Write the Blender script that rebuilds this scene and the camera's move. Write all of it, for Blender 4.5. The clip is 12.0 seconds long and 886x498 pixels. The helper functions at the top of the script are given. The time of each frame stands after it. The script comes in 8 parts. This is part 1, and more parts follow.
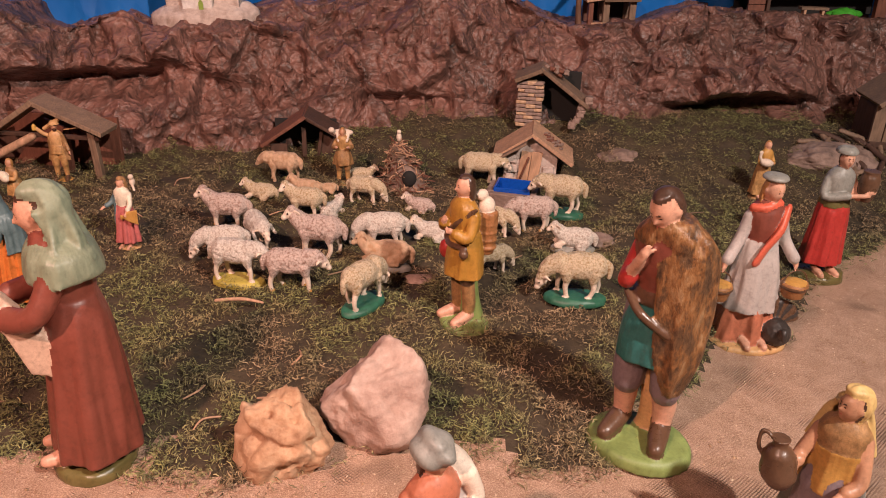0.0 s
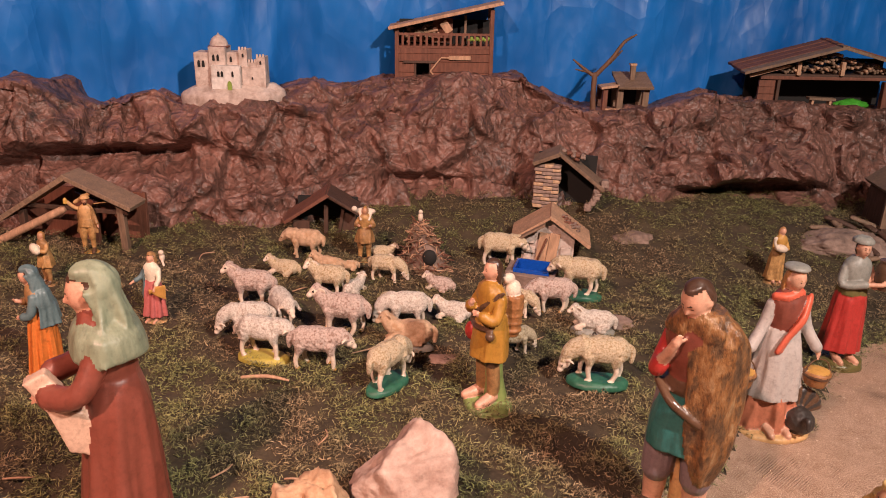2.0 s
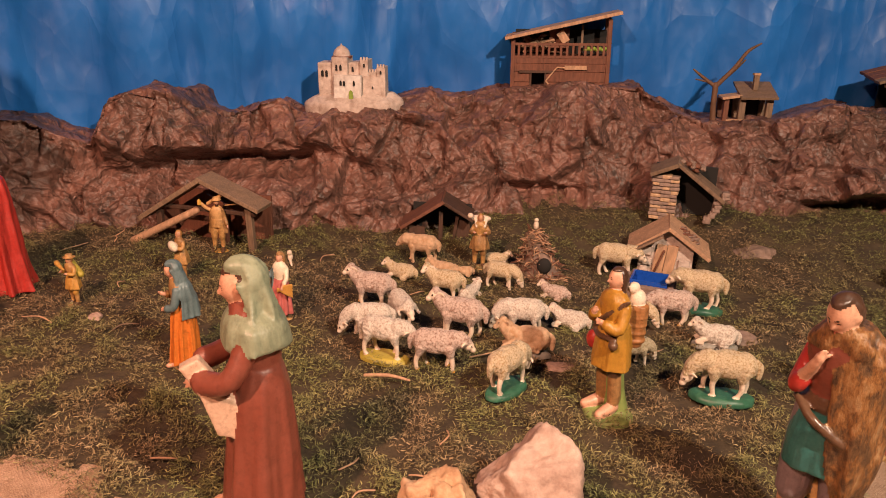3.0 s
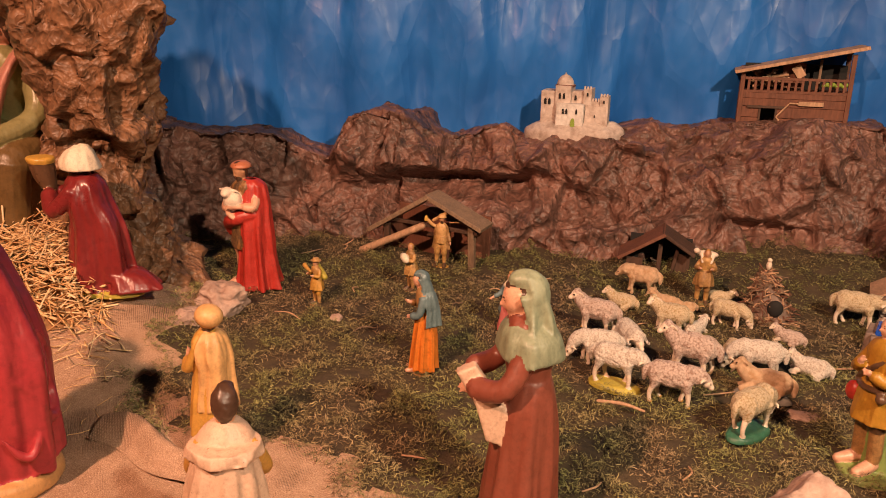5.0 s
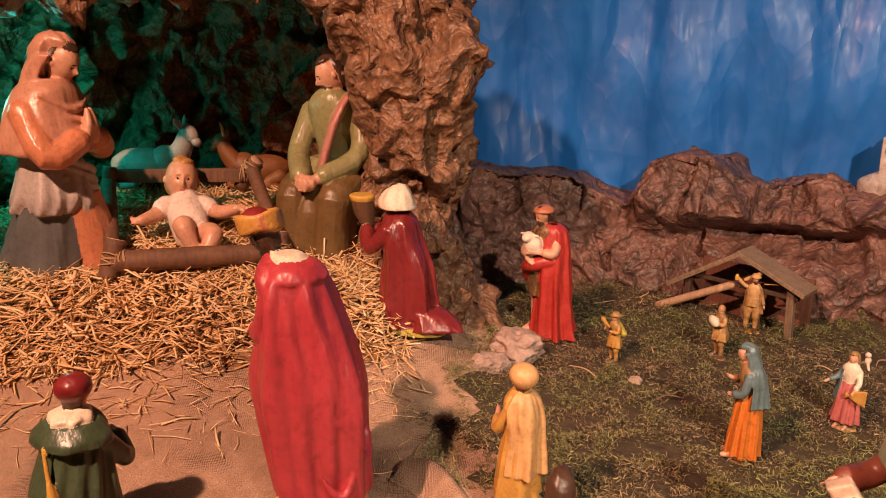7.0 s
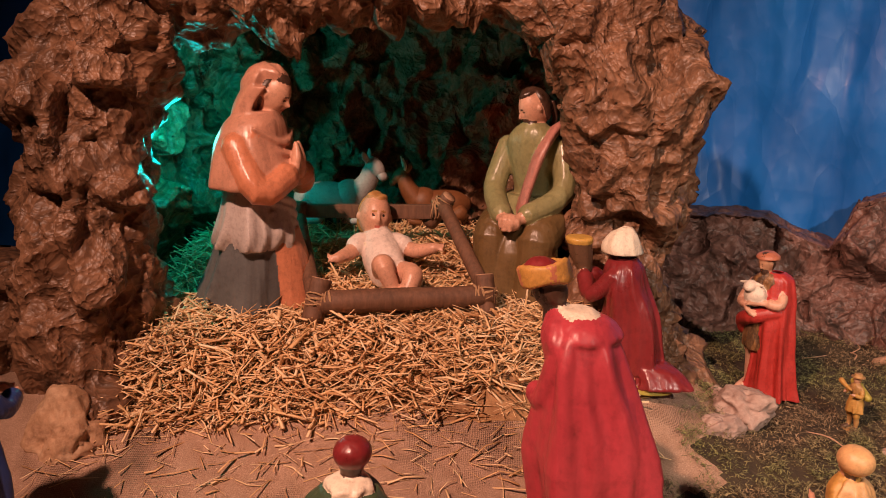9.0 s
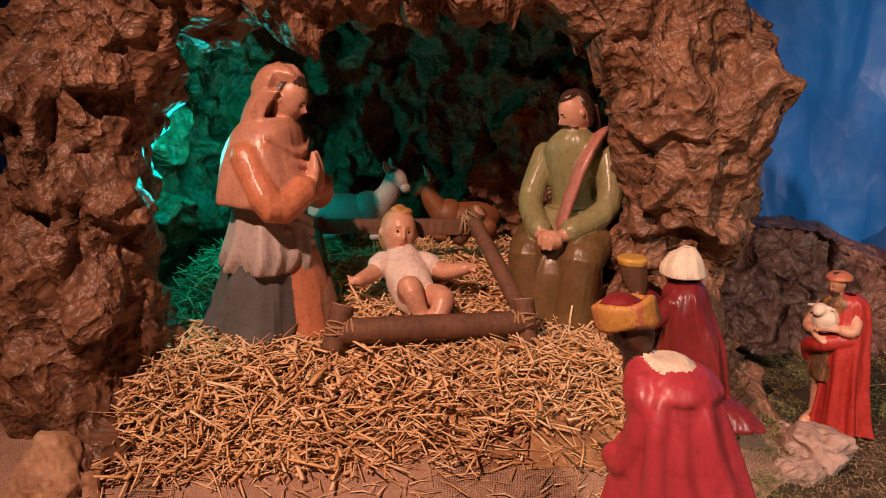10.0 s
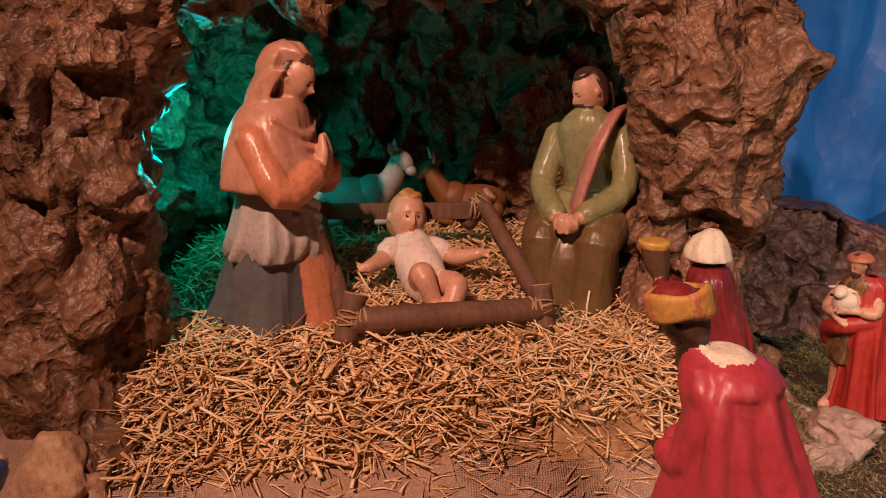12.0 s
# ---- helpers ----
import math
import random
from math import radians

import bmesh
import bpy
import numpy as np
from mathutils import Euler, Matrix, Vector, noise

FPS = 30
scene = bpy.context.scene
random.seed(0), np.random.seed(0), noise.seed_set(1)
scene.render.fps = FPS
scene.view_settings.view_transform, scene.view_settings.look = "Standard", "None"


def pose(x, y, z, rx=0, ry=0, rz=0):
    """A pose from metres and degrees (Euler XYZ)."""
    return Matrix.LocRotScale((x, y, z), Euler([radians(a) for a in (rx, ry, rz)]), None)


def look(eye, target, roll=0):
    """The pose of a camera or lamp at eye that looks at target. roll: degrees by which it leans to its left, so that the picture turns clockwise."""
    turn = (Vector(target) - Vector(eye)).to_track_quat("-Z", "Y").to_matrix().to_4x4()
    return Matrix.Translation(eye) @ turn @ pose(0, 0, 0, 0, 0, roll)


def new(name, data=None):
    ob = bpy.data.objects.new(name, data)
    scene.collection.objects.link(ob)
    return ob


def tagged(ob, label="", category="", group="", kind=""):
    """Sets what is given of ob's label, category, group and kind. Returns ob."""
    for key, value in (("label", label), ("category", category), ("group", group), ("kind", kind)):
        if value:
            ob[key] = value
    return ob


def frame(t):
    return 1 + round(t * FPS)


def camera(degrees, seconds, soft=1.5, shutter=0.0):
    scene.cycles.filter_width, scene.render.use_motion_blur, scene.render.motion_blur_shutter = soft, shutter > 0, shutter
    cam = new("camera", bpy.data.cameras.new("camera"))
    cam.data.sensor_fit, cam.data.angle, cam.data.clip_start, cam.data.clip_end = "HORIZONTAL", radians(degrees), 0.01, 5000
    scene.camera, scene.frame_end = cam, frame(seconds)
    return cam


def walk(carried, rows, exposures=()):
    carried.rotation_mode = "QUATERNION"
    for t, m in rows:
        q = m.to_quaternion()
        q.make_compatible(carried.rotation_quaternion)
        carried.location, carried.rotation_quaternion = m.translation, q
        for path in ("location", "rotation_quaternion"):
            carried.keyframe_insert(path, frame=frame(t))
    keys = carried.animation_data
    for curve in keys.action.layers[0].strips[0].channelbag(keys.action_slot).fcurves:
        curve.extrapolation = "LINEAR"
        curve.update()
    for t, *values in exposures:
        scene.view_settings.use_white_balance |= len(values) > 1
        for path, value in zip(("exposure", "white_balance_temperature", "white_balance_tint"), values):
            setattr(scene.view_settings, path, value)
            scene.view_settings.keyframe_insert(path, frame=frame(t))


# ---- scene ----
cam = camera(59.9, 12.0, 0.95)
PATH = [
    (0, (0.064, 0.025, 0.536), (0.031, 1.835, -0.314), 2.1),
    (0.5, (0.062, 0.023, 0.541), (0.044, 1.837, -0.302), 2.2),
    (1, (0.055, 0.02, 0.548), (0.047, 1.851, -0.256), 2.6),
    (1.5, (0.045, 0.017, 0.554), (0.028, 1.884, -0.161), 2.9),
    (2, (0.032, 0.011, 0.555), (-0.018, 1.892, -0.124), 3.0),
    (2.5, (0.017, 0.005, 0.555), (-0.102, 1.891, -0.1), 2.9),
    (3, (-0.004, -0.006, 0.55), (-0.302, 1.858, -0.112), 2.1),
    (3.5, (-0.03, -0.018, 0.548), (-0.504, 1.812, -0.104), 1.8),
    (3.7, (-0.038, -0.023, 0.547), (-0.547, 1.799, -0.101), 1.9),
    (5.3, (-0.127, -0.068, 0.543), (-0.902, 1.681, -0.04), 2.7),
    (5.5, (-0.137, -0.076, 0.547), (-0.964, 1.655, -0.018), 2.7),
    (6, (-0.161, -0.089, 0.544), (-1.117, 1.581, -0.003), 2.3),
    (6.5, (-0.188, -0.064, 0.541), (-1.301, 1.506, -0.003), 1.9),
    (7, (-0.218, -0.03, 0.544), (-1.499, 1.407, 0.004), 1.2),
    (7.5, (-0.248, -0.035, 0.545), (-1.641, 1.296, 0.009), 1.4),
    (7.7, (-0.271, -0.046, 0.542), (-1.676, 1.275, 0.012), 1.5),
    (9.3, (-0.486, -0.127, 0.54), (-1.917, 1.192, 0.078), 1.1),
    (9.5, (-0.516, -0.108, 0.539), (-1.945, 1.214, 0.08), 1.1),
    (10, (-0.571, -0.07, 0.536), (-2.005, 1.244, 0.071), 0.9),
    (10.5, (-0.612, -0.084, 0.534), (-2.037, 1.232, 0.05), 0.8),
    (11, (-0.625, -0.09, 0.534), (-2.037, 1.236, 0.038), 0.7),
    (11.5, (-0.629, -0.085, 0.532), (-2.031, 1.252, 0.035), 0.8),
    (12, (-0.635, -0.079, 0.531), (-2.021, 1.269, 0.02), 0.7),
]
walk(cam, [(t, look(eye, target, roll)) for t, eye, target, roll in PATH],
     [(0, -0.24, 5950, 10), (1, -0.20, 5950, 10), (2, -0.10, 6050, 10), (3, -0.12, 7150, 10), (3.7, -0.14, 7800, 10), (5.5, -0.20, 8000, 10), (6, -0.18, 7850, 10), (7, -0.12, 7200, 10), (7.5, -0.16, 7150, 10), (9.3, -0.36, 6450, 10), (12, -0.56, 6400, 10)])

# ---- world, lamps ----
from mathutils.bvhtree import BVHTree

world = bpy.data.worlds.new("room_air")
scene.world = world
world.use_nodes = True
world.node_tree.nodes["Background"].inputs["Color"].default_value = (0.9, 0.62, 0.45, 1)
world.node_tree.nodes["Background"].inputs["Strength"].default_value = 0.007


def lamp(name, kind, at, target, power, colour, size=0.1, cone=60, blend=0.6):
    data = bpy.data.lights.new(name, kind)
    data.energy, data.color = power, colour
    if kind == "AREA":
        data.size = size
    else:
        data.shadow_soft_size = size
    if kind == "SPOT":
        data.spot_size, data.spot_blend = radians(cone), blend
    ob = new(name, data)
    ob.matrix_world = look(at, target)
    return ob


WARM = (1.0, 0.80, 0.66)
lamp("spot_right", "SPOT", (1.05, -0.35, 1.65), (0.35, 1.35, 0.1), 300, WARM, 0.035, 78, 0.5)
lamp("spot_left", "SPOT", (-0.76, -0.78, 1.72), (-0.80, 0.95, 0.10), 325, (1.0, 0.55, 0.40), 0.035, 78, 0.85)
lamp("teal_bulb", "POINT", (-1.700, 0.440, 0.42), (0, 0, 0), 1.8, (0.0, 0.80, 0.70), 0.02)
lamp("red_bulb", "POINT", (-1.485, 0.935, 0.40), (0, 0, 0), 0.035, (1.0, 0.10, 0.03), 0.02)

# ---- materials ----


def nodes_of(name):
    m = bpy.data.materials.new(name)
    m.use_nodes = True
    t = m.node_tree
    return m, t, t.nodes["Principled BSDF"]


def coords(t, where="Object"):
    return t.nodes.new("ShaderNodeTexCoord").outputs[where]


def tex_noise(t, vec, scale, detail=4, rough=0.6):
    n = t.nodes.new("ShaderNodeTexNoise")
    n.inputs["Scale"].default_value, n.inputs["Detail"].default_value, n.inputs["Roughness"].default_value = scale, detail, rough
    t.links.new(vec, n.inputs["Vector"])
    return n.outputs["Fac"]


def tex_cells(t, vec, scale, feature="F1", metric="EUCLIDEAN"):
    n = t.nodes.new("ShaderNodeTexVoronoi")
    n.feature = feature
    if feature != "DISTANCE_TO_EDGE":
        n.distance = metric
    n.inputs["Scale"].default_value = scale
    t.links.new(vec, n.inputs["Vector"])
    return n.outputs["Distance"]


def ramp(t, fac, stops):
    n = t.nodes.new("ShaderNodeValToRGB")
    e = n.color_ramp.elements
    while len(e) < len(stops):
        e.new(0.5)
    for el, (p, c) in zip(e, stops):
        el.position = p
        el.color = (*c, 1) if len(c) == 3 else c
    t.links.new(fac, n.inputs["Fac"])
    return n.outputs["Color"]


def mix(t, fac, a, b, kind="MIX"):
    n = t.nodes.new("ShaderNodeMix")
    n.data_type, n.blend_type = "RGBA", kind
    for s, v in ((n.inputs[0], fac), (n.inputs[6], a), (n.inputs[7], b)):
        if isinstance(v, (int, float)):
            s.default_value = v
        elif isinstance(v, tuple):
            s.default_value = (*v, 1)
        else:
            t.links.new(v, s)
    return n.outputs[2]


def maths(t, op, a, b=0.0):
    n = t.nodes.new("ShaderNodeMath")
    n.operation = op
    for s, v in ((n.inputs[0], a), (n.inputs[1], b)):
        if isinstance(v, (int, float)):
            s.default_value = v
        else:
            t.links.new(v, s)
    return n.outputs[0]


def bump(t, bsdf, height, dist, strength=1.0):
    n = t.nodes.new("ShaderNodeBump")
    n.inputs["Distance"].default_value, n.inputs["Strength"].default_value = dist, strength
    t.links.new(height, n.inputs["Height"])
    old = bsdf.inputs["Normal"]
    if old.links:
        t.links.new(old.links[0].from_socket, n.inputs["Normal"])
    t.links.new(n.outputs["Normal"], old)


def scaled(c, k):
    return tuple(min(1.0, v * k) for v in c)


def paint(name, c, rough=0.38, scale=60.0, wear=0.25, chip=None, coat=0.0, fold=90):
    """Brushed lacquer on plaster: two scales of tone, fine relief, a few chips."""
    m, t, b = nodes_of(name)
    o = coords(t)
    f1, f2 = tex_noise(t, o, scale, 5), tex_noise(t, o, scale * 7, 3)
    col = ramp(t, f1, [(0.3, scaled(c, 1 - wear)), (0.7, scaled(c, 1 + wear * 0.5))])
    col = mix(t, 0.25, col, ramp(t, f2, [(0.35, scaled(c, 0.7)), (0.65, scaled(c, 1.15))]))
    if chip:
        f3 = tex_noise(t, o, scale * 2.2, 3)
        col = mix(t, ramp(t, f3, [(0.70, (0, 0, 0)), (0.74, (1, 1, 1))]), col, chip)
    grime = ramp(t, tex_noise(t, o, scale * 3.3, 6, 0.72), [(0.50, (0, 0, 0)), (0.72, (0.55, 0.55, 0.55))])
    col = mix(t, grime, col, scaled(c, 0.38))
    t.links.new(col, b.inputs["Base Color"])
    r = ramp(t, f1, [(0.3, (rough * 0.95,) * 3), (0.75, (min(1, rough * 1.6),) * 3)])
    t.links.new(r, b.inputs["Roughness"])
    b.inputs["Coat Weight"].default_value = coat
    b.inputs["Coat Roughness"].default_value = 0.2
    if fold:
        mp = t.nodes.new("ShaderNodeMapping")
        mp.inputs["Scale"].default_value = (1, 1, 0.16)
        t.links.new(o, mp.inputs["Vector"])
        bump(t, b, tex_noise(t, mp.outputs[0], fold, 2.5, 0.5), 0.36 / fold, 0.5)
    bump(t, b, f2, 0.0005, 0.5)
    return m


def fur(name):
    """Painted hide: streaks of umber, black and tan."""
    m, t, b = nodes_of(name)
    o = coords(t)
    mp = t.nodes.new("ShaderNodeMapping")
    mp.inputs["Scale"].default_value = (1, 1, 0.45)
    t.links.new(o, mp.inputs["Vector"])
    f1, f2 = tex_noise(t, mp.outputs[0], 55, 5, 0.7), tex_noise(t, mp.outputs[0], 240, 4, 0.7)
    col = ramp(t, f1, [(0.34, (0.022, 0.014, 0.011)), (0.46, (0.07, 0.034, 0.018)), (0.54, (0.26, 0.105, 0.030)), (0.66, (0.42, 0.26, 0.13))])
    col = mix(t, 0.4, col, ramp(t, f2, [(0.35, (0.03, 0.016, 0.010)), (0.65, (0.30, 0.16, 0.07))]))
    t.links.new(col, b.inputs["Base Color"])
    b.inputs["Roughness"].default_value = 0.36
    bump(t, b, f1, 0.006, 0.6)
    bump(t, b, f2, 0.0016, 0.8)
    return m


def wash(name, light, dark, scale=180.0):
    """Plaster wool: pale paint with a darker wash caught between the curls."""
    m, t, b = nodes_of(name)
    o = coords(t)
    cells, f = tex_cells(t, o, scale * 2.2), tex_noise(t, o, 260, 6, 0.75)
    fac = mix(t, 0.6, cells, f)
    col = ramp(t, fac, [(0.38, light), (0.52, scaled(light, 0.85)), (0.68, dark)])
    t.links.new(col, b.inputs["Base Color"])
    b.inputs["Roughness"].default_value = 0.5
    bump(t, b, f, 0.0045, 1.0)
    return m


def paper(name, c1, c2, c3, relief=0.004):
    """Crumpled painted packing paper."""
    m, t, b = nodes_of(name)
    o = coords(t)
    warp = t.nodes.new("ShaderNodeVectorMath")
    warp.operation = "MULTIPLY_ADD"
    n = t.nodes.new("ShaderNodeTexNoise")
    n.inputs["Scale"].default_value, n.inputs["Detail"].default_value = 9, 2
    t.links.new(o, n.inputs["Vector"])
    t.links.new(n.outputs["Color"], warp.inputs[0])
    warp.inputs[1].default_value = (0.06, 0.06, 0.06)
    t.links.new(o, warp.inputs[2])
    w = warp.outputs[0]
    big, mid = tex_noise(t, o, 5.5, 5), tex_noise(t, w, 30, 6, 0.65)
    col = ramp(t, big, [(0.36, c1), (0.52, c2), (0.66, c3)])
    col = mix(t, 0.55, col, ramp(t, mid, [(0.33, scaled(c1, 0.55)), (0.5, c2), (0.68, scaled(c2, 1.7))]))
    # paint rubbed thin along the sharp creases, their highlights also put into the colour
    pale_crease = ramp(t, tex_cells(t, w, 40, "DISTANCE_TO_EDGE"), [(0.0, (0.28, 0.28, 0.28)), (0.06, (0, 0, 0))])
    col = mix(t, pale_crease, col, scaled(c3, 1.5))
    # dark colour lines stand in for shade down the wider creases
    shade_crease = ramp(t, tex_cells(t, w, 16, "DISTANCE_TO_EDGE"), [(0.0, (0.45, 0.45, 0.45)), (0.05, (0, 0, 0))])
    col = mix(t, shade_crease, col, scaled(c1, 0.5))
    t.links.new(col, b.inputs["Base Color"])
    b.inputs["Roughness"].default_value = 0.46
    b.inputs["Specular IOR Level"].default_value = 0.4
    # fine creases between shallow dents
    for sc, k in ((30, 0.0085), (64, 0.0042), (130, 0.0016)):
        d = tex_cells(t, w, sc)
        bump(t, b, maths(t, "MULTIPLY", d, d), k * relief / 0.004, 0.85)
    rd = t.nodes.new("ShaderNodeTexNoise")
    rd.noise_type, rd.normalize = "RIDGED_MULTIFRACTAL", True
    rd.inputs["Scale"].default_value, rd.inputs["Detail"].default_value = 17, 1.0
    t.links.new(w, rd.inputs["Vector"])
    bump(t, b, rd.outputs["Fac"], relief * 1.6, 0.7)
    return m


def wood(name, c, scale=30.0, rough=0.7):
    m, t, b = nodes_of(name)
    o = coords(t)
    mp = t.nodes.new("ShaderNodeMapping")
    mp.inputs["Scale"].default_value = (1, 1, 0.18)
    t.links.new(o, mp.inputs["Vector"])
    f1, f2 = tex_noise(t, mp.outputs[0], scale * 6, 5), tex_noise(t, o, scale, 4)
    col = ramp(t, f1, [(0.3, scaled(c, 0.5)), (0.55, c), (0.75, scaled(c, 1.5))])
    col = mix(t, 0.4, col, ramp(t, f2, [(0.35, scaled(c, 0.55)), (0.7, scaled(c, 1.3))]))
    t.links.new(col, b.inputs["Base Color"])
    b.inputs["Roughness"].default_value = rough
    bump(t, b, f1, 0.002, 0.7)
    return m


def rock_mat(name, c, c2, c3):
    m, t, b = nodes_of(name)
    o = coords(t)
    f1, f2, f3 = tex_noise(t, o, 22, 6, 0.65), tex_noise(t, o, 120, 5), tex_cells(t, o, 70)
    col = ramp(t, f1, [(0.34, c3), (0.48, c), (0.66, c2)])
    col = mix(t, 0.35, col, ramp(t, f2, [(0.3, scaled(c, 0.55)), (0.7, scaled(c2, 1.15))]))
    t.links.new(col, b.inputs["Base Color"])
    b.inputs["Roughness"].default_value = 0.8
    bump(t, b, f1, 0.006, 0.7)
    bump(t, b, f2, 0.0016, 0.9)
    bump(t, b, f3, 0.002, 0.5)
    return m


def ground_mat():
    """Sand strewn over brown burlap: weave shows where the sand is thin."""
    m, t, b = nodes_of("sandy_burlap")
    o = coords(t)
    sep = t.nodes.new("ShaderNodeSeparateXYZ")
    t.links.new(o, sep.inputs[0])
    wob = tex_noise(t, o, 14, 2)

    def threads(axis, rate):
        n = maths(t, "ADD", maths(t, "MULTIPLY", axis, rate), maths(t, "MULTIPLY", wob, 14.0))
        return maths(t, "SINE", n)
    wx, wy = threads(sep.outputs[0], 1500.0), threads(sep.outputs[1], 1500.0)
    weave = maths(t, "MULTIPLY", wx, wy)
    grain, fine, spread = tex_noise(t, o, 700, 3), tex_noise(t, o, 2200, 2), tex_noise(t, o, 7.5, 6, 0.6)
    sand = ramp(t, grain, [(0.34, (0.22, 0.125, 0.08)), (0.5, (0.41, 0.245, 0.155)), (0.66, (0.68, 0.48, 0.35))])
    sand = mix(t, 0.35, sand, ramp(t, tex_noise(t, o, 35, 4), [(0.35, (0.27, 0.155, 0.10)), (0.65, (0.52, 0.34, 0.25))]))
    jute = ramp(t, weave, [(0.2, (0.20, 0.12, 0.078)), (0.7, (0.43, 0.28, 0.195))])
    thin = ramp(t, spread, [(0.50, (0, 0, 0)), (0.68, (0.9, 0.9, 0.9))])
    t.links.new(mix(t, thin, sand, jute), b.inputs["Base Color"])
    b.inputs["Roughness"].default_value = 0.9
    bump(t, b, mix(t, thin, grain, weave), 0.0022, 0.9)
    bump(t, b, fine, 0.0006, 0.6)
    return m


def moss_mat(name, dark, mid, light, green):
    m, t, b = nodes_of(name)
    o = coords(t)
    g = t.nodes.new("ShaderNodeNewGeometry")
    col = ramp(t, g.outputs["Random Per Island"], [(0.0, dark), (0.5, mid), (1.0, light)])
    col = mix(t, ramp(t, tex_noise(t, o, 4.0, 4), [(0.42, (0, 0, 0)), (0.56, (0.85, 0.85, 0.85))]), col, mix(t, g.outputs["Random Per Island"], scaled(green, 0.35), scaled(green, 1.7)))
    t.links.new(col, b.inputs["Base Color"])
    b.inputs["Roughness"].default_value = 0.75
    return m


def straw_mat(name, stops):
    m, t, b = nodes_of(name)
    g = t.nodes.new("ShaderNodeNewGeometry")
    col = ramp(t, g.outputs["Random Per Island"], stops)
    col = mix(t, 0.3, col, ramp(t, tex_noise(t, coords(t), 300, 3), [(0.3, (0.25, 0.13, 0.05)), (0.7, (0.85, 0.62, 0.30))]))
    t.links.new(col, b.inputs["Base Color"])
    b.inputs["Roughness"].default_value = 0.45
    return m


def curtain_mat():
    m, t, b = nodes_of("blue_satin")
    o = coords(t)
    mp = t.nodes.new("ShaderNodeMapping")
    mp.inputs["Scale"].default_value = (1, 1, 0.45)
    t.links.new(o, mp.inputs["Vector"])
    f1, f2 = tex_noise(t, mp.outputs[0], 8, 2.2, 0.5), tex_noise(t, o, 28, 3, 0.6)
    col = ramp(t, f1, [(0.3, (0.008, 0.092, 0.34)), (0.7, (0.014, 0.150, 0.50))])
    t.links.new(col, b.inputs["Base Color"])
    t.links.new(ramp(t, f2, [(0.35, (0.34,) * 3), (0.7, (0.52,) * 3)]), b.inputs["Roughness"])
    b.inputs["Specular IOR Level"].default_value = 0.35
    bump(t, b, f1, 0.05, 0.6)
    bump(t, b, tex_noise(t, mp.outputs[0], 20, 1.5, 0.5), 0.012, 0.45)
    # crinkles left from folding
    for sc, k in ((9, 0.020), (23, 0.006)):
        d = tex_cells(t, mp.outputs[0], sc)
        bump(t, b, maths(t, "MULTIPLY", d, d), k, 0.5)
    return m


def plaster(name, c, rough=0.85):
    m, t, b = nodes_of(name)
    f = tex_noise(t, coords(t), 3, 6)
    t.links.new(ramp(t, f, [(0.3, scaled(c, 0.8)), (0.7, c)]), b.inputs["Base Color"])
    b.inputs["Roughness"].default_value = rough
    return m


PAPER = paper("rock_paper", (0.044, 0.034, 0.028), (0.160, 0.078, 0.060), (0.255, 0.130, 0.100))
PAPER_CAVE = paper("cave_paper", (0.075, 0.040, 0.024), (0.19, 0.095, 0.052), (0.29, 0.155, 0.09), 0.005)
GROUND = ground_mat()
CURTAIN = curtain_mat()
SKIN = paint("skin_paint", (0.62, 0.33, 0.22), 0.33, 40, 0.12, fold=0)
SKIN_TAN = paint("tanned_skin_paint", (0.46, 0.23, 0.13), 0.35, 40, 0.2, fold=0)
SKIN_DARK = paint("dark_skin_paint", (0.035, 0.022, 0.016), 0.22, 40, 0.2, fold=0)
LIPS = paint("lip_paint", (0.48, 0.13, 0.09), 0.35, 40, 0.1, fold=0)
EYE = paint("eye_paint", (0.03, 0.02, 0.015), 0.15, 40, 0.1, fold=0)
HAIR = paint("dark_brown_hair_paint", (0.07, 0.035, 0.022), 0.28, 70, 0.4, fold=0)
HAIR_BLOND = paint("blond_hair_paint", (0.45, 0.22, 0.07), 0.4, 70, 0.4, fold=0)
BROWNRED = paint("brick_brown_paint", (0.19, 0.050, 0.032), 0.34, 30, 0.15, fold=28)
SAGE = paint("sage_green_paint", (0.21, 0.235, 0.155), 0.42, 30, 0.12)
CREAM = paint("cream_paint", (0.54, 0.36, 0.26), 0.4, 60, 0.2, (0.09, 0.03, 0.02), fold=0)
OLIVE = paint("olive_base_paint", (0.13, 0.105, 0.035), 0.25, 40, 0.3, fold=0)
GRASSY = paint("grass_green_base_paint", (0.22, 0.28, 0.085), 0.4, 40, 0.35, fold=0)
DEEPGREEN = paint("bottle_green_base_paint", (0.03, 0.12, 0.07), 0.35, 60, 0.4, fold=0)
YELLOWBASE = paint("mustard_base_paint", (0.42, 0.34, 0.06), 0.4, 60, 0.3, fold=0)
MUSTARD = paint("ochre_coat_paint", (0.40, 0.195, 0.028), 0.36, 40, 0.2)
FUR = fur("mottled_fur_paint")
LILAC = paint("grey_lilac_paint", (0.20, 0.145, 0.155), 0.36, 40, 0.2)
TEAL = paint("teal_sash_paint", (0.03, 0.14, 0.13), 0.3, 40, 0.4)
LEATHER = paint("brown_boot_paint", (0.115, 0.060, 0.034), 0.25, 50, 0.25, fold=0)
RED = paint("red_paint", (0.42, 0.035, 0.028), 0.34, 40, 0.2)
CORAL = paint("coral_sash_paint", (0.62, 0.12, 0.065), 0.36, 40, 0.15)
GREYWHITE = paint("grey_white_apron_paint", (0.44, 0.38, 0.35), 0.38, 40, 0.12)
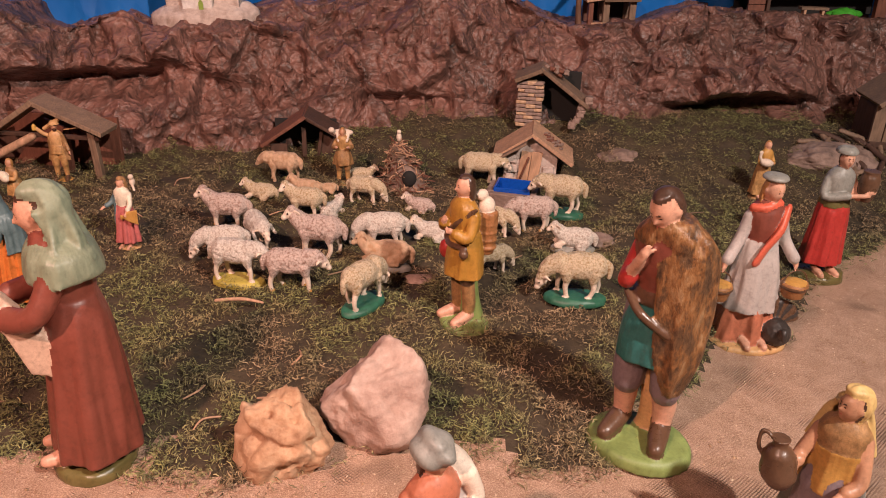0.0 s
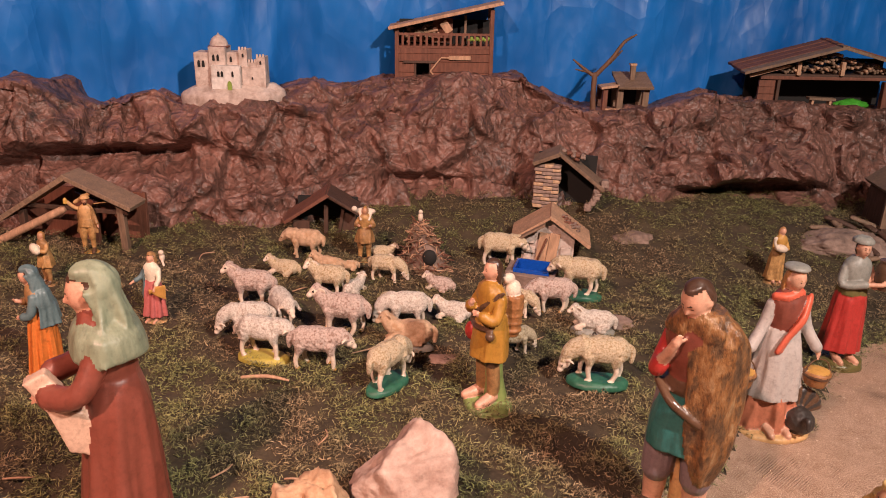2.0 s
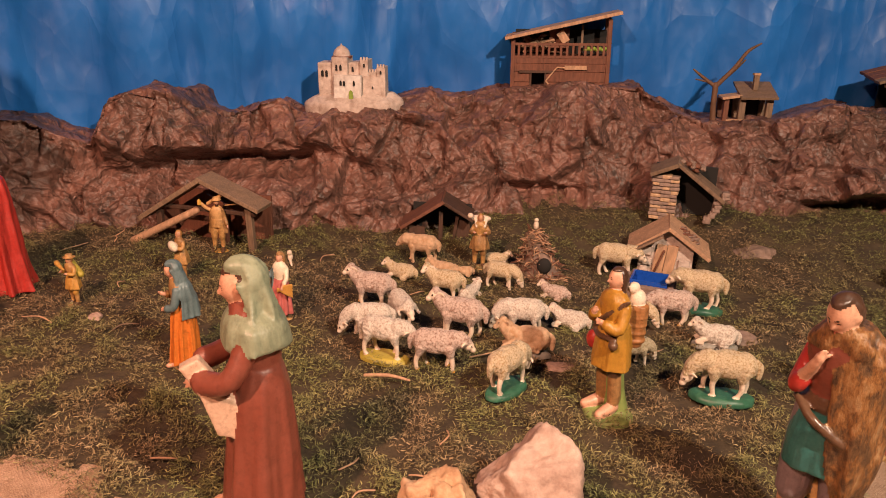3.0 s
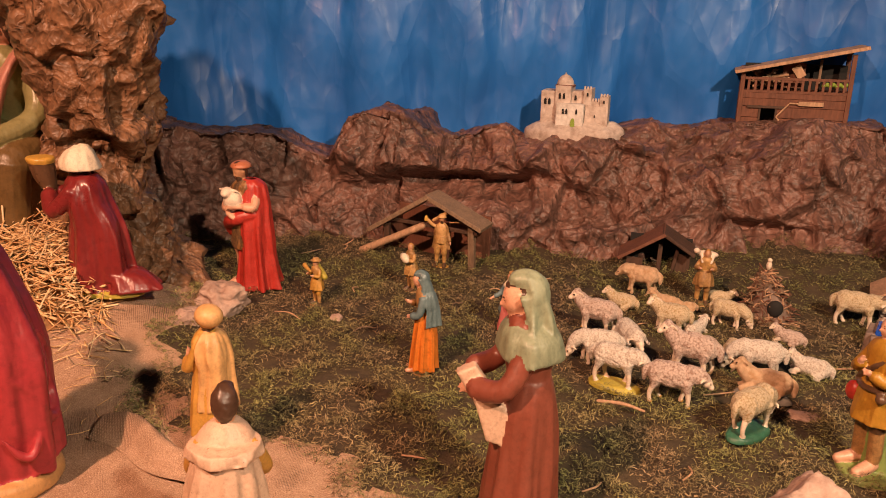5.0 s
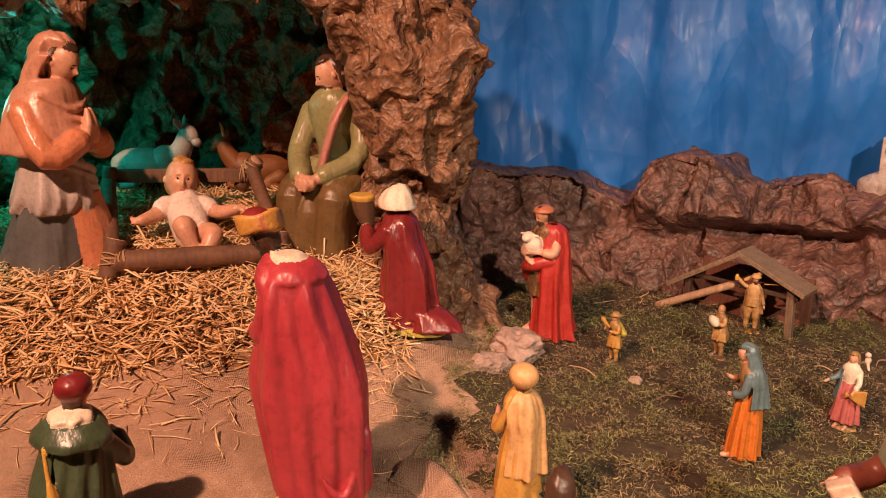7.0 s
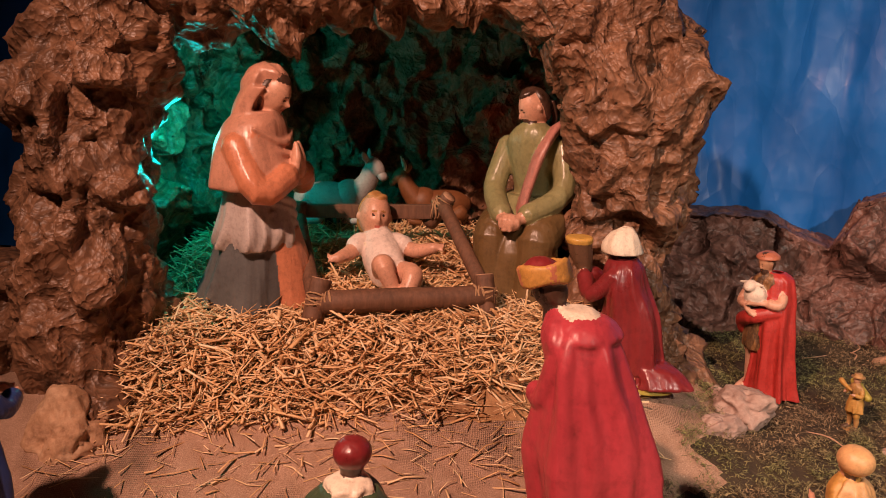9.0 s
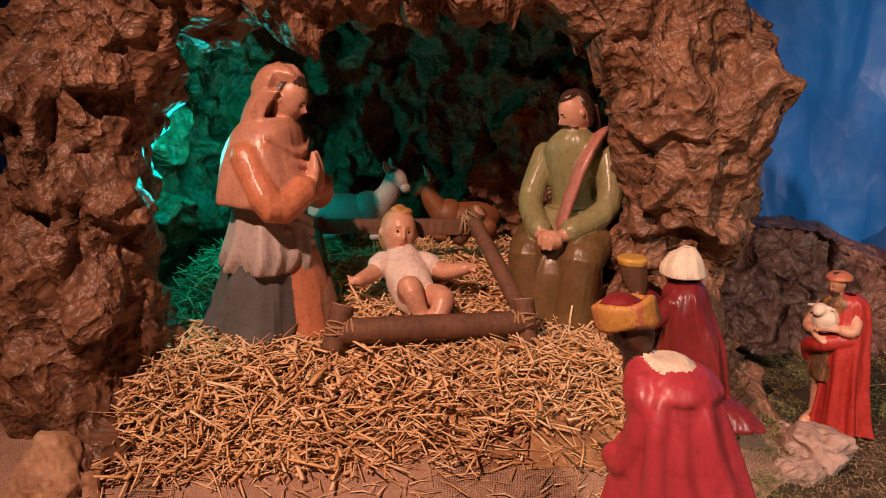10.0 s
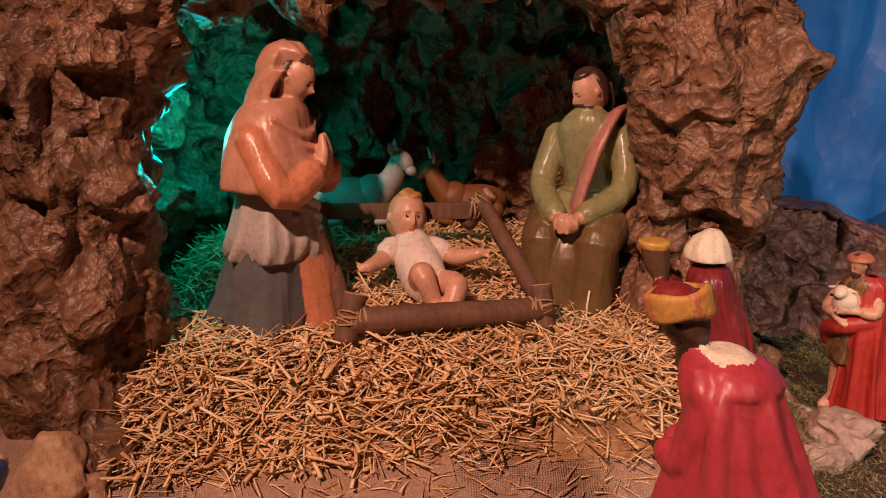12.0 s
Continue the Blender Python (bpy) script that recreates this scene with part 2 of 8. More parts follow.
TERRACOTTA = paint("terracotta_skirt_paint", (0.45, 0.15, 0.08), 0.4, 40, 0.2)
BASKET = paint("wicker_paint", (0.32, 0.14, 0.05), 0.4, 120, 0.5)
SANDBASE = paint("sand_base_paint", (0.58, 0.33, 0.14), 0.4, 40, 0.2, fold=0)
ORANGE = paint("orange_skirt_paint", (0.60, 0.17, 0.03), 0.38, 40, 0.25, (0.25, 0.05, 0.015))
BLUEGREY = paint("blue_grey_veil_paint", (0.115, 0.17, 0.18), 0.36, 40, 0.25)
OCHRE = paint("yellow_ochre_paint", (0.50, 0.26, 0.06), 0.42, 60, 0.3)
UMBER = paint("antique_umber_paint", (0.34, 0.18, 0.07), 0.42, 130, 0.6, (0.10, 0.045, 0.02), fold=220)
BARK = paint("antique_gold_paint", (0.46, 0.25, 0.09), 0.40, 130, 0.6, (0.12, 0.05, 0.02), fold=220)
PINK = paint("rose_skirt_paint", (0.48, 0.13, 0.12), 0.4, 60, 0.25, fold=220)
CRIMSON = paint("crimson_cloak_paint", (0.40, 0.045, 0.060), 0.30, 20, 0.15, fold=42)
MAROON = paint("maroon_cloak_paint", (0.20, 0.022, 0.024), 0.26, 20, 0.2, fold=48)
WHITECLOTH = paint("ivory_cloth_paint", (0.72, 0.62, 0.48), 0.4, 60, 0.12, (0.2, 0.12, 0.06))
GREENCLOAK = paint("dark_green_cloak_paint", (0.055, 0.085, 0.045), 0.3, 30, 0.2)
BLUECLOAK = paint("royal_blue_cloak_paint", (0.02, 0.045, 0.17), 0.28, 30, 0.2)
SALMON = paint("salmon_mantle_paint", (0.52, 0.255, 0.17), 0.32, 25, 0.1, fold=48)
PEACH = paint("peach_sleeve_paint", (0.56, 0.215, 0.115), 0.26, 25, 0.1, fold=48)
SLATE = paint("slate_blue_robe_paint", (0.12, 0.125, 0.125), 0.36, 25, 0.15, fold=48)
ROBEGREEN = paint("olive_green_tunic_paint", (0.27, 0.25, 0.115), 0.28, 25, 0.15, fold=48)
ROBEBROWN = paint("brown_robe_paint", (0.15, 0.088, 0.034), 0.3, 25, 0.2, fold=48)
ROSESASH = paint("dusty_rose_sash_paint", (0.46, 0.19, 0.15), 0.34, 25, 0.1, fold=48)
WHITEPAINT = paint("white_gown_paint", (0.74, 0.62, 0.55), 0.36, 25, 0.08, fold=48)
GOLD = paint("gold_paint", (0.62, 0.36, 0.08), 0.3, 80, 0.25, fold=0)
DARKPAINT = paint("dark_feather_paint", (0.045, 0.036, 0.032), 0.35, 180, 0.5)
GREY = paint("grey_stone_paint", (0.26, 0.25, 0.22), 0.4, 50, 0.2, fold=0)
LAMBWHITE = paint("lamb_white_paint", (0.72, 0.58, 0.46), 0.5, 90, 0.2, fold=0)
WOOL = [wash("white_wool_paint", (0.78, 0.69, 0.60), (0.46, 0.34, 0.26)),
        wash("cream_wool_paint", (0.70, 0.56, 0.38), (0.42, 0.27, 0.12)),
        wash("pink_wool_paint", (0.66, 0.51, 0.44), (0.33, 0.19, 0.14), 150),
        wash("peach_wool_paint", (0.70, 0.46, 0.29), (0.52, 0.29, 0.15), 60)]
DONKEY = paint("grey_donkey_paint", (0.34, 0.32, 0.30), 0.45, 30, 0.15, fold=0)
OX = paint("brown_ox_paint", (0.22, 0.085, 0.03), 0.45, 30, 0.25, fold=0)
WOOD_DARK = wood("dark_brown_wood", (0.075, 0.036, 0.022))
WOOD_RED = wood("red_brown_wood", (0.17, 0.062, 0.036))
WOOD_GREY = wood("weathered_grey_wood", (0.20, 0.125, 0.080))
WOOD_PALE = wood("pale_cut_wood", (0.48, 0.28, 0.17))
LOG = wood("bark_log", (0.150, 0.072, 0.040), 24)
ROCK_PINK = rock_mat("pinkish_limestone", (0.37, 0.24, 0.19), (0.52, 0.38, 0.315), (0.25, 0.14, 0.105))
ROCK_OCHRE = rock_mat("ochre_limestone", (0.42, 0.23, 0.12), (0.58, 0.40, 0.26), (0.22, 0.10, 0.05))
ROCK_DARK = rock_mat("dark_stone", (0.20, 0.13, 0.10), (0.32, 0.22, 0.18), (0.09, 0.06, 0.05))
MOSS = moss_mat("dried_moss", (0.060, 0.040, 0.020), (0.200, 0.134, 0.068), (0.40, 0.285, 0.165), (0.165, 0.170, 0.055))
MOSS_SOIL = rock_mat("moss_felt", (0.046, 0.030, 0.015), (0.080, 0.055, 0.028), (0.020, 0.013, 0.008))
STRAW_CORE = rock_mat("matted_straw", (0.26, 0.13, 0.055), (0.42, 0.24, 0.11), (0.10, 0.045, 0.02))
STRAW = straw_mat("golden_straw", [(0.0, (0.40, 0.18, 0.08)), (0.3, (0.70, 0.41, 0.19)), (0.65, (0.88, 0.60, 0.34)), (1.0, (0.92, 0.74, 0.50))])
GRIT = straw_mat("sand_crumbs", [(0.0, (0.20, 0.10, 0.06)), (0.4, (0.42, 0.26, 0.18)), (0.8, (0.62, 0.45, 0.34)), (1.0, (0.78, 0.62, 0.50))])
TWINE = paint("jute_twine", (0.42, 0.25, 0.13), 0.8, 300, 0.4, fold=0)
BLUEWATER = paint("bright_blue_glaze", (0.01, 0.075, 0.42), 0.12, 60, 0.2, fold=0)
CASTLE = rock_mat("cream_model_plaster", (0.46, 0.36, 0.31), (0.62, 0.52, 0.46), (0.26, 0.18, 0.14))
CASTLE_WHITE = rock_mat("white_model_plaster", (0.60, 0.54, 0.50), (0.72, 0.67, 0.62), (0.40, 0.32, 0.27))
# near-black in place of the shade inside openings and hollows
SHADE_BLACK = plaster("shade_black", (0.012, 0.010, 0.009))
GREENCLOTH = paint("bright_green_foil", (0.07, 0.36, 0.03), 0.3, 60, 0.3, fold=0)
GREENDOOR = paint("lime_door_paint", (0.24, 0.34, 0.05), 0.5, 60, 0.3)
WALLPAINT = plaster("dim_wall", (0.13, 0.11, 0.09))
FLOORTILE = plaster("dim_floor", (0.12, 0.09, 0.07))

# ---- mesh building ----


def finish(name, verts, faces, mats, idx=None, smooth=True, parent=None, label="", category="", group="", kind=""):
    me = bpy.data.meshes.new(name)
    me.from_pydata([tuple(v) for v in verts], [], faces)
    for m in mats:
        me.materials.append(m)
    if idx is not None:
        me.polygons.foreach_set("material_index", np.array(idx, dtype=np.int32))
    if smooth:
        me.polygons.foreach_set("use_smooth", np.ones(len(me.polygons), dtype=bool))
    me.update()
    ob = new(name, me)
    if parent is not None:
        ob.parent = parent
    return tagged(ob, label, category, group, kind)


class Shape:
    """Collects smooth solids with a material each into ONE mesh."""

    def __init__(self):
        self.v, self.f, self.i, self.m = [], [], [], []

    def slot(self, mat):
        if mat not in self.m:
            self.m.append(mat)
        return self.m.index(mat)

    def add(self, verts, faces, mat):
        k, s = len(self.v), self.slot(mat)
        self.v += [Vector(v) for v in verts]
        self.f += [tuple(k + j for j in f) for f in faces]
        self.i += [s] * len(faces)

    def grid(self, rings, mat):
        """Closed rings of equal length, capped at both ends."""
        n = len(rings[0])
        verts = [p for r in rings for p in r]
        faces = [(a * n + b, a * n + (b + 1) % n, (a + 1) * n + (b + 1) % n, (a + 1) * n + b)
                 for a in range(len(rings) - 1) for b in range(n)]
        faces += [tuple(range(n - 1, -1, -1)), tuple(range((len(rings) - 1) * n, len(rings) * n))]
        self.add(verts, faces, mat)

    def loft(self, rings, mat, seg=32, folds=0, amp=0.0, phase=0.0, span=None, thick=0.01, steps=3, sharp=0.5):
        """Rings (x, y, z, rx, ry). folds: pleats that grow towards the last ring. span: an open shell between two angles, front is -90."""
        fine = []
        for k in range(len(rings) - 1):
            for s in range(steps):
                w = s / steps
                before, after = rings[max(0, k - 1)], rings[min(len(rings) - 1, k + 2)]
                h00, h10, h01, h11 = 2 * w**3 - 3 * w**2 + 1, w**3 - 2 * w**2 + w, -2 * w**3 + 3 * w**2, w**3 - w**2
                fine.append([a * h00 + (b - p) * 0.5 * h10 * 0.8 + b * h01 + (n - a) * 0.5 * h11 * 0.8 for p, a, b, n in zip(before, rings[k], rings[k + 1], after)])
        fine.append(list(rings[-1]))
        out = []
        for k, (x, y, z, rx, ry) in enumerate(fine):
            q = k / max(1, len(fine) - 1)
            def at(a, shrink):
                w = math.sin(folds * a + phase + 1.3 * math.sin(2 * a + 2.1 * q) + 0.8 * q) if folds else 0
                w = math.copysign(abs(w) ** sharp, w) if folds else 0
                w += 0.4 * math.sin(2.3 * folds * a + 3 * q + phase)
                d = 1 + amp * q * w
                if folds and seg >= 28:
                    d += amp * 0.55 * noise.noise(Vector((3.2 * math.cos(a) + phase, 3.2 * math.sin(a), z * 6 + phase)))
                return (x + (rx * d - shrink) * math.cos(a), y + (ry * d - shrink) * math.sin(a), z)
            if span is None:
                out.append([at(2 * math.pi * j / seg, 0) for j in range(seg)])
            else:
                a0, a1 = radians(span[0]), radians(span[1])
                o = [at(a0 + (a1 - a0) * j / seg, 0) for j in range(seg + 1)]
                i = [at(a1 - (a1 - a0) * j / seg, thick) for j in range(seg + 1)]
                out.append(o + i)
        self.grid(out, mat)

    def tube(self, pts, rads, mat, seg=12, flat=1.0, steps=4):
        """A rounded tube along a smooth line through the points."""
        P = [Vector(p) for p in pts]
        line, rr = [], []
        for k in range(len(P) - 1):
            a, b = P[max(0, k - 1)], P[min(len(P) - 1, k + 2)]
            for s in range(steps):
                w = s / steps
                h00, h10, h01, h11 = 2 * w**3 - 3 * w**2 + 1, w**3 - 2 * w**2 + w, -2 * w**3 + 3 * w**2, w**3 - w**2
                line.append(P[k] * h00 + (P[k + 1] - a) * 0.5 * h10 + P[k + 1] * h01 + (b - P[k]) * 0.5 * h11)
                rr.append(rads[k] + (rads[k + 1] - rads[k]) * w)
        line.append(P[-1]), rr.append(rads[-1])
        d0, d1 = (line[1] - line[0]).normalized(), (line[-1] - line[-2]).normalized()
        ends0 = [(line[0] - d0 * rr[0] * s, rr[0] * c) for s, c in ((0.75, 0.35), (0.5, 0.75))]
        ends1 = [(line[-1] + d1 * rr[-1] * s, rr[-1] * c) for s, c in ((0.5, 0.75), (0.75, 0.35))]
        full = ends0 + list(zip(line, rr)) + ends1
        up, rings = None, []
        for k, (p, r) in enumerate(full):
            d = (full[min(k + 1, len(full) - 1)][0] - full[max(k - 1, 0)][0]).normalized()
            if up is None:
                up = d.orthogonal().normalized()
            up = (up - d * up.dot(d)).normalized()
            side = d.cross(up)
            rings.append([p + up * (r * math.cos(2 * math.pi * j / seg)) + side * (r * flat * math.sin(2 * math.pi * j / seg)) for j in range(seg)])
        self.grid(rings, mat)

    def ball(self, c, r, mat, rot=(0, 0, 0), seg=20, rings=14, fn=None, pick=None):
        """An ellipsoid. fn(d) scales the radius by direction; pick(d) gives another material."""
        if isinstance(r, (int, float)):
            r = (r, r, r)
        R = Euler([radians(a) for a in rot]).to_matrix()
        verts, dirs = [], []
        for k in range(rings + 1):
            a = math.pi * k / rings
            for j in range(seg):
                b = 2 * math.pi * j / seg
                d = Vector((math.sin(a) * math.cos(b), math.sin(a) * math.sin(b), math.cos(a)))
                g = fn(d) if fn else 1.0
                if isinstance(g, Vector):
                    q = g
                else:
                    q = d * g
                verts.append(Vector(c) + R @ Vector((q.x * r[0], q.y * r[1], q.z * r[2])))
                dirs.append(d)
        faces = [(k * seg + j, (k + 1) * seg + j, (k + 1) * seg + (j + 1) % seg, k * seg + (j + 1) % seg) for k in range(rings) for j in range(seg)]
        if not pick:
            self.add(verts, faces, mat)
            return
        base = len(self.v)
        self.v += verts
        for f in faces:
            d = (dirs[f[0]] + dirs[f[2]]) / 2
            self.f.append(tuple(base + j for j in f))
            self.i.append(self.slot(pick(d) or mat))

    def fuse(self, voxel, relax=3):
        """Melts the pieces into one modelled skin; each face keeps the paint of the piece it came from."""
        raw = bpy.data.meshes.new("raw")
        raw.from_pydata([tuple(v) for v in self.v], [], self.f)
        tree = BVHTree.FromPolygons([tuple(v) for v in self.v], self.f)
        tmp = new("raw", raw)
        mod = tmp.modifiers.new("melt", "REMESH")
        mod.mode, mod.voxel_size = "VOXEL", voxel
        soft = tmp.modifiers.new("soft", "SMOOTH")
        soft.iterations, soft.factor = relax, 0.5
        made = bpy.data.meshes.new_from_object(tmp.evaluated_get(bpy.context.evaluated_depsgraph_get()))
        k = len(made.vertices)
        co = np.empty(k * 3)
        made.vertices.foreach_get("co", co)
        faces = [tuple(p.vertices) for p in made.polygons]
        cen = np.empty(len(faces) * 3)
        made.polygons.foreach_get("center", cen)
        idx = []
        for c in cen.reshape(-1, 3):
            hit = tree.find_nearest(Vector(c))
            idx.append(self.i[hit[2]] if hit[2] is not None else 0)
        self.v, self.f, self.i = [Vector(c) for c in co.reshape(-1, 3)], faces, idx
        bpy.data.objects.remove(tmp)
        bpy.data.meshes.remove(raw)
        bpy.data.meshes.remove(made)

    def done(self, name, m, size=1.0, parent=None, label="", category="", group="", kind="", smooth=True, voxel=0.0):
        if name in ("figurine", "nativity_figure", "sheep"):
            unit = 0.0042 if name == "nativity_figure" else 0.0145 if name == "sheep" else 0.0046 if size > 0.37 else 0.0064 if size > 0.15 else 0.0095
            self.fuse(unit / size * 0.545 if size > 0.9 else unit, 2)
        ob = finish(name, [v * size for v in self.v], self.f, self.m, self.i, smooth, parent, label, category, group, kind)
        ob.matrix_basis = m
        return ob


def bell(d, c, w):
    return math.exp(-sum(((a - b) / s) ** 2 for a, b, s in zip(d, c, w)))


def head(s, c, r, turn=(0, 0, 0), skin=None, hair=None, lips=True, fine=False, bald=False, long=False, cap=-0.02, curl=0.05, beard=None, wide=1.0, brow=None):
    """A head that looks along -y before its turn."""
    skin = skin or SKIN
    c, r = Vector(c), r * 0.86
    seg, rings = (56, 42) if fine else (26, 20)

    def shape(d):
        q = Vector((d.x * 0.73 * wide, d.y * 0.90, d.z * 1.12))
        if d.z < 0:
            q.x *= 1 - 0.20 * d.z * d.z * (1 if d.y < 0.3 else 0.4)
            if d.y > 0:
                q.y *= 1 + 0.45 * d.z * min(1, d.y)
        g = 0.27 * bell((d.x, d.z), (0, -0.15), (0.10, 0.13)) + 0.15 * bell((d.x, d.z), (0, 0.03), (0.08, 0.15))
        g += 0.08 * bell((d.x, d.z), (0, -0.43), (0.17, 0.08)) + 0.16 * bell((d.x, d.z), (0, -0.74), (0.24, 0.16))
        g += 0.035 * bell((d.x, d.z), (0, 0.24), (0.45, 0.09)) + 0.02 * bell((abs(d.x), d.z), (0.45, -0.2), (0.2, 0.2))
        g -= 0.12 * bell((abs(d.x), d.z), (0.29, 0.08), (0.15, 0.10))
        if d.y < 0:
            q.y -= g
        return q

    def colour(d):
        if d.y < -0.5:
            if lips and abs(d.x) < 0.19 and -0.50 < d.z < -0.37:
                return LIPS
            if fine and 0.20 < d.z < 0.27 and 0.13 < abs(d.x) < 0.46:
                return brow or hair or HAIR
        return None
    s.ball(c, r, skin, turn, seg, rings, shape, colour)
    R = Euler([radians(a) for a in turn]).to_matrix()
    for x in (-1, 1):
        s.ball(c + R @ Vector((x * 0.225 * r, -0.765 * r, 0.09 * r)), (0.085 * r, 0.04 * r, 0.030 * r), EYE, turn, 10, 8)
        s.ball(c + R @ Vector((x * 0.79 * wide * r, 0.05 * r, -0.05 * r)), (0.07 * r, 0.14 * r, 0.2 * r), skin, turn, 10, 8)
    s.tube([c + R @ Vector((0, 0.15 * r, -0.4 * r)), c + Vector((0, 0.22 * r, -1.75 * r))], [0.48 * r, 0.55 * r], skin)
    if hair and not bald:
        def mop(d):
            cover = max(min(1, max(0, (d.y - cap) / 0.22)), min(1, max(0, (d.z - max(0.64, cap * 2.2) - 0.10 * d.x * d.x) / 0.14)))
            inside = (1 - cover) / 1.35
            k = 1.10 + curl * math.sin(17 * d.x + 9 * d.z) * math.cos(13 * d.z + 6 * d.y + 11 * d.x)
            return Vector((d.x * 0.76 * wide, d.y * 0.93, d.z * 1.10)) * (k - 0.36 * min(1, inside * 1.35))
        s.ball(c + R @ Vector((0, 0.05 * r, 0.03 * r)), r, hair, turn, seg, rings, mop)
        if long:
            s.loft([(c.x, c.y + 0.22 * r, c.z + 0.3 * r, 0.86 * r, 0.78 * r), (c.x, c.y + 0.32 * r, c.z - 0.7 * r, 0.95 * r, 0.72 * r), (c.x, c.y + 0.42 * r, c.z - 1.5 * r, 0.8 * r, 0.5 * r)],
                   hair, 26, 7, 0.08, 0.5, (-20, 200), 0.25 * r)
    if beard:
        s.ball(c + R @ Vector((0, -0.55 * r, -0.72 * r)), (0.50 * r, 0.42 * r, 0.46 * r), beard, turn, 20, 14,
               lambda d: 1 + 0.07 * math.sin(14 * d.x + 9 * d.z) - 0.45 * bell((d.x, d.z), (0, 0.62), (0.4, 0.30)) * (d.y < 0))
        for x in (-1, 1):
            s.tube([c + R @ Vector((x * 0.05 * r, -0.95 * r, -0.30 * r)), c + R @ Vector((x * 0.32 * r, -0.78 * r, -0.46 * r))], [0.07 * r, 0.05 * r], beard)


def veil(s, c, r, mat, turn=(0, 0, 0), drop=2.3, flare=1.7, back=0.3, open_=70, folds=6, phase=0.0, amp=0.10):
    """A cloth over the head that hangs to the shoulders, open at the face."""
    c, r = Vector(c), r * 0.88
    R = Euler([radians(a) for a in turn]).to_matrix()

    def hood(d):
        cover = max(min(1, max(0, (d.y + 0.12) / 0.25)), min(1, max(0, (d.z - 0.52) / 0.2)))
        front = (1 - cover) / 1.5
        k = 1.22 + 0.04 * math.sin(9 * d.x + 7 * d.z + phase) + 0.03 * math.sin(15 * d.x - 4 * d.y + phase)
        return Vector((d.x * 0.86, d.y * 1.0, d.z * 1.08)) * (k - 0.60 * min(1, 1.5 * front))
    s.ball(c + R @ Vector((0, 0.10 * r, 0.05 * r)), r, mat, turn, 30, 22, hood)
    q = c + R @ Vector((0, 0.10 * r, 0.2 * r))
    s.loft([(q.x, q.y, q.z, 1.06 * r, 1.16 * r), (q.x, c.y + back * r, c.z - 0.6 * r, 1.12 * r, 1.1 * r),
            (c.x, c.y + 1.3 * back * r, c.z - 1.4 * r, 1.25 * r * (flare + 1) / 2.7, 1.15 * r), (c.x, c.y + 1.5 * back * r, c.z - drop * r, flare * r, 1.35 * r)],
           mat, 34, folds, amp, phase, (-90 + open_, 270 - open_), 0.3 * r)


def hand(s, at, aim, size, skin, spread=False):
    a, d = Vector(at), Vector(aim).normalized()
    side = d.orthogonal().normalized()
    s.ball(a + d * size * 0.6, (size * 0.62, size * 0.62, size * 0.75), skin, (0, 0, 0), 12, 9)
    for k in range(4):
        o = side * size * (k - 1.5) * (0.42 if spread else 0.28)
        s.tube([a + d * size * 0.9 + o * 0.8, a + d * size * 1.9 + o * (1.5 if spread else 1.0)], [size * 0.2, size * 0.15], skin, 8, 1, 2)
    s.tube([a + d * size * 0.4 + side * size * 0.5, a + d * size * 1.2 + side * size * 0.95], [size * 0.2, size * 0.16], skin, 8, 1, 2)


def plinth(s, mat, rx, ry, h, x=0.0, y=0.0, lumps=0.04, phase=0.0):
    s.loft([(x, y, 0, rx, ry), (x, y, h * 0.7, rx * 0.97, ry * 0.97), (x, y, h, rx * 0.88, ry * 0.88)], mat, 30, 3, lumps, phase, steps=2)


def torso(s, mat, bend=0.0, wide=1.0, z0=0.50):
    wide = wide * 0.88
    s.loft([(0, 0, z0, 0.10 * wide, 0.08), (0, -bend * 0.1, 0.60, 0.088 * wide, 0.072), (0, -bend * 0.4, 0.70, 0.108 * wide, 0.082),
            (0, -bend * 0.75, 0.775, 0.115 * wide, 0.074), (0, -bend * 0.95, 0.815, 0.085 * wide, 0.058), (0, -bend, 0.84, 0.045, 0.04)], mat, 28, 5, 0.03)


def arm(s, shoulder, elbow, wrist, mat, skin, bare=0.0, r=0.042, aim=None, size=0.022, cuff=1.25):
    """bare: the share of the forearm that shows."""
    a, e, w = Vector(shoulder), Vector(elbow), Vector(wrist)
    a.x, e.x, r = a.x * 0.76, e.x * 0.76, r * 0.76
    a.z -= 0.012
    m = w + (e - w) * bare
    s.tube([a, e, m], [r, r * 0.92, r * 0.75 * cuff], mat, 14)
    s.tube([e, w], [r * 0.66, r * 0.5], skin, 12)
    hand(s, w, aim or (w - e), size, skin)


def skirt(s, mat, hem=0.05, rx=0.15, ry=0.13, top=0.62, folds=8, amp=0.09, phase=0.0, x=0.0, y=0.0):
    s.loft([(0, 0, top, 0.088, 0.072), (x * 0.3, y * 0.3, top - 0.1, 0.115, 0.098), (x * 0.7, y * 0.7, (top + hem) / 2, (rx + 0.1) / 2, (ry + 0.095) / 2), (x, y, hem, rx, ry)],
           mat, 64, folds, amp * 1.25, phase, steps=6)


def feet(s, mat, y=-0.10, gap=0.05, z=0.045, r=0.026, turn=0.0):
    for x in (-1, 1):
        s.tube([(x * gap, y * 0.2, z + 0.02), (x * gap * 1.1, y * 0.7, z), (x * gap * 1.2 + turn, y * 1.25, z - 0.008)], [r, r * 1.05, r * 0.75], mat, 12, 1.0)


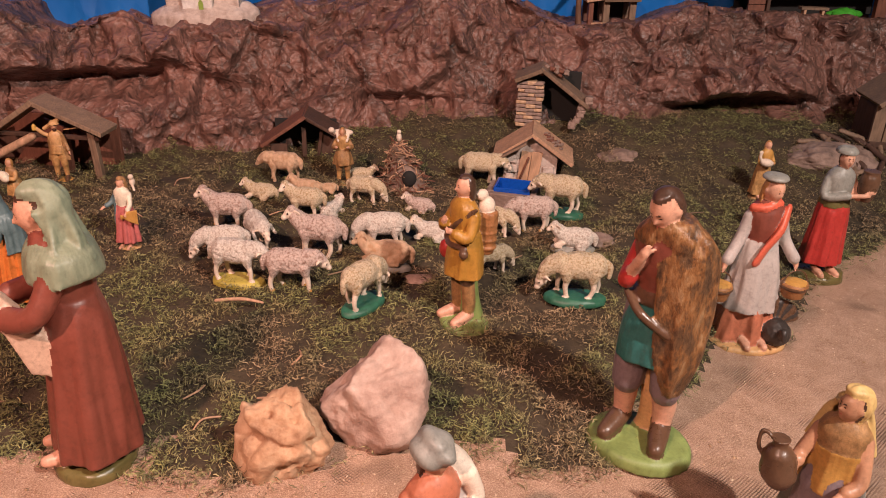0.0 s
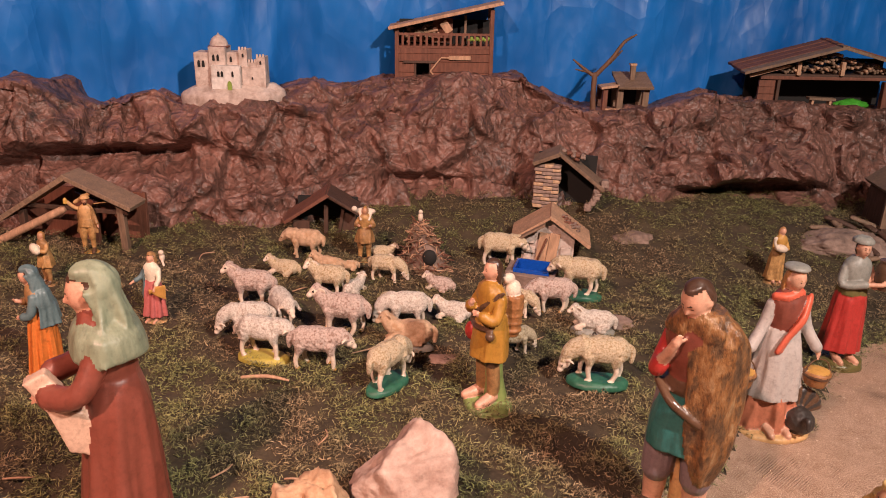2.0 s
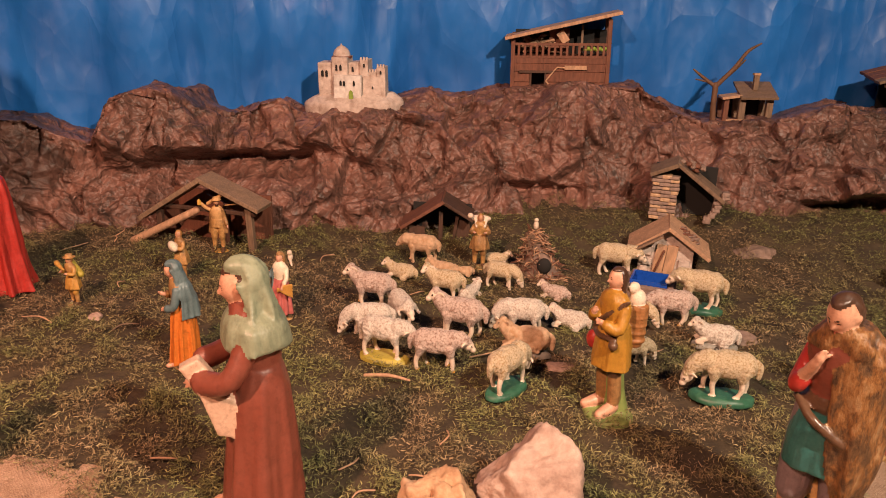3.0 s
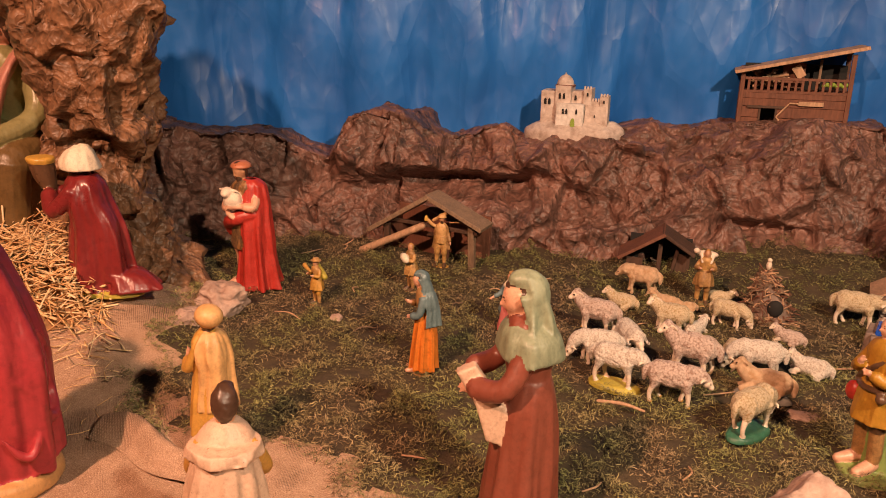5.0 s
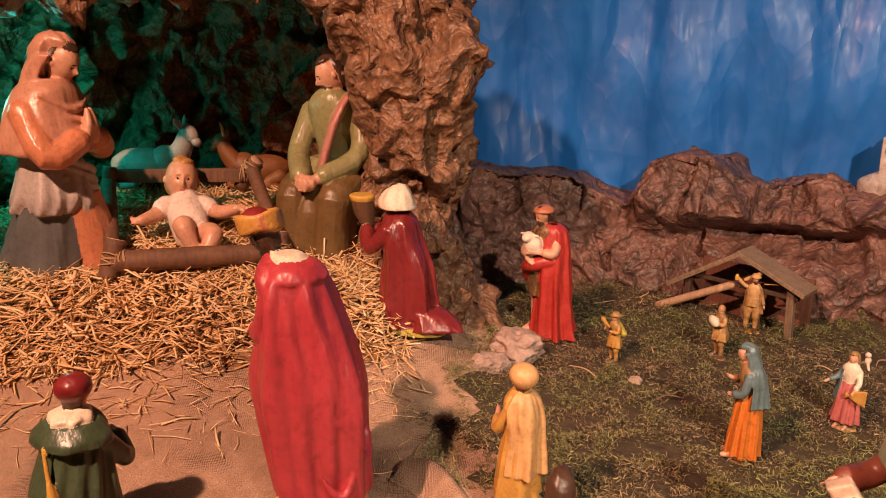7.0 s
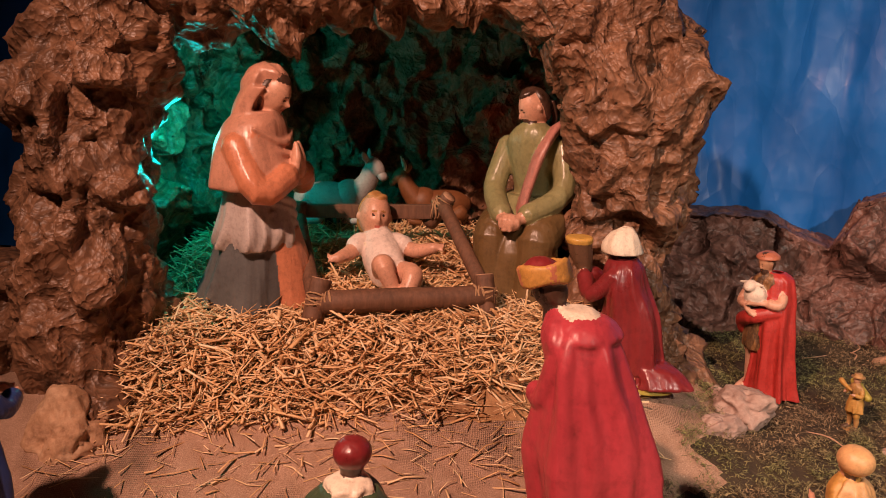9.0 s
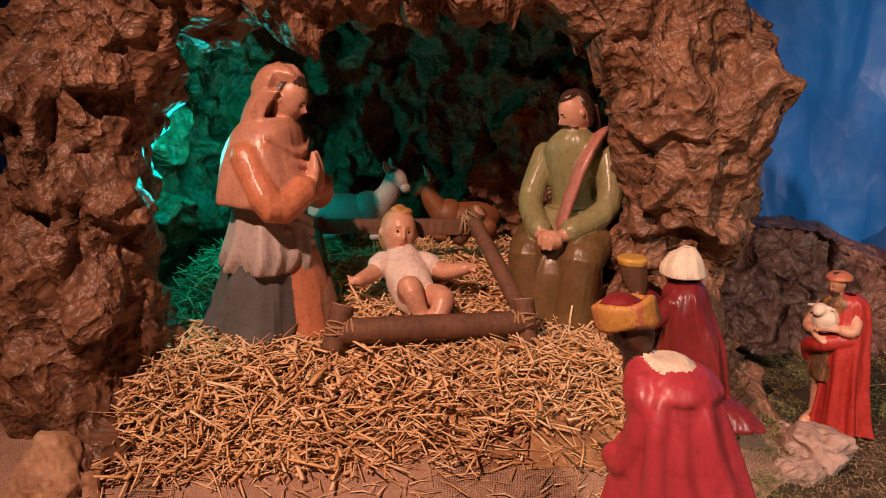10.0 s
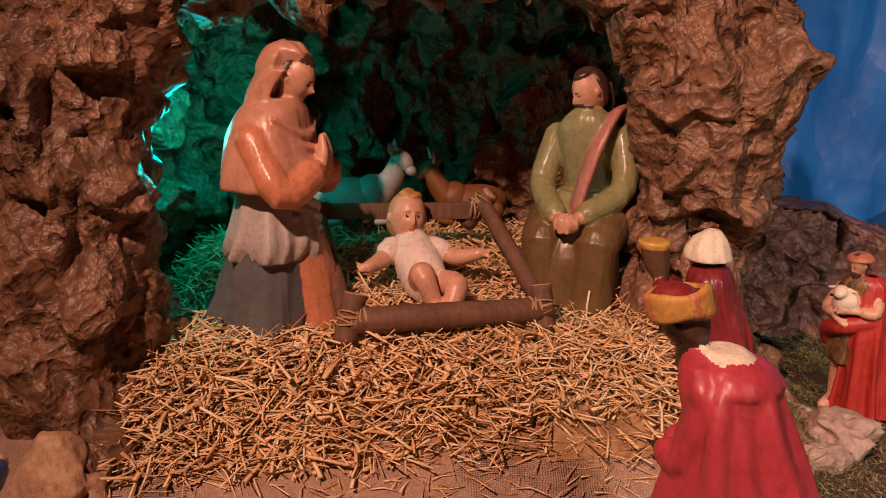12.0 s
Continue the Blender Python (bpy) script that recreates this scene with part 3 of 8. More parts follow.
def legs(s, thigh, shin, shoe, gap=0.055, knee=0.28, lift=0.04):
    for x in (-1, 1):
        s.tube([(x * gap * 0.8, 0, 0.56), (x * gap, -0.01, 0.40), (x * gap * 1.1, -0.012, knee)], [0.062, 0.060, 0.052], thigh, 16)
        s.tube([(x * gap * 1.1, -0.01, knee + 0.01), (x * gap * 1.15, 0.005, 0.17), (x * gap * 1.15, 0.0, lift + 0.03)], [0.042, 0.040, 0.030], shin, 14)
        s.tube([(x * gap * 1.15, 0.01, lift + 0.03), (x * gap * 1.3, -0.05, lift + 0.012), (x * gap * 1.5, -0.11, lift)], [0.036, 0.036, 0.028], shoe, 14)


def cloak(s, mat, bottom=0.1, rx=0.17, ry=0.16, span=(-20, 200), folds=7, amp=0.10, phase=0.0, top=0.82, y=0.0, thick=0.014, mid=None):
    m = mid or (rx * 0.85, ry * 0.85)
    s.loft([(0, 0, top + 0.02, 0.055, 0.055), (0, 0, top - 0.025, 0.100, 0.085), (0, 0.005, top - 0.12, 0.128, 0.108), (0, 0.012 + y * 0.5, (top + bottom) / 2, m[0], m[1]), (0, 0.012 + y, bottom, rx, ry)],
           mat, 64, folds, amp * 1.2, phase, span, thick, 6)

# ---- the lie of the land ----
CX, CY, RX, RY = -1.45, 0.62, 0.643, 0.766     # the cave's own axes: u along the opening, v inwards


def cave(u, v, z=0.0):
    return Vector((CX + RX * u - RY * v, CY + RY * u + RX * v, z))


def smooth(q):
    q = np.clip(q, 0, 1)
    return q * q * (3 - 2 * q)


def uv(x, y):
    return (x - CX) * RX + (y - CY) * RY, -(x - CX) * RY + (y - CY) * RX


def ground_z(x, y):
    u, v = uv(x, y)
    z = 0.065 * smooth((v + 0.42) / 0.24) * smooth((0.66 - u) / 0.25)
    z = z + 0.075 * smooth((y - 1.45 + 0.10 * x) / 0.35) * smooth((x + 1.3) / 0.4)
    z = z + 0.0045 * np.sin(9.1 * x + 3.0 * np.sin(4 * y)) * np.cos(7.7 * y + 1.0) + 0.003 * np.sin(23 * x + 5 * y) * np.sin(19 * y - 7 * x)
    z = z + 0.018 * np.exp(-(((x + 1.06) / 0.10) ** 2 + ((y - 0.42) / 0.07) ** 2)) - 0.012 * np.exp(-(((x + 1.0) / 0.12) ** 2 + ((y - 0.58) / 0.08) ** 2))
    return z


def wob(x, y):
    return 0.022 * np.sin(21 * x + 5 * np.sin(13 * y)) + 0.016 * np.sin(37 * y + 11 * x) + 0.010 * np.sin(71 * x - 43 * y)


def mossy(x, y):
    """Where moss lies: above nought inside."""
    right = 0.184 + (y - 0.616) * 0.98 - x
    front = y - 0.625 - 0.02 * np.sin(5 * x)
    left = x - np.interp(y, [0.58, 0.64, 0.75, 0.85, 1.0, 1.14, 1.5], [-0.73, -0.88, -0.91, -0.94, -1.05, -1.18, -1.3])
    return np.minimum(np.minimum(right, front), left) + wob(x, y)


nx, ny = 330, 250
gx, gy = np.meshgrid(np.linspace(-2.3, 1.9, nx), np.linspace(-0.05, 2.35, ny))
gz = ground_z(gx, gy) + 0.0012 * np.sin(130 * gx + 40 * gy) * np.sin(110 * gy)
inside = smooth(mossy(gx, gy) / 0.02)
gz = gz + inside * 0.004
verts = np.stack([gx, gy, gz], -1).reshape(-1, 3)
faces = [(j * nx + i, j * nx + i + 1, (j + 1) * nx + i + 1, (j + 1) * nx + i) for j in range(ny - 1) for i in range(nx - 1)]
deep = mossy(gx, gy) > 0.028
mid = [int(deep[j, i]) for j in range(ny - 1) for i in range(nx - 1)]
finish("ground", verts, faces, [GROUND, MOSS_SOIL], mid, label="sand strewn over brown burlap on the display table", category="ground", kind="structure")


def blades(name, px, py, pz, length, width, flat, mat, seed, label, category):
    """Many thin bent blades in one mesh: two quads each."""
    rng = np.random.default_rng(seed)
    n = len(px)
    az, el = rng.uniform(0, 2 * np.pi, n), rng.uniform(flat[0], flat[1], n)
    az2, el2 = az + rng.normal(0, 0.8, n), el * rng.uniform(-0.4, 0.8, n)
    ln, w = length * rng.uniform(0.5, 1.3, n), width * rng.uniform(0.6, 1.3, n)
    d1 = np.stack([np.cos(az) * np.cos(el), np.sin(az) * np.cos(el), np.sin(el)], -1) * (ln / 2)[:, None]
    d2 = np.stack([np.cos(az2) * np.cos(el2), np.sin(az2) * np.cos(el2), np.sin(el2)], -1) * (ln / 2)[:, None]
    sd = np.stack([-np.sin(az), np.cos(az), rng.normal(0, 0.5, n)], -1) * (w / 2)[:, None]
    p = np.stack([px, py, pz], -1)
    a, b, c = p, p + d1, p + d1 + d2
    v = np.stack([a - sd, a + sd, b - sd, b + sd, c - sd * 0.4, c + sd * 0.4], 1).reshape(-1, 3)
    k = (np.arange(n) * 6)[:, None]
    f = np.concatenate([k + [0, 1, 3, 2], k + [2, 3, 5, 4]], 1).reshape(-1, 4)
    me = bpy.data.meshes.new(name)
    me.vertices.add(len(v)), me.loops.add(f.size), me.polygons.add(len(f))
    me.vertices.foreach_set("co", v.astype(np.float32).ravel())
    me.loops.foreach_set("vertex_index", f.astype(np.int32).ravel())
    me.polygons.foreach_set("loop_start", np.arange(0, f.size, 4, dtype=np.int32))
    me.materials.append(mat)
    me.update(calc_edges=True)
    return tagged(new(name, me), label, category, "", "stuff")


rng = np.random.default_rng(5)
n = 760000
mx, my = rng.uniform(-1.3, 1.35, n), rng.uniform(0.56, 1.95, n)
thick = np.sin(31 * mx + 6 * np.sin(17 * my)) * np.sin(29 * my + 5 * np.sin(23 * mx)) + 0.6 * np.sin(67 * mx + 31 * my) * np.sin(59 * my)
keep = (mossy(mx, my) > 0.01 * rng.normal(0, 1, n)) & (rng.uniform(0, 1, n) < 0.60 + 0.55 * thick) & (rng.uniform(0, 1.0, n) < 1.25 - 0.33 * my)
mx, my, thick = mx[keep], my[keep], thick[keep]
mz = ground_z(mx, my) + 0.003 + rng.uniform(0, 1, len(mx)) * (0.004 + 0.010 * np.clip(thick + 0.4, 0, 2))
blades("moss", mx, my, mz, 0.0078, 0.0009, (-0.2, 1.0), MOSS, 7, "dried brown and olive moss carpet", "moss")

# ---- curtain, hill, cave walls ----


def fold_matrix(rx, ry, rz, stretch):
    """A turn with a stretch along one axis, for folds longer than wide."""
    return np.array(Euler((rx, ry, rz)).to_matrix()) @ np.diag((1.0, 1.0, stretch))


FOLDS = [(7.5, 0.50, fold_matrix(0.5, 0.3, 0.9, 0.8)), (15.0, 0.66, fold_matrix(1.1, 0.7, 0.2, 0.7)),
         (31.0, 0.60, fold_matrix(0.3, 1.2, 0.6, 0.65)), (66.0, 0.40, fold_matrix(0.8, 0.1, 1.4, 0.7))]


def facets(p):
    """Flat tilted facets, one per unit cell, that meet in creases."""
    base = np.floor(p)
    top, low = np.zeros(len(p)), np.full(len(p), 1e-30)
    for i in (-1, 0, 1):
        for j in (-1, 0, 1):
            for k in (-1, 0, 1):
                c = base + (i, j, k)
                h = np.stack([c @ (127.1, 311.7, 74.7), c @ (269.5, 183.3, 246.1), c @ (113.5, 271.9, 124.6)], -1)
                h = np.sin(h) * 43758.5453
                h -= np.floor(h)
                d = p - c - h
                w = np.exp(-34.0 * (d * d).sum(1))
                tilt = np.modf(h[:, [1, 2, 0]] * 37.3 + h * 11.9)[0] * 2 - 1
                top += w * ((tilt * d).sum(1) * 1.5 + 0.22 * tilt[:, 1])
                low += w
    return top / low


def crumple(p, big=1.0):
    """Crushed paper: facets of many sizes, the small ones lying on the large."""
    q = p + 0.012 * np.sin(p[:, [1, 2, 0]] * 13 + 1.7 * np.sin(p[:, [2, 0, 1]] * 7)) + 0.003 * np.sin(p[:, [2, 0, 1]] * 41)
    h = np.zeros(len(p))
    for n, (sc, slope, m) in enumerate(FOLDS):
        h += slope / sc * (big if n < 2 else 1.0) * facets(q @ m.T * sc)
    return h


def sheet(na, nb, wrap=False):
    """The quads of a grid of points."""
    return [(a * nb + b, a * nb + (b + 1) % nb, (a + 1) * nb + (b + 1) % nb, (a + 1) * nb + b) for a in range(na - 1) for b in range(nb if wrap else nb - 1)]


def along(pts, q):
    """A point of a polyline with equal steps per leg."""
    k = min(int(q * (len(pts) - 1)), len(pts) - 2)
    w = q * (len(pts) - 1) - k
    return Vector(pts[k]).lerp(Vector(pts[k + 1]), w)


# hill foot (x, y) and ridge (x, y, z), from one end to the other
FOOT = [(1.75, 1.84), (1.35, 1.78), (1.03, 1.74), (0.952, 1.738), (0.807, 1.71), (0.68, 1.73), (0.59, 1.69), (0.51, 1.667), (0.46, 1.67), (0.298, 1.694), (0.235, 1.71), (0.16, 1.735), (0.095, 1.735),
        (-0.085, 1.665), (-0.18, 1.63), (-0.25, 1.61), (-0.30, 1.595), (-0.355, 1.58), (-0.46, 1.565), (-0.57, 1.545), (-0.635, 1.54), (-0.71, 1.535), (-0.76, 1.53), (-0.83, 1.51), (-0.90, 1.48), (-0.95, 1.455),
        (-0.985, 1.44), (-1.02, 1.43), (-1.07, 1.40), (-1.12, 1.37), (-1.20, 1.31), (-1.26, 1.25), (-1.34, 1.16)]
TOP = [(1.75, 2.08, 0.30), (1.42, 2.04, 0.285), (1.127, 2.005, 0.279), (1.023, 1.99, 0.281), (0.872, 1.971, 0.286), (0.712, 1.953, 0.285), (0.623, 1.943, 0.298), (0.543, 1.937, 0.274), (0.489, 1.934, 0.252),
       (0.307, 1.923, 0.248), (0.235, 1.92, 0.281), (0.149, 1.92, 0.328), (0.081, 1.918, 0.321), (-0.11, 1.908, 0.309), (-0.218, 1.902, 0.301), (-0.297, 1.886, 0.279), (-0.348, 1.871, 0.290), (-0.411, 1.852, 0.278),
       (-0.52, 1.80, 0.246), (-0.632, 1.755, 0.240), (-0.686, 1.734, 0.274), (-0.762, 1.703, 0.256), (-0.801, 1.676, 0.238), (-0.851, 1.636, 0.256), (-0.898, 1.60, 0.288), (-0.963, 1.545, 0.297),
       (-1.009, 1.525, 0.275), (-1.042, 1.51, 0.187), (-1.104, 1.48, 0.208), (-1.154, 1.453, 0.246), (-1.284, 1.358, 0.249), (-1.326, 1.326, 0.255), (-1.40, 1.27, 0.26)]
na, nb = 800, 170
legs_ = np.array(TOP)
at = np.concatenate([[0], np.cumsum(np.hypot(*np.diff(legs_[:, :2], axis=0).T))])
rng = np.random.default_rng(8)
aa, bb = np.meshgrid(np.arange(na), np.arange(nb), indexing="ij")
qq = np.clip((aa + rng.uniform(-0.3, 0.3, aa.shape)) / (na - 1), 0, 1) * at[-1]
ww = np.clip((bb + rng.uniform(-0.3, 0.3, aa.shape)) / (nb - 1), 0, 1)
top = np.stack([np.interp(qq, at, legs_[:, k]) for k in range(3)], -1)
foot = np.stack([np.interp(qq, at, np.array(FOOT)[:, k]) for k in range(2)], -1)
foot_z = ground_z(foot[..., 0], foot[..., 1]) - 0.03
out = foot - top[..., :2]
out = out / np.linalg.norm(out, axis=-1, keepdims=True)
e = np.clip(ww / 0.78, 0, 1)
back = np.clip((ww - 0.78) / 0.22, 0, 1)
rise = e ** 0.85
lean = e + 0.10 * np.sin(e * np.pi * 2) * (0.5 + 0.5 * np.sin(3.1 * qq * np.pi))
hx = foot[..., 0] + (top[..., 0] - foot[..., 0]) * lean - out[..., 0] * 0.45 * back
hy = foot[..., 1] + (top[..., 1] - foot[..., 1]) * lean - out[..., 1] * 0.45 * back
hz = foot_z + (top[..., 2] - foot_z) * rise - 0.04 * back - 0.25 * np.clip(back - 0.6, 0, 1)
pts = np.stack([hx, hy, hz], -1).reshape(-1, 3)
lump = 0.030 * np.sin(5.3 * hx + 2.0 * np.sin(9 * hz)) * np.sin(11 * hz + 3 * hx) + 0.014 * np.sin(13 * hx - 17 * hz)
cave_in = 0.095 * np.exp(-((hz - 0.128) / 0.030) ** 2) * np.exp(-((hx + 0.74) / 0.24) ** 4) - 0.035 * np.exp(-((hz - 0.195) / 0.035) ** 2) * np.exp(-((hx + 0.72) / 0.28) ** 4)
cave_in += 0.120 * np.exp(-((hz - 0.092) / 0.024) ** 2) * np.exp(-((hx - 0.70) / 0.20) ** 4) - 0.030 * np.exp(-((hz - 0.145) / 0.030) ** 2) * np.exp(-((hx - 0.70) / 0.24) ** 4)
cave_in += 0.050 * np.exp(-((hz - 0.090) / 0.016) ** 2) * np.exp(-((hx + 0.06) / 0.11) ** 4)
flat = back.ravel() <= 0
fall = np.where(flat, np.minimum(1, e.ravel() * 4 + 0.3) * np.where(e.ravel() > 0.85, 1 - 2.2 * (e.ravel() - 0.85), 1), 0.55)
push = (crumple(pts) * 0.55 + lump.ravel()) * fall
ou = out.reshape(-1, 2)
pts[:, :2] += ou * (push * np.where(flat, 0.8, 0.3) - np.where(flat, cave_in.ravel(), 0))[:, None]
pts[:, 2] += push * 0.45
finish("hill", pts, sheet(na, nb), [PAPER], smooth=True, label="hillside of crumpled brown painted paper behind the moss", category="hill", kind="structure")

CURT = [(1.95, 2.32), (1.2, 2.26), (0.6, 2.19), (0.1, 2.14), (-0.4, 2.02), (-0.75, 1.88), (-1.05, 1.74), (-1.3, 1.62), (-1.6, 1.44), (-1.86, 1.1), (-1.98, 0.65), (-2.0, 0.2), (-1.95, -0.3)]
na, nb = 420, 60
verts, faces = [], []
for a in range(na):
    q = a / (na - 1)
    p2, p3 = along([(*p, 0) for p in CURT], q), along([(*p, 0) for p in CURT], min(1, q + 0.01))
    d = along([(*p, 0) for p in CURT], max(0, q - 0.01)) - p3
    nrm = Vector((d.y, -d.x, 0)).normalized()
    for b in range(nb):
        z = 1.5 * b / (nb - 1)
        s = q * 5.0
        k = 0.012 * math.sin(21 * s + 1.2 * math.sin(3 * z + s)) + 0.008 * math.sin(47 * s + 2 * z) * (0.4 + 0.6 * noise.noise(Vector((s * 3, z * 2, 0))))
        k += 0.03 * noise.noise(Vector((s * 2.2, z * 2.6, 3)))
        verts.append(p2 + nrm * k + Vector((0, 0, z)))
for a in range(na - 1):
    for b in range(nb - 1):
        faces.append((a * nb + b, a * nb + b + 1, (a + 1) * nb + b + 1, (a + 1) * nb + b))
finish("backdrop", verts, faces, [CURTAIN], label="blue satin cloth hung as the night sky", category="curtain", kind="structure")


def paper_tube(name, line, rads, mat, na=150, nb=110, big=1.3, label="", squash=1.0):
    """A crumpled paper mass round a bent axis: rads are (along u, along v)."""
    pts, ways = [], []
    for a in range(na):
        q = min(1, max(0, (a + fold.uniform(-0.3, 0.3)) / (na - 1)))
        c = along(line, q)
        ru, rv, _ = along([(*r, 0) for r in rads], q)
        d = (along(line, min(1, q + 0.02)) - along(line, max(0, q - 0.02))).normalized()
        e1 = Vector((-RY, RX, 0))
        e1 = (e1 - d * e1.dot(d)).normalized()
        e2 = d.cross(e1)
        for b in range(nb):
            t = 2 * math.pi * (b + fold.uniform(-0.3, 0.3)) / nb
            o = e1 * (rv * math.cos(t)) + e2 * (ru * math.sin(t))
            pts.append(c + o), ways.append(o.normalized())
    pts, ways = np.array(pts), np.array(ways)
    pts = pts + ways * (crumple(pts + (3, 1, 0), big) * 0.44)[:, None]
    return finish(name, pts, sheet(na, nb, True), [mat], smooth=True, label=label, category="cave", kind="structure")


fold = random.Random(8)
# cave: an arch of two pillars and a lintel, a back wall, a roof
arch = [cave(-0.40, -0.13, -0.05), cave(-0.40, -0.12, 0.15), cave(-0.415, -0.10, 0.34), cave(-0.405, -0.10, 0.50), cave(-0.33, -0.05, 0.645), cave(-0.10, 0.0, 0.675),
        cave(0.14, 0.0, 0.675), cave(0.34, -0.01, 0.66), cave(0.44, -0.02, 0.52), cave(0.445, 0.0, 0.36), cave(0.43, 0.02, 0.18), cave(0.47, 0.03, -0.05)]
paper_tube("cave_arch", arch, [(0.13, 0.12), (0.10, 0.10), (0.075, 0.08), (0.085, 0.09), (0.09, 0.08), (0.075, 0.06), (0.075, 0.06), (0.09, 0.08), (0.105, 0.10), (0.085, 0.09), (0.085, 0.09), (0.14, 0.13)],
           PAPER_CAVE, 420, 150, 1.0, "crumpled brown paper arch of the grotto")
na, nb = 260, 170
pts, ways = [], []
for a in range(na):
    for b in range(nb):
        th = math.pi * (1.06 * (a + fold.uniform(-0.3, 0.3)) / (na - 1) - 0.03)
        w = min(1, max(0, (b + fold.uniform(-0.3, 0.3)) / (nb - 1)))
        z = 0.02 + 0.62 * min(1, w / 0.7)
        k = 1.0 if w < 0.7 else max(0.02, 1 - (w - 0.7) / 0.3)
        if w >= 0.7:
            z = 0.64 + 0.10 * (1 - k)
        pts.append(cave(0.03 - 0.44 * math.cos(th) * k, 0.02 + 0.36 * math.sin(th) * k, z))
        n = cave(0.03 + math.cos(th), 0.0 - math.sin(th), 0) - cave(0.03, 0, 0)
        ways.append(n * k + Vector((0, 0, -(1 - k))))
pts = np.array(pts)
pts = pts + np.array(ways) * (crumple(pts * 1.1 + (7, 2, 5), 1.2) * 0.55)[:, None]
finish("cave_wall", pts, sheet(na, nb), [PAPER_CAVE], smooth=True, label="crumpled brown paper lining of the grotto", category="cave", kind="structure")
paper_tube("cave_flank", [cave(-0.56, -0.02, -0.06), cave(-0.58, -0.02, 0.10), cave(-0.60, 0.0, 0.20), cave(-0.60, 0.0, 0.235)], [(0.20, 0.16), (0.18, 0.15), (0.13, 0.12), (0.02, 0.02)],
           PAPER_CAVE, 130, 220, 1.2, "low crumpled paper rocks beside the grotto")

# room round the display
for nm, c, sz, mt in (("wall_back", (0, 2.75, 0.8), (7, 0.1, 3.4), WALLPAINT), ("wall_front", (0, -3.2, 0.8), (7, 0.1, 3.4), WALLPAINT), ("wall_left", (-3.4, -0.2, 0.8), (0.1, 6, 3.4), WALLPAINT),
                      ("wall_right", (3.4, -0.2, 0.8), (0.1, 6, 3.4), WALLPAINT), ("floor", (0, -0.2, -0.9), (7, 6, 0.1), FLOORTILE), ("ceiling", (0, -0.2, 2.5), (7, 6, 0.1), WALLPAINT)):
    vs = [(c[0] + sz[0] * x / 2, c[1] + sz[1] * y / 2, c[2] + sz[2] * z / 2) for x in (-1, 1) for y in (-1, 1) for z in (-1, 1)]
    finish(nm, vs, [(0, 1, 3, 2), (4, 6, 7, 5), (0, 4, 5, 1), (2, 3, 7, 6), (0, 2, 6, 4), (1, 5, 7, 3)], [mt], smooth=False, label="plain dim surface of the exhibition room", category=nm.split("_")[0], kind="structure")

# ---- straw ----


def straw_z(u, v):
    z = 0.06 + 0.085 * smooth((v + 0.27) / 0.16) + 0.06 * smooth((v + 0.05) / 0.2)
    return np.maximum(z * smooth((u + 0.42) / 0.12) * smooth((0.50 - u) / 0.14), 0.05)


def straws(name, px, py, pz, length, r, seed, tilt, label, mat=None, category="straw"):
    rng = np.random.default_rng(seed)
    n = len(px)
    az, el = rng.uniform(0, 2 * np.pi, n), rng.normal(0.0, tilt, n)
    ln = length * rng.uniform(0.35, 1.35, n)
    d = np.stack([np.cos(az) * np.cos(el), np.sin(az) * np.cos(el), np.sin(el)], -1)
    s1 = np.stack([-np.sin(az), np.cos(az), 0 * az], -1)
    s2 = np.cross(d, s1)
    rr = (r * rng.uniform(0.35, 1.0, n) * np.where(rng.uniform(0, 1, n) < 0.2, 2.0, 1.0))[:, None]
    p = np.stack([px, py, pz], -1)
    bow = np.stack([0 * az, 0 * az, rng.normal(0, 0.12, n) * ln], -1) + s1 * (rng.normal(0, 0.10, n) * ln)[:, None]
    vs = []
    for c in (p - d * (ln / 2)[:, None], p + bow * 0.5, p + d * (ln / 2)[:, None]):
        for ang in (0.3, 1.9, 3.5, 5.0):
            vs.append(c + s1 * rr * np.cos(ang) + s2 * rr * 0.55 * np.sin(ang))
    v = np.stack(vs, 1).reshape(-1, 3)
    k = (np.arange(n) * 12)[:, None]
    quads = [[a * 4 + b, a * 4 + (b + 1) % 4, a * 4 + 4 + (b + 1) % 4, a * 4 + 4 + b] for a in (0, 1) for b in range(4)] + [[3, 2, 1, 0], [8, 9, 10, 11]]
    f = np.concatenate([k + q for q in quads], 1).reshape(-1, 4)
    me = bpy.data.meshes.new(name)
    me.vertices.add(len(v)), me.loops.add(f.size), me.polygons.add(len(f))
    me.vertices.foreach_set("co", v.astype(np.float32).ravel())
    me.loops.foreach_set("vertex_index", f.astype(np.int32).ravel())
    me.polygons.foreach_set("loop_start", np.arange(0, f.size, 4, dtype=np.int32))
    me.materials.append(mat or STRAW)
    me.update(calc_edges=True)
    return tagged(new(name, me), label, category, "", "stuff")


rng = np.random.default_rng(11)
n = 15000
su, sv = rng.uniform(-0.40, 0.41, n), rng.uniform(-0.27, 0.30, n)
edge = -0.235 + 0.03 * np.sin(9 * su) + 0.05 * np.clip(su - 0.1, 0, 1) + rng.normal(0, 0.030, n)
ok = sv > edge
su, sv = su[ok], sv[ok]
sz = straw_z(su, sv) + rng.uniform(-0.018, 0.012, len(su))
straws("straw_bed", CX + RX * su - RY * sv, CY + RY * su + RX * sv, sz, 0.064, 0.0019, 3, 0.36, "heaped golden straw bed under the manger")
mu, mv = np.meshgrid(np.linspace(-0.40, 0.42, 90), np.linspace(-0.25, 0.34, 60))
mz = straw_z(mu, mv) - 0.016
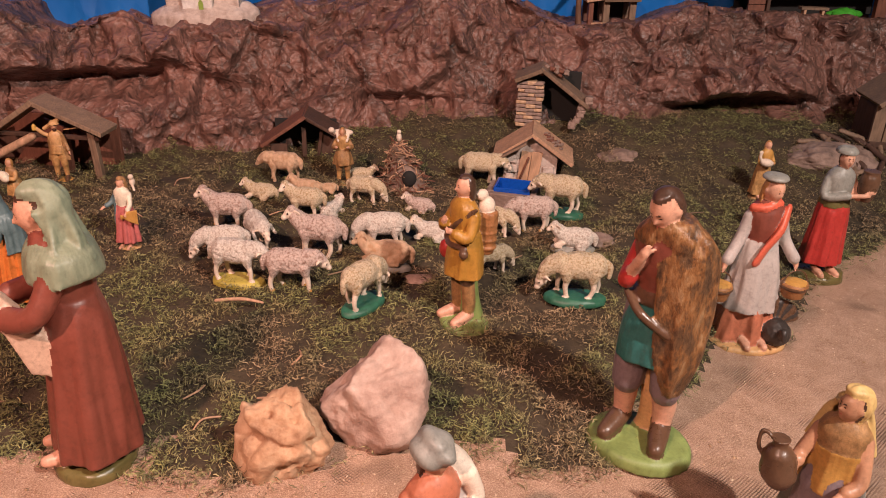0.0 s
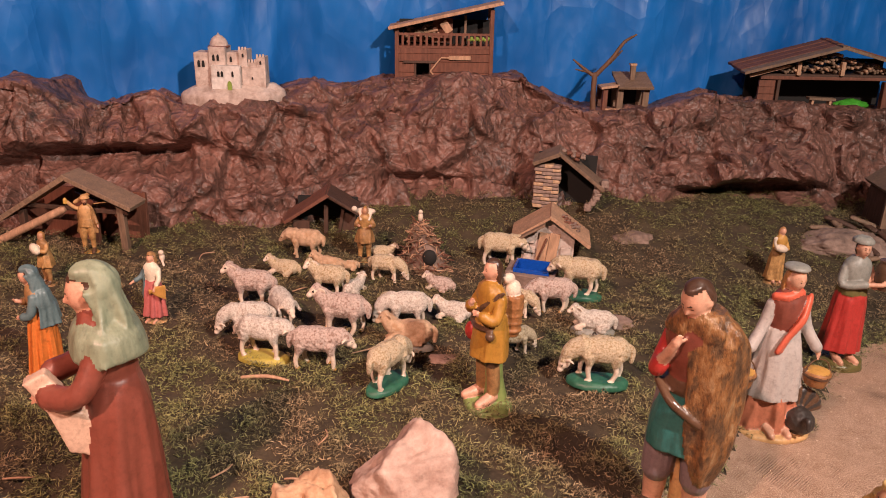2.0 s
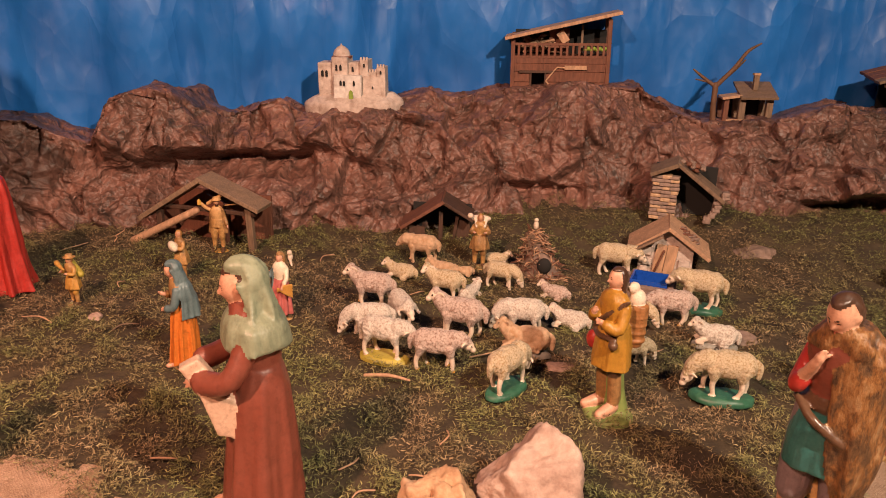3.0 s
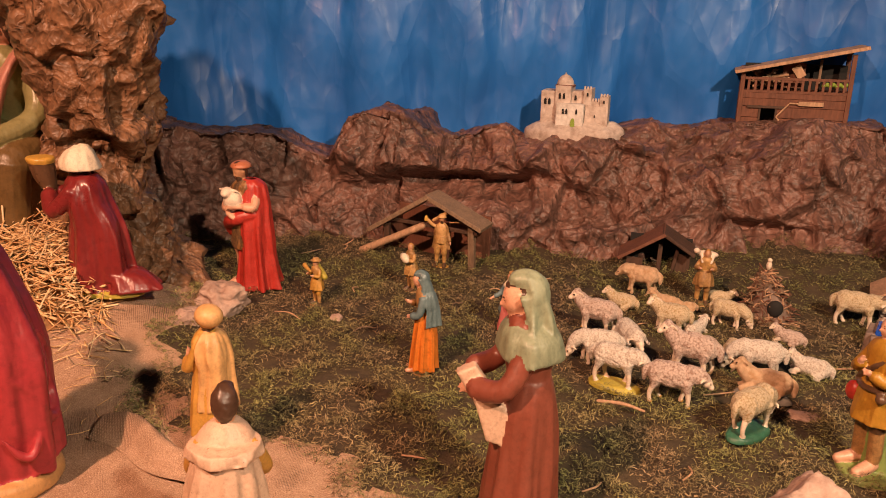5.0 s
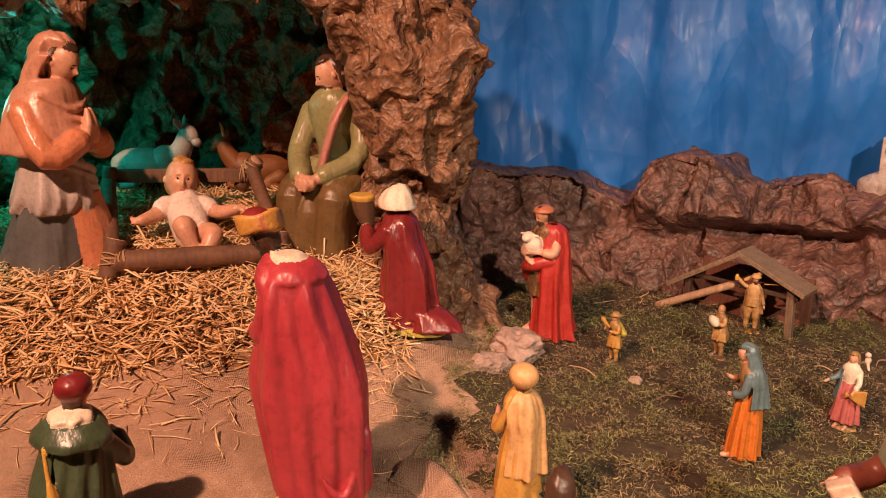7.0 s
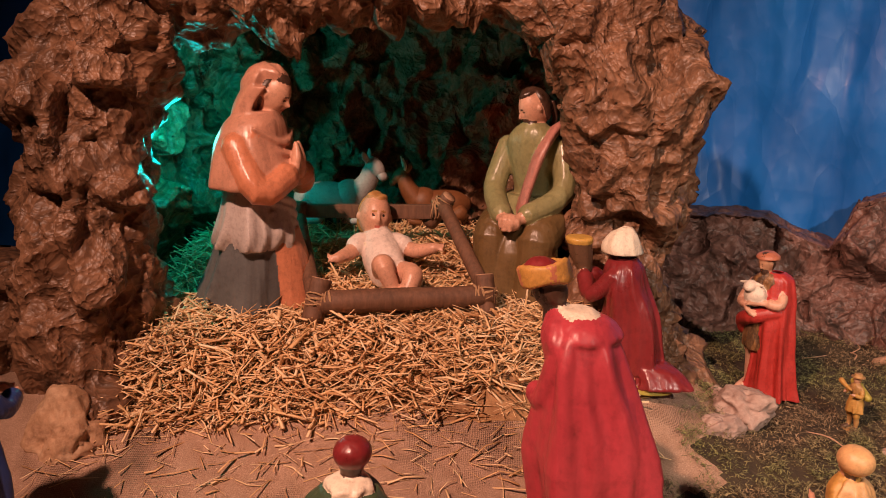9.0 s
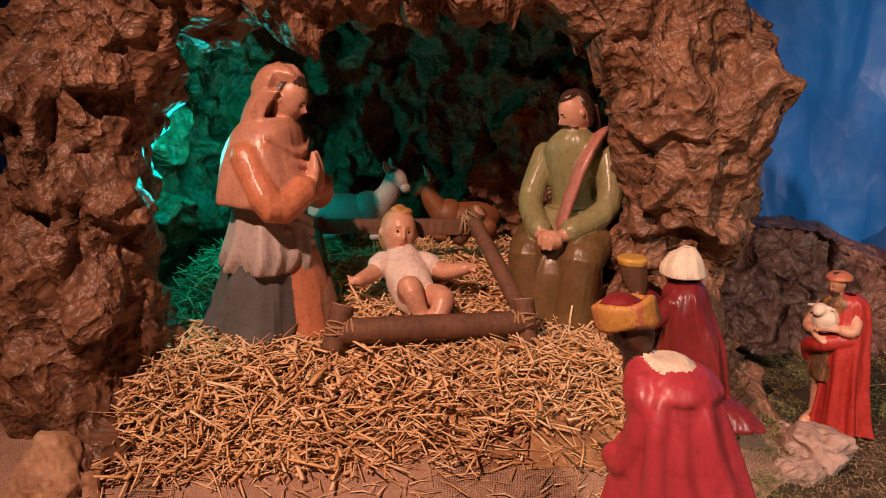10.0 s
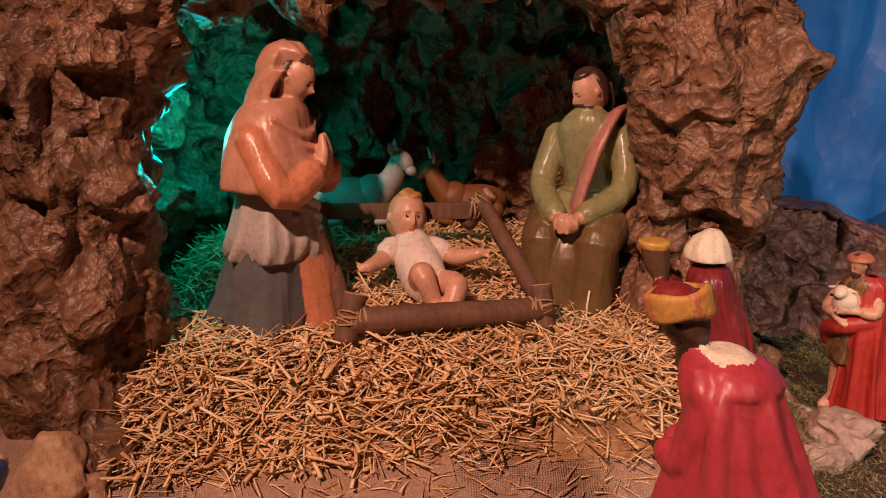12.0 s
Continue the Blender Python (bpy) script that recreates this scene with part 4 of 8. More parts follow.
vs = np.stack([CX + RX * mu - RY * mv, CY + RY * mu + RX * mv, mz], -1).reshape(-1, 3)
finish("straw_heap", vs, [(j * 90 + i, j * 90 + i + 1, (j + 1) * 90 + i + 1, (j + 1) * 90 + i) for j in range(59) for i in range(89)], [STRAW_CORE], label="matted core of the straw bed", category="straw", kind="stuff")
n = 520
su, sv = rng.uniform(-0.40, 0.42, n), -0.22 - np.abs(rng.normal(0, 0.09, n))
lx, ly = CX + RX * su - RY * sv, CY + RY * su + RX * sv
straws("loose_straw", lx, ly, ground_z(lx, ly) + 0.003, 0.050, 0.0011, 4, 0.08, "loose straw scattered over sand and burlap")

n = 16000
gx2, gy2 = rng.uniform(-1.35, 1.0, n), rng.uniform(0.1, 1.25, n)
ok = (mossy(gx2, gy2) < 0.01) & (np.sin(17 * gx2 + 3 * np.sin(11 * gy2)) + np.sin(23 * gy2 - 5 * gx2) + rng.normal(0, 0.7, n) > -0.2)
gx2, gy2 = gx2[ok], gy2[ok]
straws("sand_grit", gx2, gy2, ground_z(gx2, gy2) + 0.0006, 0.0022, 0.0009, 21, 0.5, "coarse sand crumbs and sawdust strewn on burlap", GRIT, "sand")

# ---- parts ----


def gz_at(x, y):
    return float(ground_z(np.float64(x), np.float64(y)))


def group_root(name, m, label, category, group=""):
    e = new(name)
    e.empty_display_size = 0.02
    e.matrix_basis = m
    return tagged(e, label, category, group)


def part(name, bm, mat, parent, label="", m=None, smooth=False):
    me = bpy.data.meshes.new(name)
    bm.to_mesh(me)
    bm.free()
    me.materials.append(mat)
    if smooth:
        me.polygons.foreach_set("use_smooth", np.ones(len(me.polygons), dtype=bool))
    ob = new(name, me)
    ob.parent = parent
    if m is not None:
        ob.matrix_basis = m
    return tagged(ob, label)


jit = random.Random(4)


def board(name, parent, size, at, mat, rot=(0, 0, 0), label="", rough=0.06, bevel=0.08):
    """A hand-cut board: a bevelled box with slightly uneven corners."""
    bm = bmesh.new()
    bmesh.ops.create_cube(bm, size=1.0)
    for v in bm.verts:
        v.co = Vector([c * s for c, s in zip(v.co, size)])
        v.co += Vector([jit.uniform(-1, 1) * min(size) * rough for _ in range(3)])
    bmesh.ops.bevel(bm, geom=bm.edges[:], offset=min(size) * bevel, segments=1, affect="EDGES")
    return part(name, bm, mat, parent, label, pose(*at, *rot))


def stick(name, parent, pts, rads, mat, label="", seg=10, flat=1.0):
    s = Shape()
    s.tube(pts, rads, mat, seg, flat)
    return s.done(name, Matrix.Identity(4), 1.0, parent, label)


def prism(name, parent, outline, depth, at, mat, rot=(0, 0, 0), label=""):
    """An outline in x and z, pushed back along y."""
    bm = bmesh.new()
    f = bm.faces.new([bm.verts.new((x, 0, z)) for x, z in outline])
    got = bmesh.ops.extrude_face_region(bm, geom=[f])
    bmesh.ops.translate(bm, verts=[v for v in got["geom"] if isinstance(v, bmesh.types.BMVert)], vec=(0, depth, 0))
    bmesh.ops.recalc_face_normals(bm, faces=bm.faces)
    return part(name, bm, mat, parent, label, pose(*at, *rot))


# ---- rocks ----


def rock(name, at, size, mat, seed, label, rot=(0, 0, 0), hollow=0.0):
    bm = bmesh.new()
    bmesh.ops.create_icosphere(bm, subdivisions=5, radius=1.0)
    o = Vector((seed * 3.1, seed * 1.7, seed))
    chip = random.Random(seed)
    cuts = [(Vector([chip.gauss(0, 1) for _ in range(3)]).normalized(), chip.uniform(0.72, 1.0)) for _ in range(22)]
    for v in bm.verts:
        d = v.co.normalized()
        k = min([1.25] + [h / d.dot(w) for w, h in cuts if d.dot(w) > 0.3])
        k += 0.10 * noise.noise(d * 2.4 + o) + 0.05 * noise.noise(d * 7 + o) + 0.03 * noise.noise(d * 19 + o)
        h = noise.noise(d * 2.2 + o * 2)
        if hollow and h > 0.1:
            k -= hollow * (h - 0.1)
        v.co = Vector((d.x * size[0], d.y * size[1], d.z * size[2])) * k
    low = min(v.co.z for v in bm.verts)
    for v in bm.verts:
        v.co.z = max(v.co.z - low * 0.72, 0.0)
    me = bpy.data.meshes.new(name)
    bm.to_mesh(me)
    bm.free()
    me.materials.append(mat)
    me.polygons.foreach_set("use_smooth", np.ones(len(me.polygons), dtype=bool))
    ob = new(name, me)
    ob.matrix_basis = pose(at[0], at[1], at[2] - 0.004, *rot)
    return tagged(ob, label, "rock")


rock("rock", (-0.012, 0.690, 0), (0.062, 0.046, 0.064), ROCK_PINK, 2, "large pale pinkish limestone lump at the moss edge", (0, 0, 20))
rock("rock", (-0.098, 0.632, 0), (0.050, 0.036, 0.052), ROCK_OCHRE, 5, "rough ochre limestone lump with hollows", (0, 0, -20), 0.7)
rock("rock", (-0.935, 0.965, 0.012), (0.050, 0.048, 0.036), ROCK_PINK, 7, "pale limestone lump lying on moss", (0, 0, 40), 0.4)
rock("rock", (-0.925, 0.872, 0.010), (0.046, 0.030, 0.028), ROCK_PINK, 9, "low pale limestone lump on moss", (0, 0, 60), 0.4)
rock("rock", (-0.995, 1.0, 0.02), (0.016, 0.015, 0.012), ROCK_PINK, 11, "small pale stone on moss")
rock("rock", (-1.485, 0.150, 0.0), (0.062, 0.050, 0.056), ROCK_OCHRE, 12, "ochre limestone lump beside the grotto paper", (0, 0, 10), 0.3)
rock("rock", (0.40, 1.60, 0.01), (0.065, 0.045, 0.026), ROCK_DARK, 14, "flat brown stone slab in moss", (0, 0, 15))
rock("rock", (0.30, 1.205, 0.0), (0.034, 0.022, 0.016), ROCK_DARK, 15, "small flat stone lying in moss")
rock("rock", (0.012, 1.045, 0.0), (0.030, 0.018, 0.008), ROCK_PINK, 16, "small grey flat stone in moss")
rock("rock", (-0.745, 1.04, 0.004), (0.012, 0.010, 0.009), ROCK_PINK, 17, "small white pebble on moss")
rock("rock", (0.83, 1.58, 0.03), (0.10, 0.06, 0.035), ROCK_DARK, 19, "dark broken stones at the hill foot")

# ---- sheep ----


def sheep(x, y, length, way, mode, wool, base=None, label="white plaster sheep", tilt=0, horns=False, turn=0):
    """turn: how far the head looks to its left."""
    s = Shape()
    w = WOOL[wool]
    o = Vector((x * 9, y * 7, wool))
    bz = {"stand": 0.49, "low": 0.49, "graze": 0.48, "lie": 0.21}[mode]
    curls = {0: 0.16, 1: 0.07, 2: 0.17, 3: 0.0}[wool]

    def fleece(d):
        k = 1 + 0.05 * noise.noise(d * 3 + o)
        if curls:
            f = noise.voronoi(Vector((d.x * 8.5, d.y * 6.5, d.z * 6.5)) + o)[0][0]
            k += curls * (0.22 - f * f)
        if d.x > 0.2:
            k *= 1 - 0.08 * (d.x - 0.2)
        return k
    s.ball((-0.02, 0, bz), (0.40, 0.20, 0.215), w, (0, 2, 0), 48, 32, fleece)
    s.ball((-0.23, 0, bz + 0.005), (0.19, 0.195, 0.205), w, (0, 0, 0), 30, 20, fleece)
    if mode == "graze":
        neck, hd, pitch = [(0.24, 0, bz + 0.05), (0.40, 0, bz - 0.02), (0.49, 0.01, bz - 0.13)], Vector((0.52, 0.02, bz - 0.21)), 58
    elif mode == "low":
        neck, hd, pitch = [(0.22, 0, bz + 0.05), (0.36, 0, bz + 0.06), (0.45, 0, bz + 0.04)], Vector((0.52, 0.0, bz + 0.01)), 38
    else:
        neck, hd, pitch = [(0.22, 0, bz + 0.05), (0.33, 0, bz + 0.13), (0.39, 0.0, bz + 0.20)], Vector((0.44, 0.02, bz + 0.24)), 26
    s.tube(neck, [0.17, 0.135, 0.105], w, 18)
    s.ball(neck[1], (0.13, 0.14, 0.15), w, (0, 0, 0), 26, 18, fleece)
    face = LAMBWHITE if wool != 3 else w
    R = Euler((0, radians(pitch), radians(8 + turn))).to_matrix()
    hd = Vector(neck[2]) + R @ Vector((0.06, 0, 0)) + Vector((0, 0, hd.z - neck[2][2]))
    rot = (0, pitch, 8 + turn)
    s.ball(hd, (0.125, 0.080, 0.090), face, rot, 18, 14, lambda d: 1 - 0.22 * max(0, d.x))
    s.ball(hd + R @ Vector((0.105, 0, -0.012)), (0.055, 0.050, 0.050), face, rot, 12, 10)
    s.ball(hd + R @ Vector((-0.055, 0, 0.045)), (0.08, 0.085, 0.065), w, rot, 18, 12, fleece)
    for q in (-1, 1):
        a = hd + R @ Vector((-0.06, q * 0.06, 0.02))
        s.tube([a, a + R @ Vector((-0.05, q * 0.07, -0.02)), a + R @ Vector((-0.06, q * 0.11, -0.065))], [0.026, 0.034, 0.015], face, 8, 0.6)
        s.ball(hd + R @ Vector((0.035, q * 0.063, 0.034)), 0.016, EYE, (0, 0, 0), 8, 6)
        if horns:
            s.tube([a + Vector((0, 0, 0.03)), a + Vector((-0.09, q * 0.07, 0.06)), a + Vector((-0.13, q * 0.12, -0.03)), a + Vector((-0.02, q * 0.15, -0.09)), a + Vector((0.04, q * 0.14, -0.03))], [0.042, 0.042, 0.036, 0.028, 0.014], w, 10)
    if mode == "lie":
        for q in (-1, 1):
            s.tube([(0.22, q * 0.12, 0.12), (0.38, q * 0.13, 0.05), (0.26, q * 0.15, 0.04)], [0.065, 0.045, 0.036], face, 10)
            s.tube([(-0.24, q * 0.15, 0.14), (-0.08, q * 0.22, 0.07), (-0.22, q * 0.22, 0.035)], [0.10, 0.06, 0.036], w, 10)
    else:
        for k, (lx, q, dx) in enumerate(((0.20, -1, 0.06), (0.18, 1, -0.04), (-0.26, -1, -0.06), (-0.24, 1, 0.05))):
            knee = 0.04 if lx > 0 else -0.07
            s.tube([(lx, q * 0.105, bz - 0.06), (lx + dx * 0.5, q * 0.108, bz - 0.20)], [0.105, 0.060], w, 12)
            s.tube([(lx + dx * 0.5, q * 0.108, bz - 0.17), (lx + dx * 0.7 + knee * 0.5, q * 0.108, 0.16), (lx + dx, q * 0.108, 0.03)], [0.054, 0.040, 0.033], face, 10)
            s.ball((lx + dx + 0.014, q * 0.108, 0.022), (0.050, 0.040, 0.028), face if wool != 2 else OCHRE, (0, 0, 0), 10, 6)
    s.tube([(-0.38, 0, bz + 0.08), (-0.45, 0, bz), (-0.45, 0.01, bz - 0.16)], [0.055, 0.060, 0.036], w, 10)
    if base:
        lift = 0.10
        for v in s.v:
            v.z += lift
        s.loft([(0, 0, 0, 0.46, 0.25), (0, 0, lift * 0.7, 0.44, 0.24), (0, 0, lift * 1.15, 0.38, 0.19)], base, 28, 3, 0.07, x * 9)
    return s.done("sheep", pose(x, y, gz_at(x, y) + 0.008, tilt, 0, way), length * 0.98, label=label, category="sheep", group="sheep flock")


L_, R_ = 180, 0
W, C, P, H = 0, 1, 2, 3
sheep(-0.278, 1.425, 0.086, L_ - 5, "low", H, None, "smooth peach painted sheep grazing on moss")
sheep(-0.298, 1.335, 0.070, 172, "lie", C, None, "cream plaster sheep lying on moss", turn=25)
sheep(-0.319, 1.195, 0.092, 176, "stand", P, None, "pinkish sheep with dark washed fleece standing", turn=20)
sheep(-0.201, 1.256, 0.082, 176, "stand", C, None, "cream plaster sheep standing with turned head", turn=45)
sheep(-0.222, 1.362, 0.066, 165, "lie", H, None, "orange brown plaster sheep lying on moss", turn=25)
sheep(-0.182, 1.372, 0.045, 200, "lie", H, None, "small peach lamb lying beside the flock")
sheep(-0.156, 1.272, 0.062, 62, "lie", W, None, "pinkish white sheep curled with its back turned")
sheep(-0.107, 1.342, 0.074, -12, "graze", C, None, "cream plaster sheep grazing among the flock")
sheep(-0.127, 1.465, 0.058, 5, "lie", C, None, "yellowish plaster sheep lying behind the flock", turn=-30)
sheep(-0.005, 1.308, 0.062, 165, "lie", P, None, "small pinkish sheep lying near the thorn nest", turn=30)
sheep(0.109, 1.462, 0.096, -4, "low", C, None, "smooth cream sheep drinking beside the trough")
sheep(0.246, 1.312, 0.098, 168, "low", C, DEEPGREEN, "cream sheep on a green base bending to the trough")
sheep(0.191, 1.240, 0.090, 184, "graze", P, None, "pinkish sheep with dark washed fleece grazing")
sheep(0.130, 1.215, 0.072, -20, "graze", C, None, "cream sheep grazing behind the shepherd")
s9 = sheep(0.254, 1.165, 0.080, 178, "lie", W, GREY, "white sheep lying on a numbered grey base")
sheep(0.236, 0.990, 0.098, 178, "graze", C, DEEPGREEN, "large cream sheep grazing on a green base")
sheep(0.118, 1.064, 0.066, 20, "graze", C, None, "small white sheep grazing behind the shepherd")
sheep(-0.093, 1.206, 0.064, 268, "lie", C, None, "yellowish sheep facing forward among the flock")
sheep(-0.054, 1.148, 0.090, 186, "graze", W, None, "white plaster sheep grazing among the flock")
sheep(-0.042, 1.072, 0.092, 182, "lie", H, GREY, "peach sheep lying on a tilted grey base", 12)
sheep(-0.060, 0.948, 0.090, 58, "graze", C, DEEPGREEN, "cream sheep on a green base seen from behind")
sheep(-0.166, 0.992, 0.092, 2, "low", P, None, "pinkish sheep with dark washed fleece walking")
sheep(-0.250, 1.012, 0.090, -8, "low", W, YELLOWBASE, "white sheep grazing on a mustard yellow base")
sheep(-0.291, 1.078, 0.086, 192, "graze", W, None, "white plaster sheep grazing on moss")
sheep(-0.252, 1.135, 0.084, -58, "low", W, None, "white horned ram standing in the flock", 0, True)
sheep(-0.153, 1.117, 0.100, 174, "stand", P, None, "pinkish sheep with dark washed fleece standing", turn=25)
sheep(0.024, 1.186, 0.074, 172, "lie", W, None, "cream white sheep lying beside the shepherd", turn=35)
curve = bpy.data.curves.new("number", "FONT")
curve.body, curve.size, curve.extrude = "9", 0.016, 0.0003
curve.materials.append(EYE)
num = new("number", curve)
num.parent = s9
num.matrix_basis = pose(0, 0, 0, 0, 0, -178) @ pose(-0.004, -0.024, 0.0005, 62, 0, 0)
tagged(num, "black painted number")

# ---- figures: one plain painted mesh each ----


def place(x, y, turn, dz=0.0):
    return pose(x, y, gz_at(x, y) + dz, 0, 0, turn)


FIG = "painted figurines"


def fig_board_woman():
    s = Shape()
    plinth(s, OLIVE, 0.15, 0.13, 0.045, 0, -0.02, 0.05)
    feet(s, SKIN, -0.13, 0.045, 0.075)
    skirt(s, BROWNRED, 0.075, 0.155, 0.135, 0.62, 7, 0.06, 0.4)
    torso(s, BROWNRED, 0.03)
    arm(s, (0.115, -0.02, 0.765), (0.155, -0.09, 0.62), (0.03, -0.20, 0.575), BROWNRED, SKIN, 0.2, 0.052, (-0.6, -0.5, -0.1), 0.026, 1.35)
    arm(s, (-0.115, -0.02, 0.765), (-0.15, -0.09, 0.63), (-0.06, -0.20, 0.60), BROWNRED, SKIN, 0.2, 0.052, (0.4, -0.6, 0.1), 0.026, 1.35)
    for x0, x1, outline in ((0.0, 0.050, [(-0.245, 0.635), (-0.185, 0.665), (-0.10, 0.54), (-0.165, 0.50)]), (0.02, 0.085, [(-0.19, 0.57), (-0.09, 0.54), (-0.055, 0.45), (-0.08, 0.39), (-0.14, 0.41)])):
        s.grid([[(x, y, z) for y, z in outline] for x in (x0, (x0 + x1) / 2, x1)], CREAM)
    head(s, (0, -0.055, 0.885), 0.068, (14, 0, 0), SKIN, HAIR, fine=True)
    veil(s, (0, -0.04, 0.895), 0.073, SAGE, (10, 0, 0), 3.0, 1.95, 0.35, 68, 7, 0.4, 0.24)
    s.loft([(0, -0.02, 0.815, 0.075, 0.065), (0, -0.012, 0.775, 0.13, 0.098), (0, -0.008, 0.715, 0.142, 0.112), (0, -0.004, 0.70, 0.138, 0.108)], SAGE, 34, 6, 0.05, 1.0)
    return s


fig_board_woman().done("figurine", place(-0.286, 0.636, -66), 0.308, label="woman figurine in brick-brown dress and sage veil", category="figurine", group=FIG)


def fig_cape_man():
    s = Shape()
    plinth(s, GRASSY, 0.185, 0.15, 0.05, 0.01, -0.03, 0.02)
    legs(s, LILAC, SKIN, LEATHER, 0.06, 0.24, 0.07)
    s.loft([(0.02, 0.05, 0.045, 0.055, 0.045), (0.01, 0.045, 0.12, 0.035, 0.03), (0, 0.03, 0.30, 0.03, 0.03)], SANDBASE, 16, 3, 0.1)
    s.loft([(0, 0, 0.60, 0.092, 0.075), (0, 0, 0.52, 0.11, 0.09), (0, -0.005, 0.44, 0.118, 0.098), (-0.01, -0.01, 0.36, 0.108, 0.092)], TEAL, 30, 5, 0.07)
    torso(s, BROWNRED, 0.04)
    s.loft([(0, -0.01, 0.62, 0.093, 0.077), (0, -0.012, 0.595, 0.097, 0.08), (0, -0.01, 0.575, 0.094, 0.077)], LEATHER, 28)
    arm(s, (-0.105, -0.02, 0.765), (-0.135, -0.07, 0.645), (-0.05, -0.125, 0.755), RED, SKIN, 0.8, 0.042, (0.3, -0.1, 0.8), 0.026)
    s.loft([(0.005, -0.035, 0.870, 0.066, 0.066), (0.005, -0.03, 0.845, 0.086, 0.080), (0.01, -0.02, 0.815, 0.112, 0.090), (0.015, -0.01, 0.785, 0.118, 0.094)], FUR, 44, 5, 0.10, 0.8)
    s.loft([(0.015, -0.01, 0.82, 0.098, 0.082), (0.02, -0.005, 0.77, 0.128, 0.100), (0.028, 0.0, 0.68, 0.130, 0.112), (0.036, 0.005, 0.55, 0.124, 0.116), (0.050, 0.0, 0.42, 0.104, 0.110), (0.066, -0.01, 0.32, 0.070, 0.088), (0.080, -0.02, 0.26, 0.035, 0.050)], FUR, 56, 5, 0.10, 0.8, (-104, 165), 0.022)
    s.tube([(0.06, -0.10, 0.50), (-0.03, -0.115, 0.56), (-0.10, -0.06, 0.60)], [0.012, 0.016, 0.012], LEATHER, 10)
    head(s, (-0.015, -0.075, 0.905), 0.070, (30, 0, -20), SKIN, HAIR, fine=True)
    return s


fig_cape_man().done("figurine", place(0.270, 0.700, -30), 0.308, label="shepherd figurine in mottled fur cape on grass-green base", category="figurine", group=FIG)


def fig_pack_shepherd():
    s = Shape()
    plinth(s, GRASSY, 0.16, 0.15, 0.05, 0.03, 0.0, 0.08)
    s.loft([(0.02, 0.07, 0.03, 0.09, 0.07), (0.01, 0.05, 0.2, 0.06, 0.05), (0, 0.03, 0.4, 0.05, 0.05)], GRASSY, 16, 3, 0.1)
    legs(s, LEATHER, UMBER, SKIN, 0.05, 0.33, 0.065)
    s.loft([(0, 0, 0.62, 0.095, 0.08), (0, 0, 0.52, 0.115, 0.10), (0, 0, 0.40, 0.128, 0.112), (0, 0, 0.355, 0.135, 0.116)], MUSTARD, 36, 6, 0.06)
    torso(s, MUSTARD, 0.02, 1.05)
    s.tube([(0.12, -0.02, 0.80), (0.03, -0.085, 0.70), (-0.09, -0.08, 0.58), (-0.12, -0.02, 0.52)], [0.014] * 4, LEATHER, 10, 0.5)
    s.ball((-0.13, -0.05, 0.47), (0.045, 0.035, 0.06), RED)
    s.ball((0.10, -0.08, 0.53), (0.03, 0.028, 0.03), LEATHER)
    s.tube([(-0.1, -0.07, 0.565), (0, -0.105, 0.56), (0.1, -0.07, 0.565)], [0.016] * 3, LEATHER, 10, 0.6)
    arm(s, (0.115, -0.01, 0.765), (0.15, -0.06, 0.63), (0.05, -0.13, 0.66), MUSTARD, SKIN, 0.2, 0.048, (-0.5, -0.2, 0.2), 0.026)
    arm(s, (-0.115, -0.01, 0.765), (-0.15, -0.07, 0.64), (-0.04, -0.13, 0.70), MUSTARD, SKIN, 0.2, 0.048, (0.3, -0.1, 0.6), 0.026)
    head(s, (0, -0.02, 0.905), 0.070, (4, 0, -10), SKIN, HAIR, fine=True, long=True)
    s.loft([(0.03, 0.13, 0.47, 0.05, 0.045), (0.03, 0.13, 0.55, 0.062, 0.055), (0.03, 0.13, 0.72, 0.068, 0.06), (0.03, 0.13, 0.74, 0.06, 0.05)], BASKET, 24, 9, 0.05)
    for k in range(5):
        s.loft([(0.03, 0.13, 0.50 + k * 0.05, 0.06, 0.054), (0.03, 0.13, 0.515 + k * 0.05, 0.071, 0.063), (0.03, 0.13, 0.53 + k * 0.05, 0.06, 0.054)], BASKET, 20)
    s.ball((0.03, 0.12, 0.77), (0.05, 0.05, 0.06), LAMBWHITE)
    s.ball((0.02, 0.09, 0.84), (0.032, 0.04, 0.036), LAMBWHITE)
    return s


fig_pack_shepherd().done("figurine", place(0.076, 0.930, -55), 0.22, label="young shepherd figurine in ochre coat with basket pack", category="figurine", group=FIG)


def bucket(s, c, r):
    x, y, z = c
    s.loft([(x, y, z - r * 1.1, r * 0.72, r * 0.72), (x, y, z - r * 0.3, r * 0.92, r * 0.92), (x, y, z, r, r), (x, y, z + 0.004, r * 0.9, r * 0.9)], BASKET, 22)
    s.loft([(x, y, z - r * 0.35, r * 0.93, r * 0.93), (x, y, z - r * 0.25, r * 1.06, r * 1.06), (x, y, z - r * 0.12, r * 0.97, r * 0.97)], LEATHER, 22)
    s.ball((x, y, z), (r * 0.85, r * 0.85, r * 0.28), OCHRE)
    s.tube([(x - r, y, z), (x - r * 0.6, y, z + r * 0.75), (x, y, z + r), (x + r * 0.6, y, z + r * 0.75), (x + r, y, z)], [0.006] * 5, LEATHER, 8)


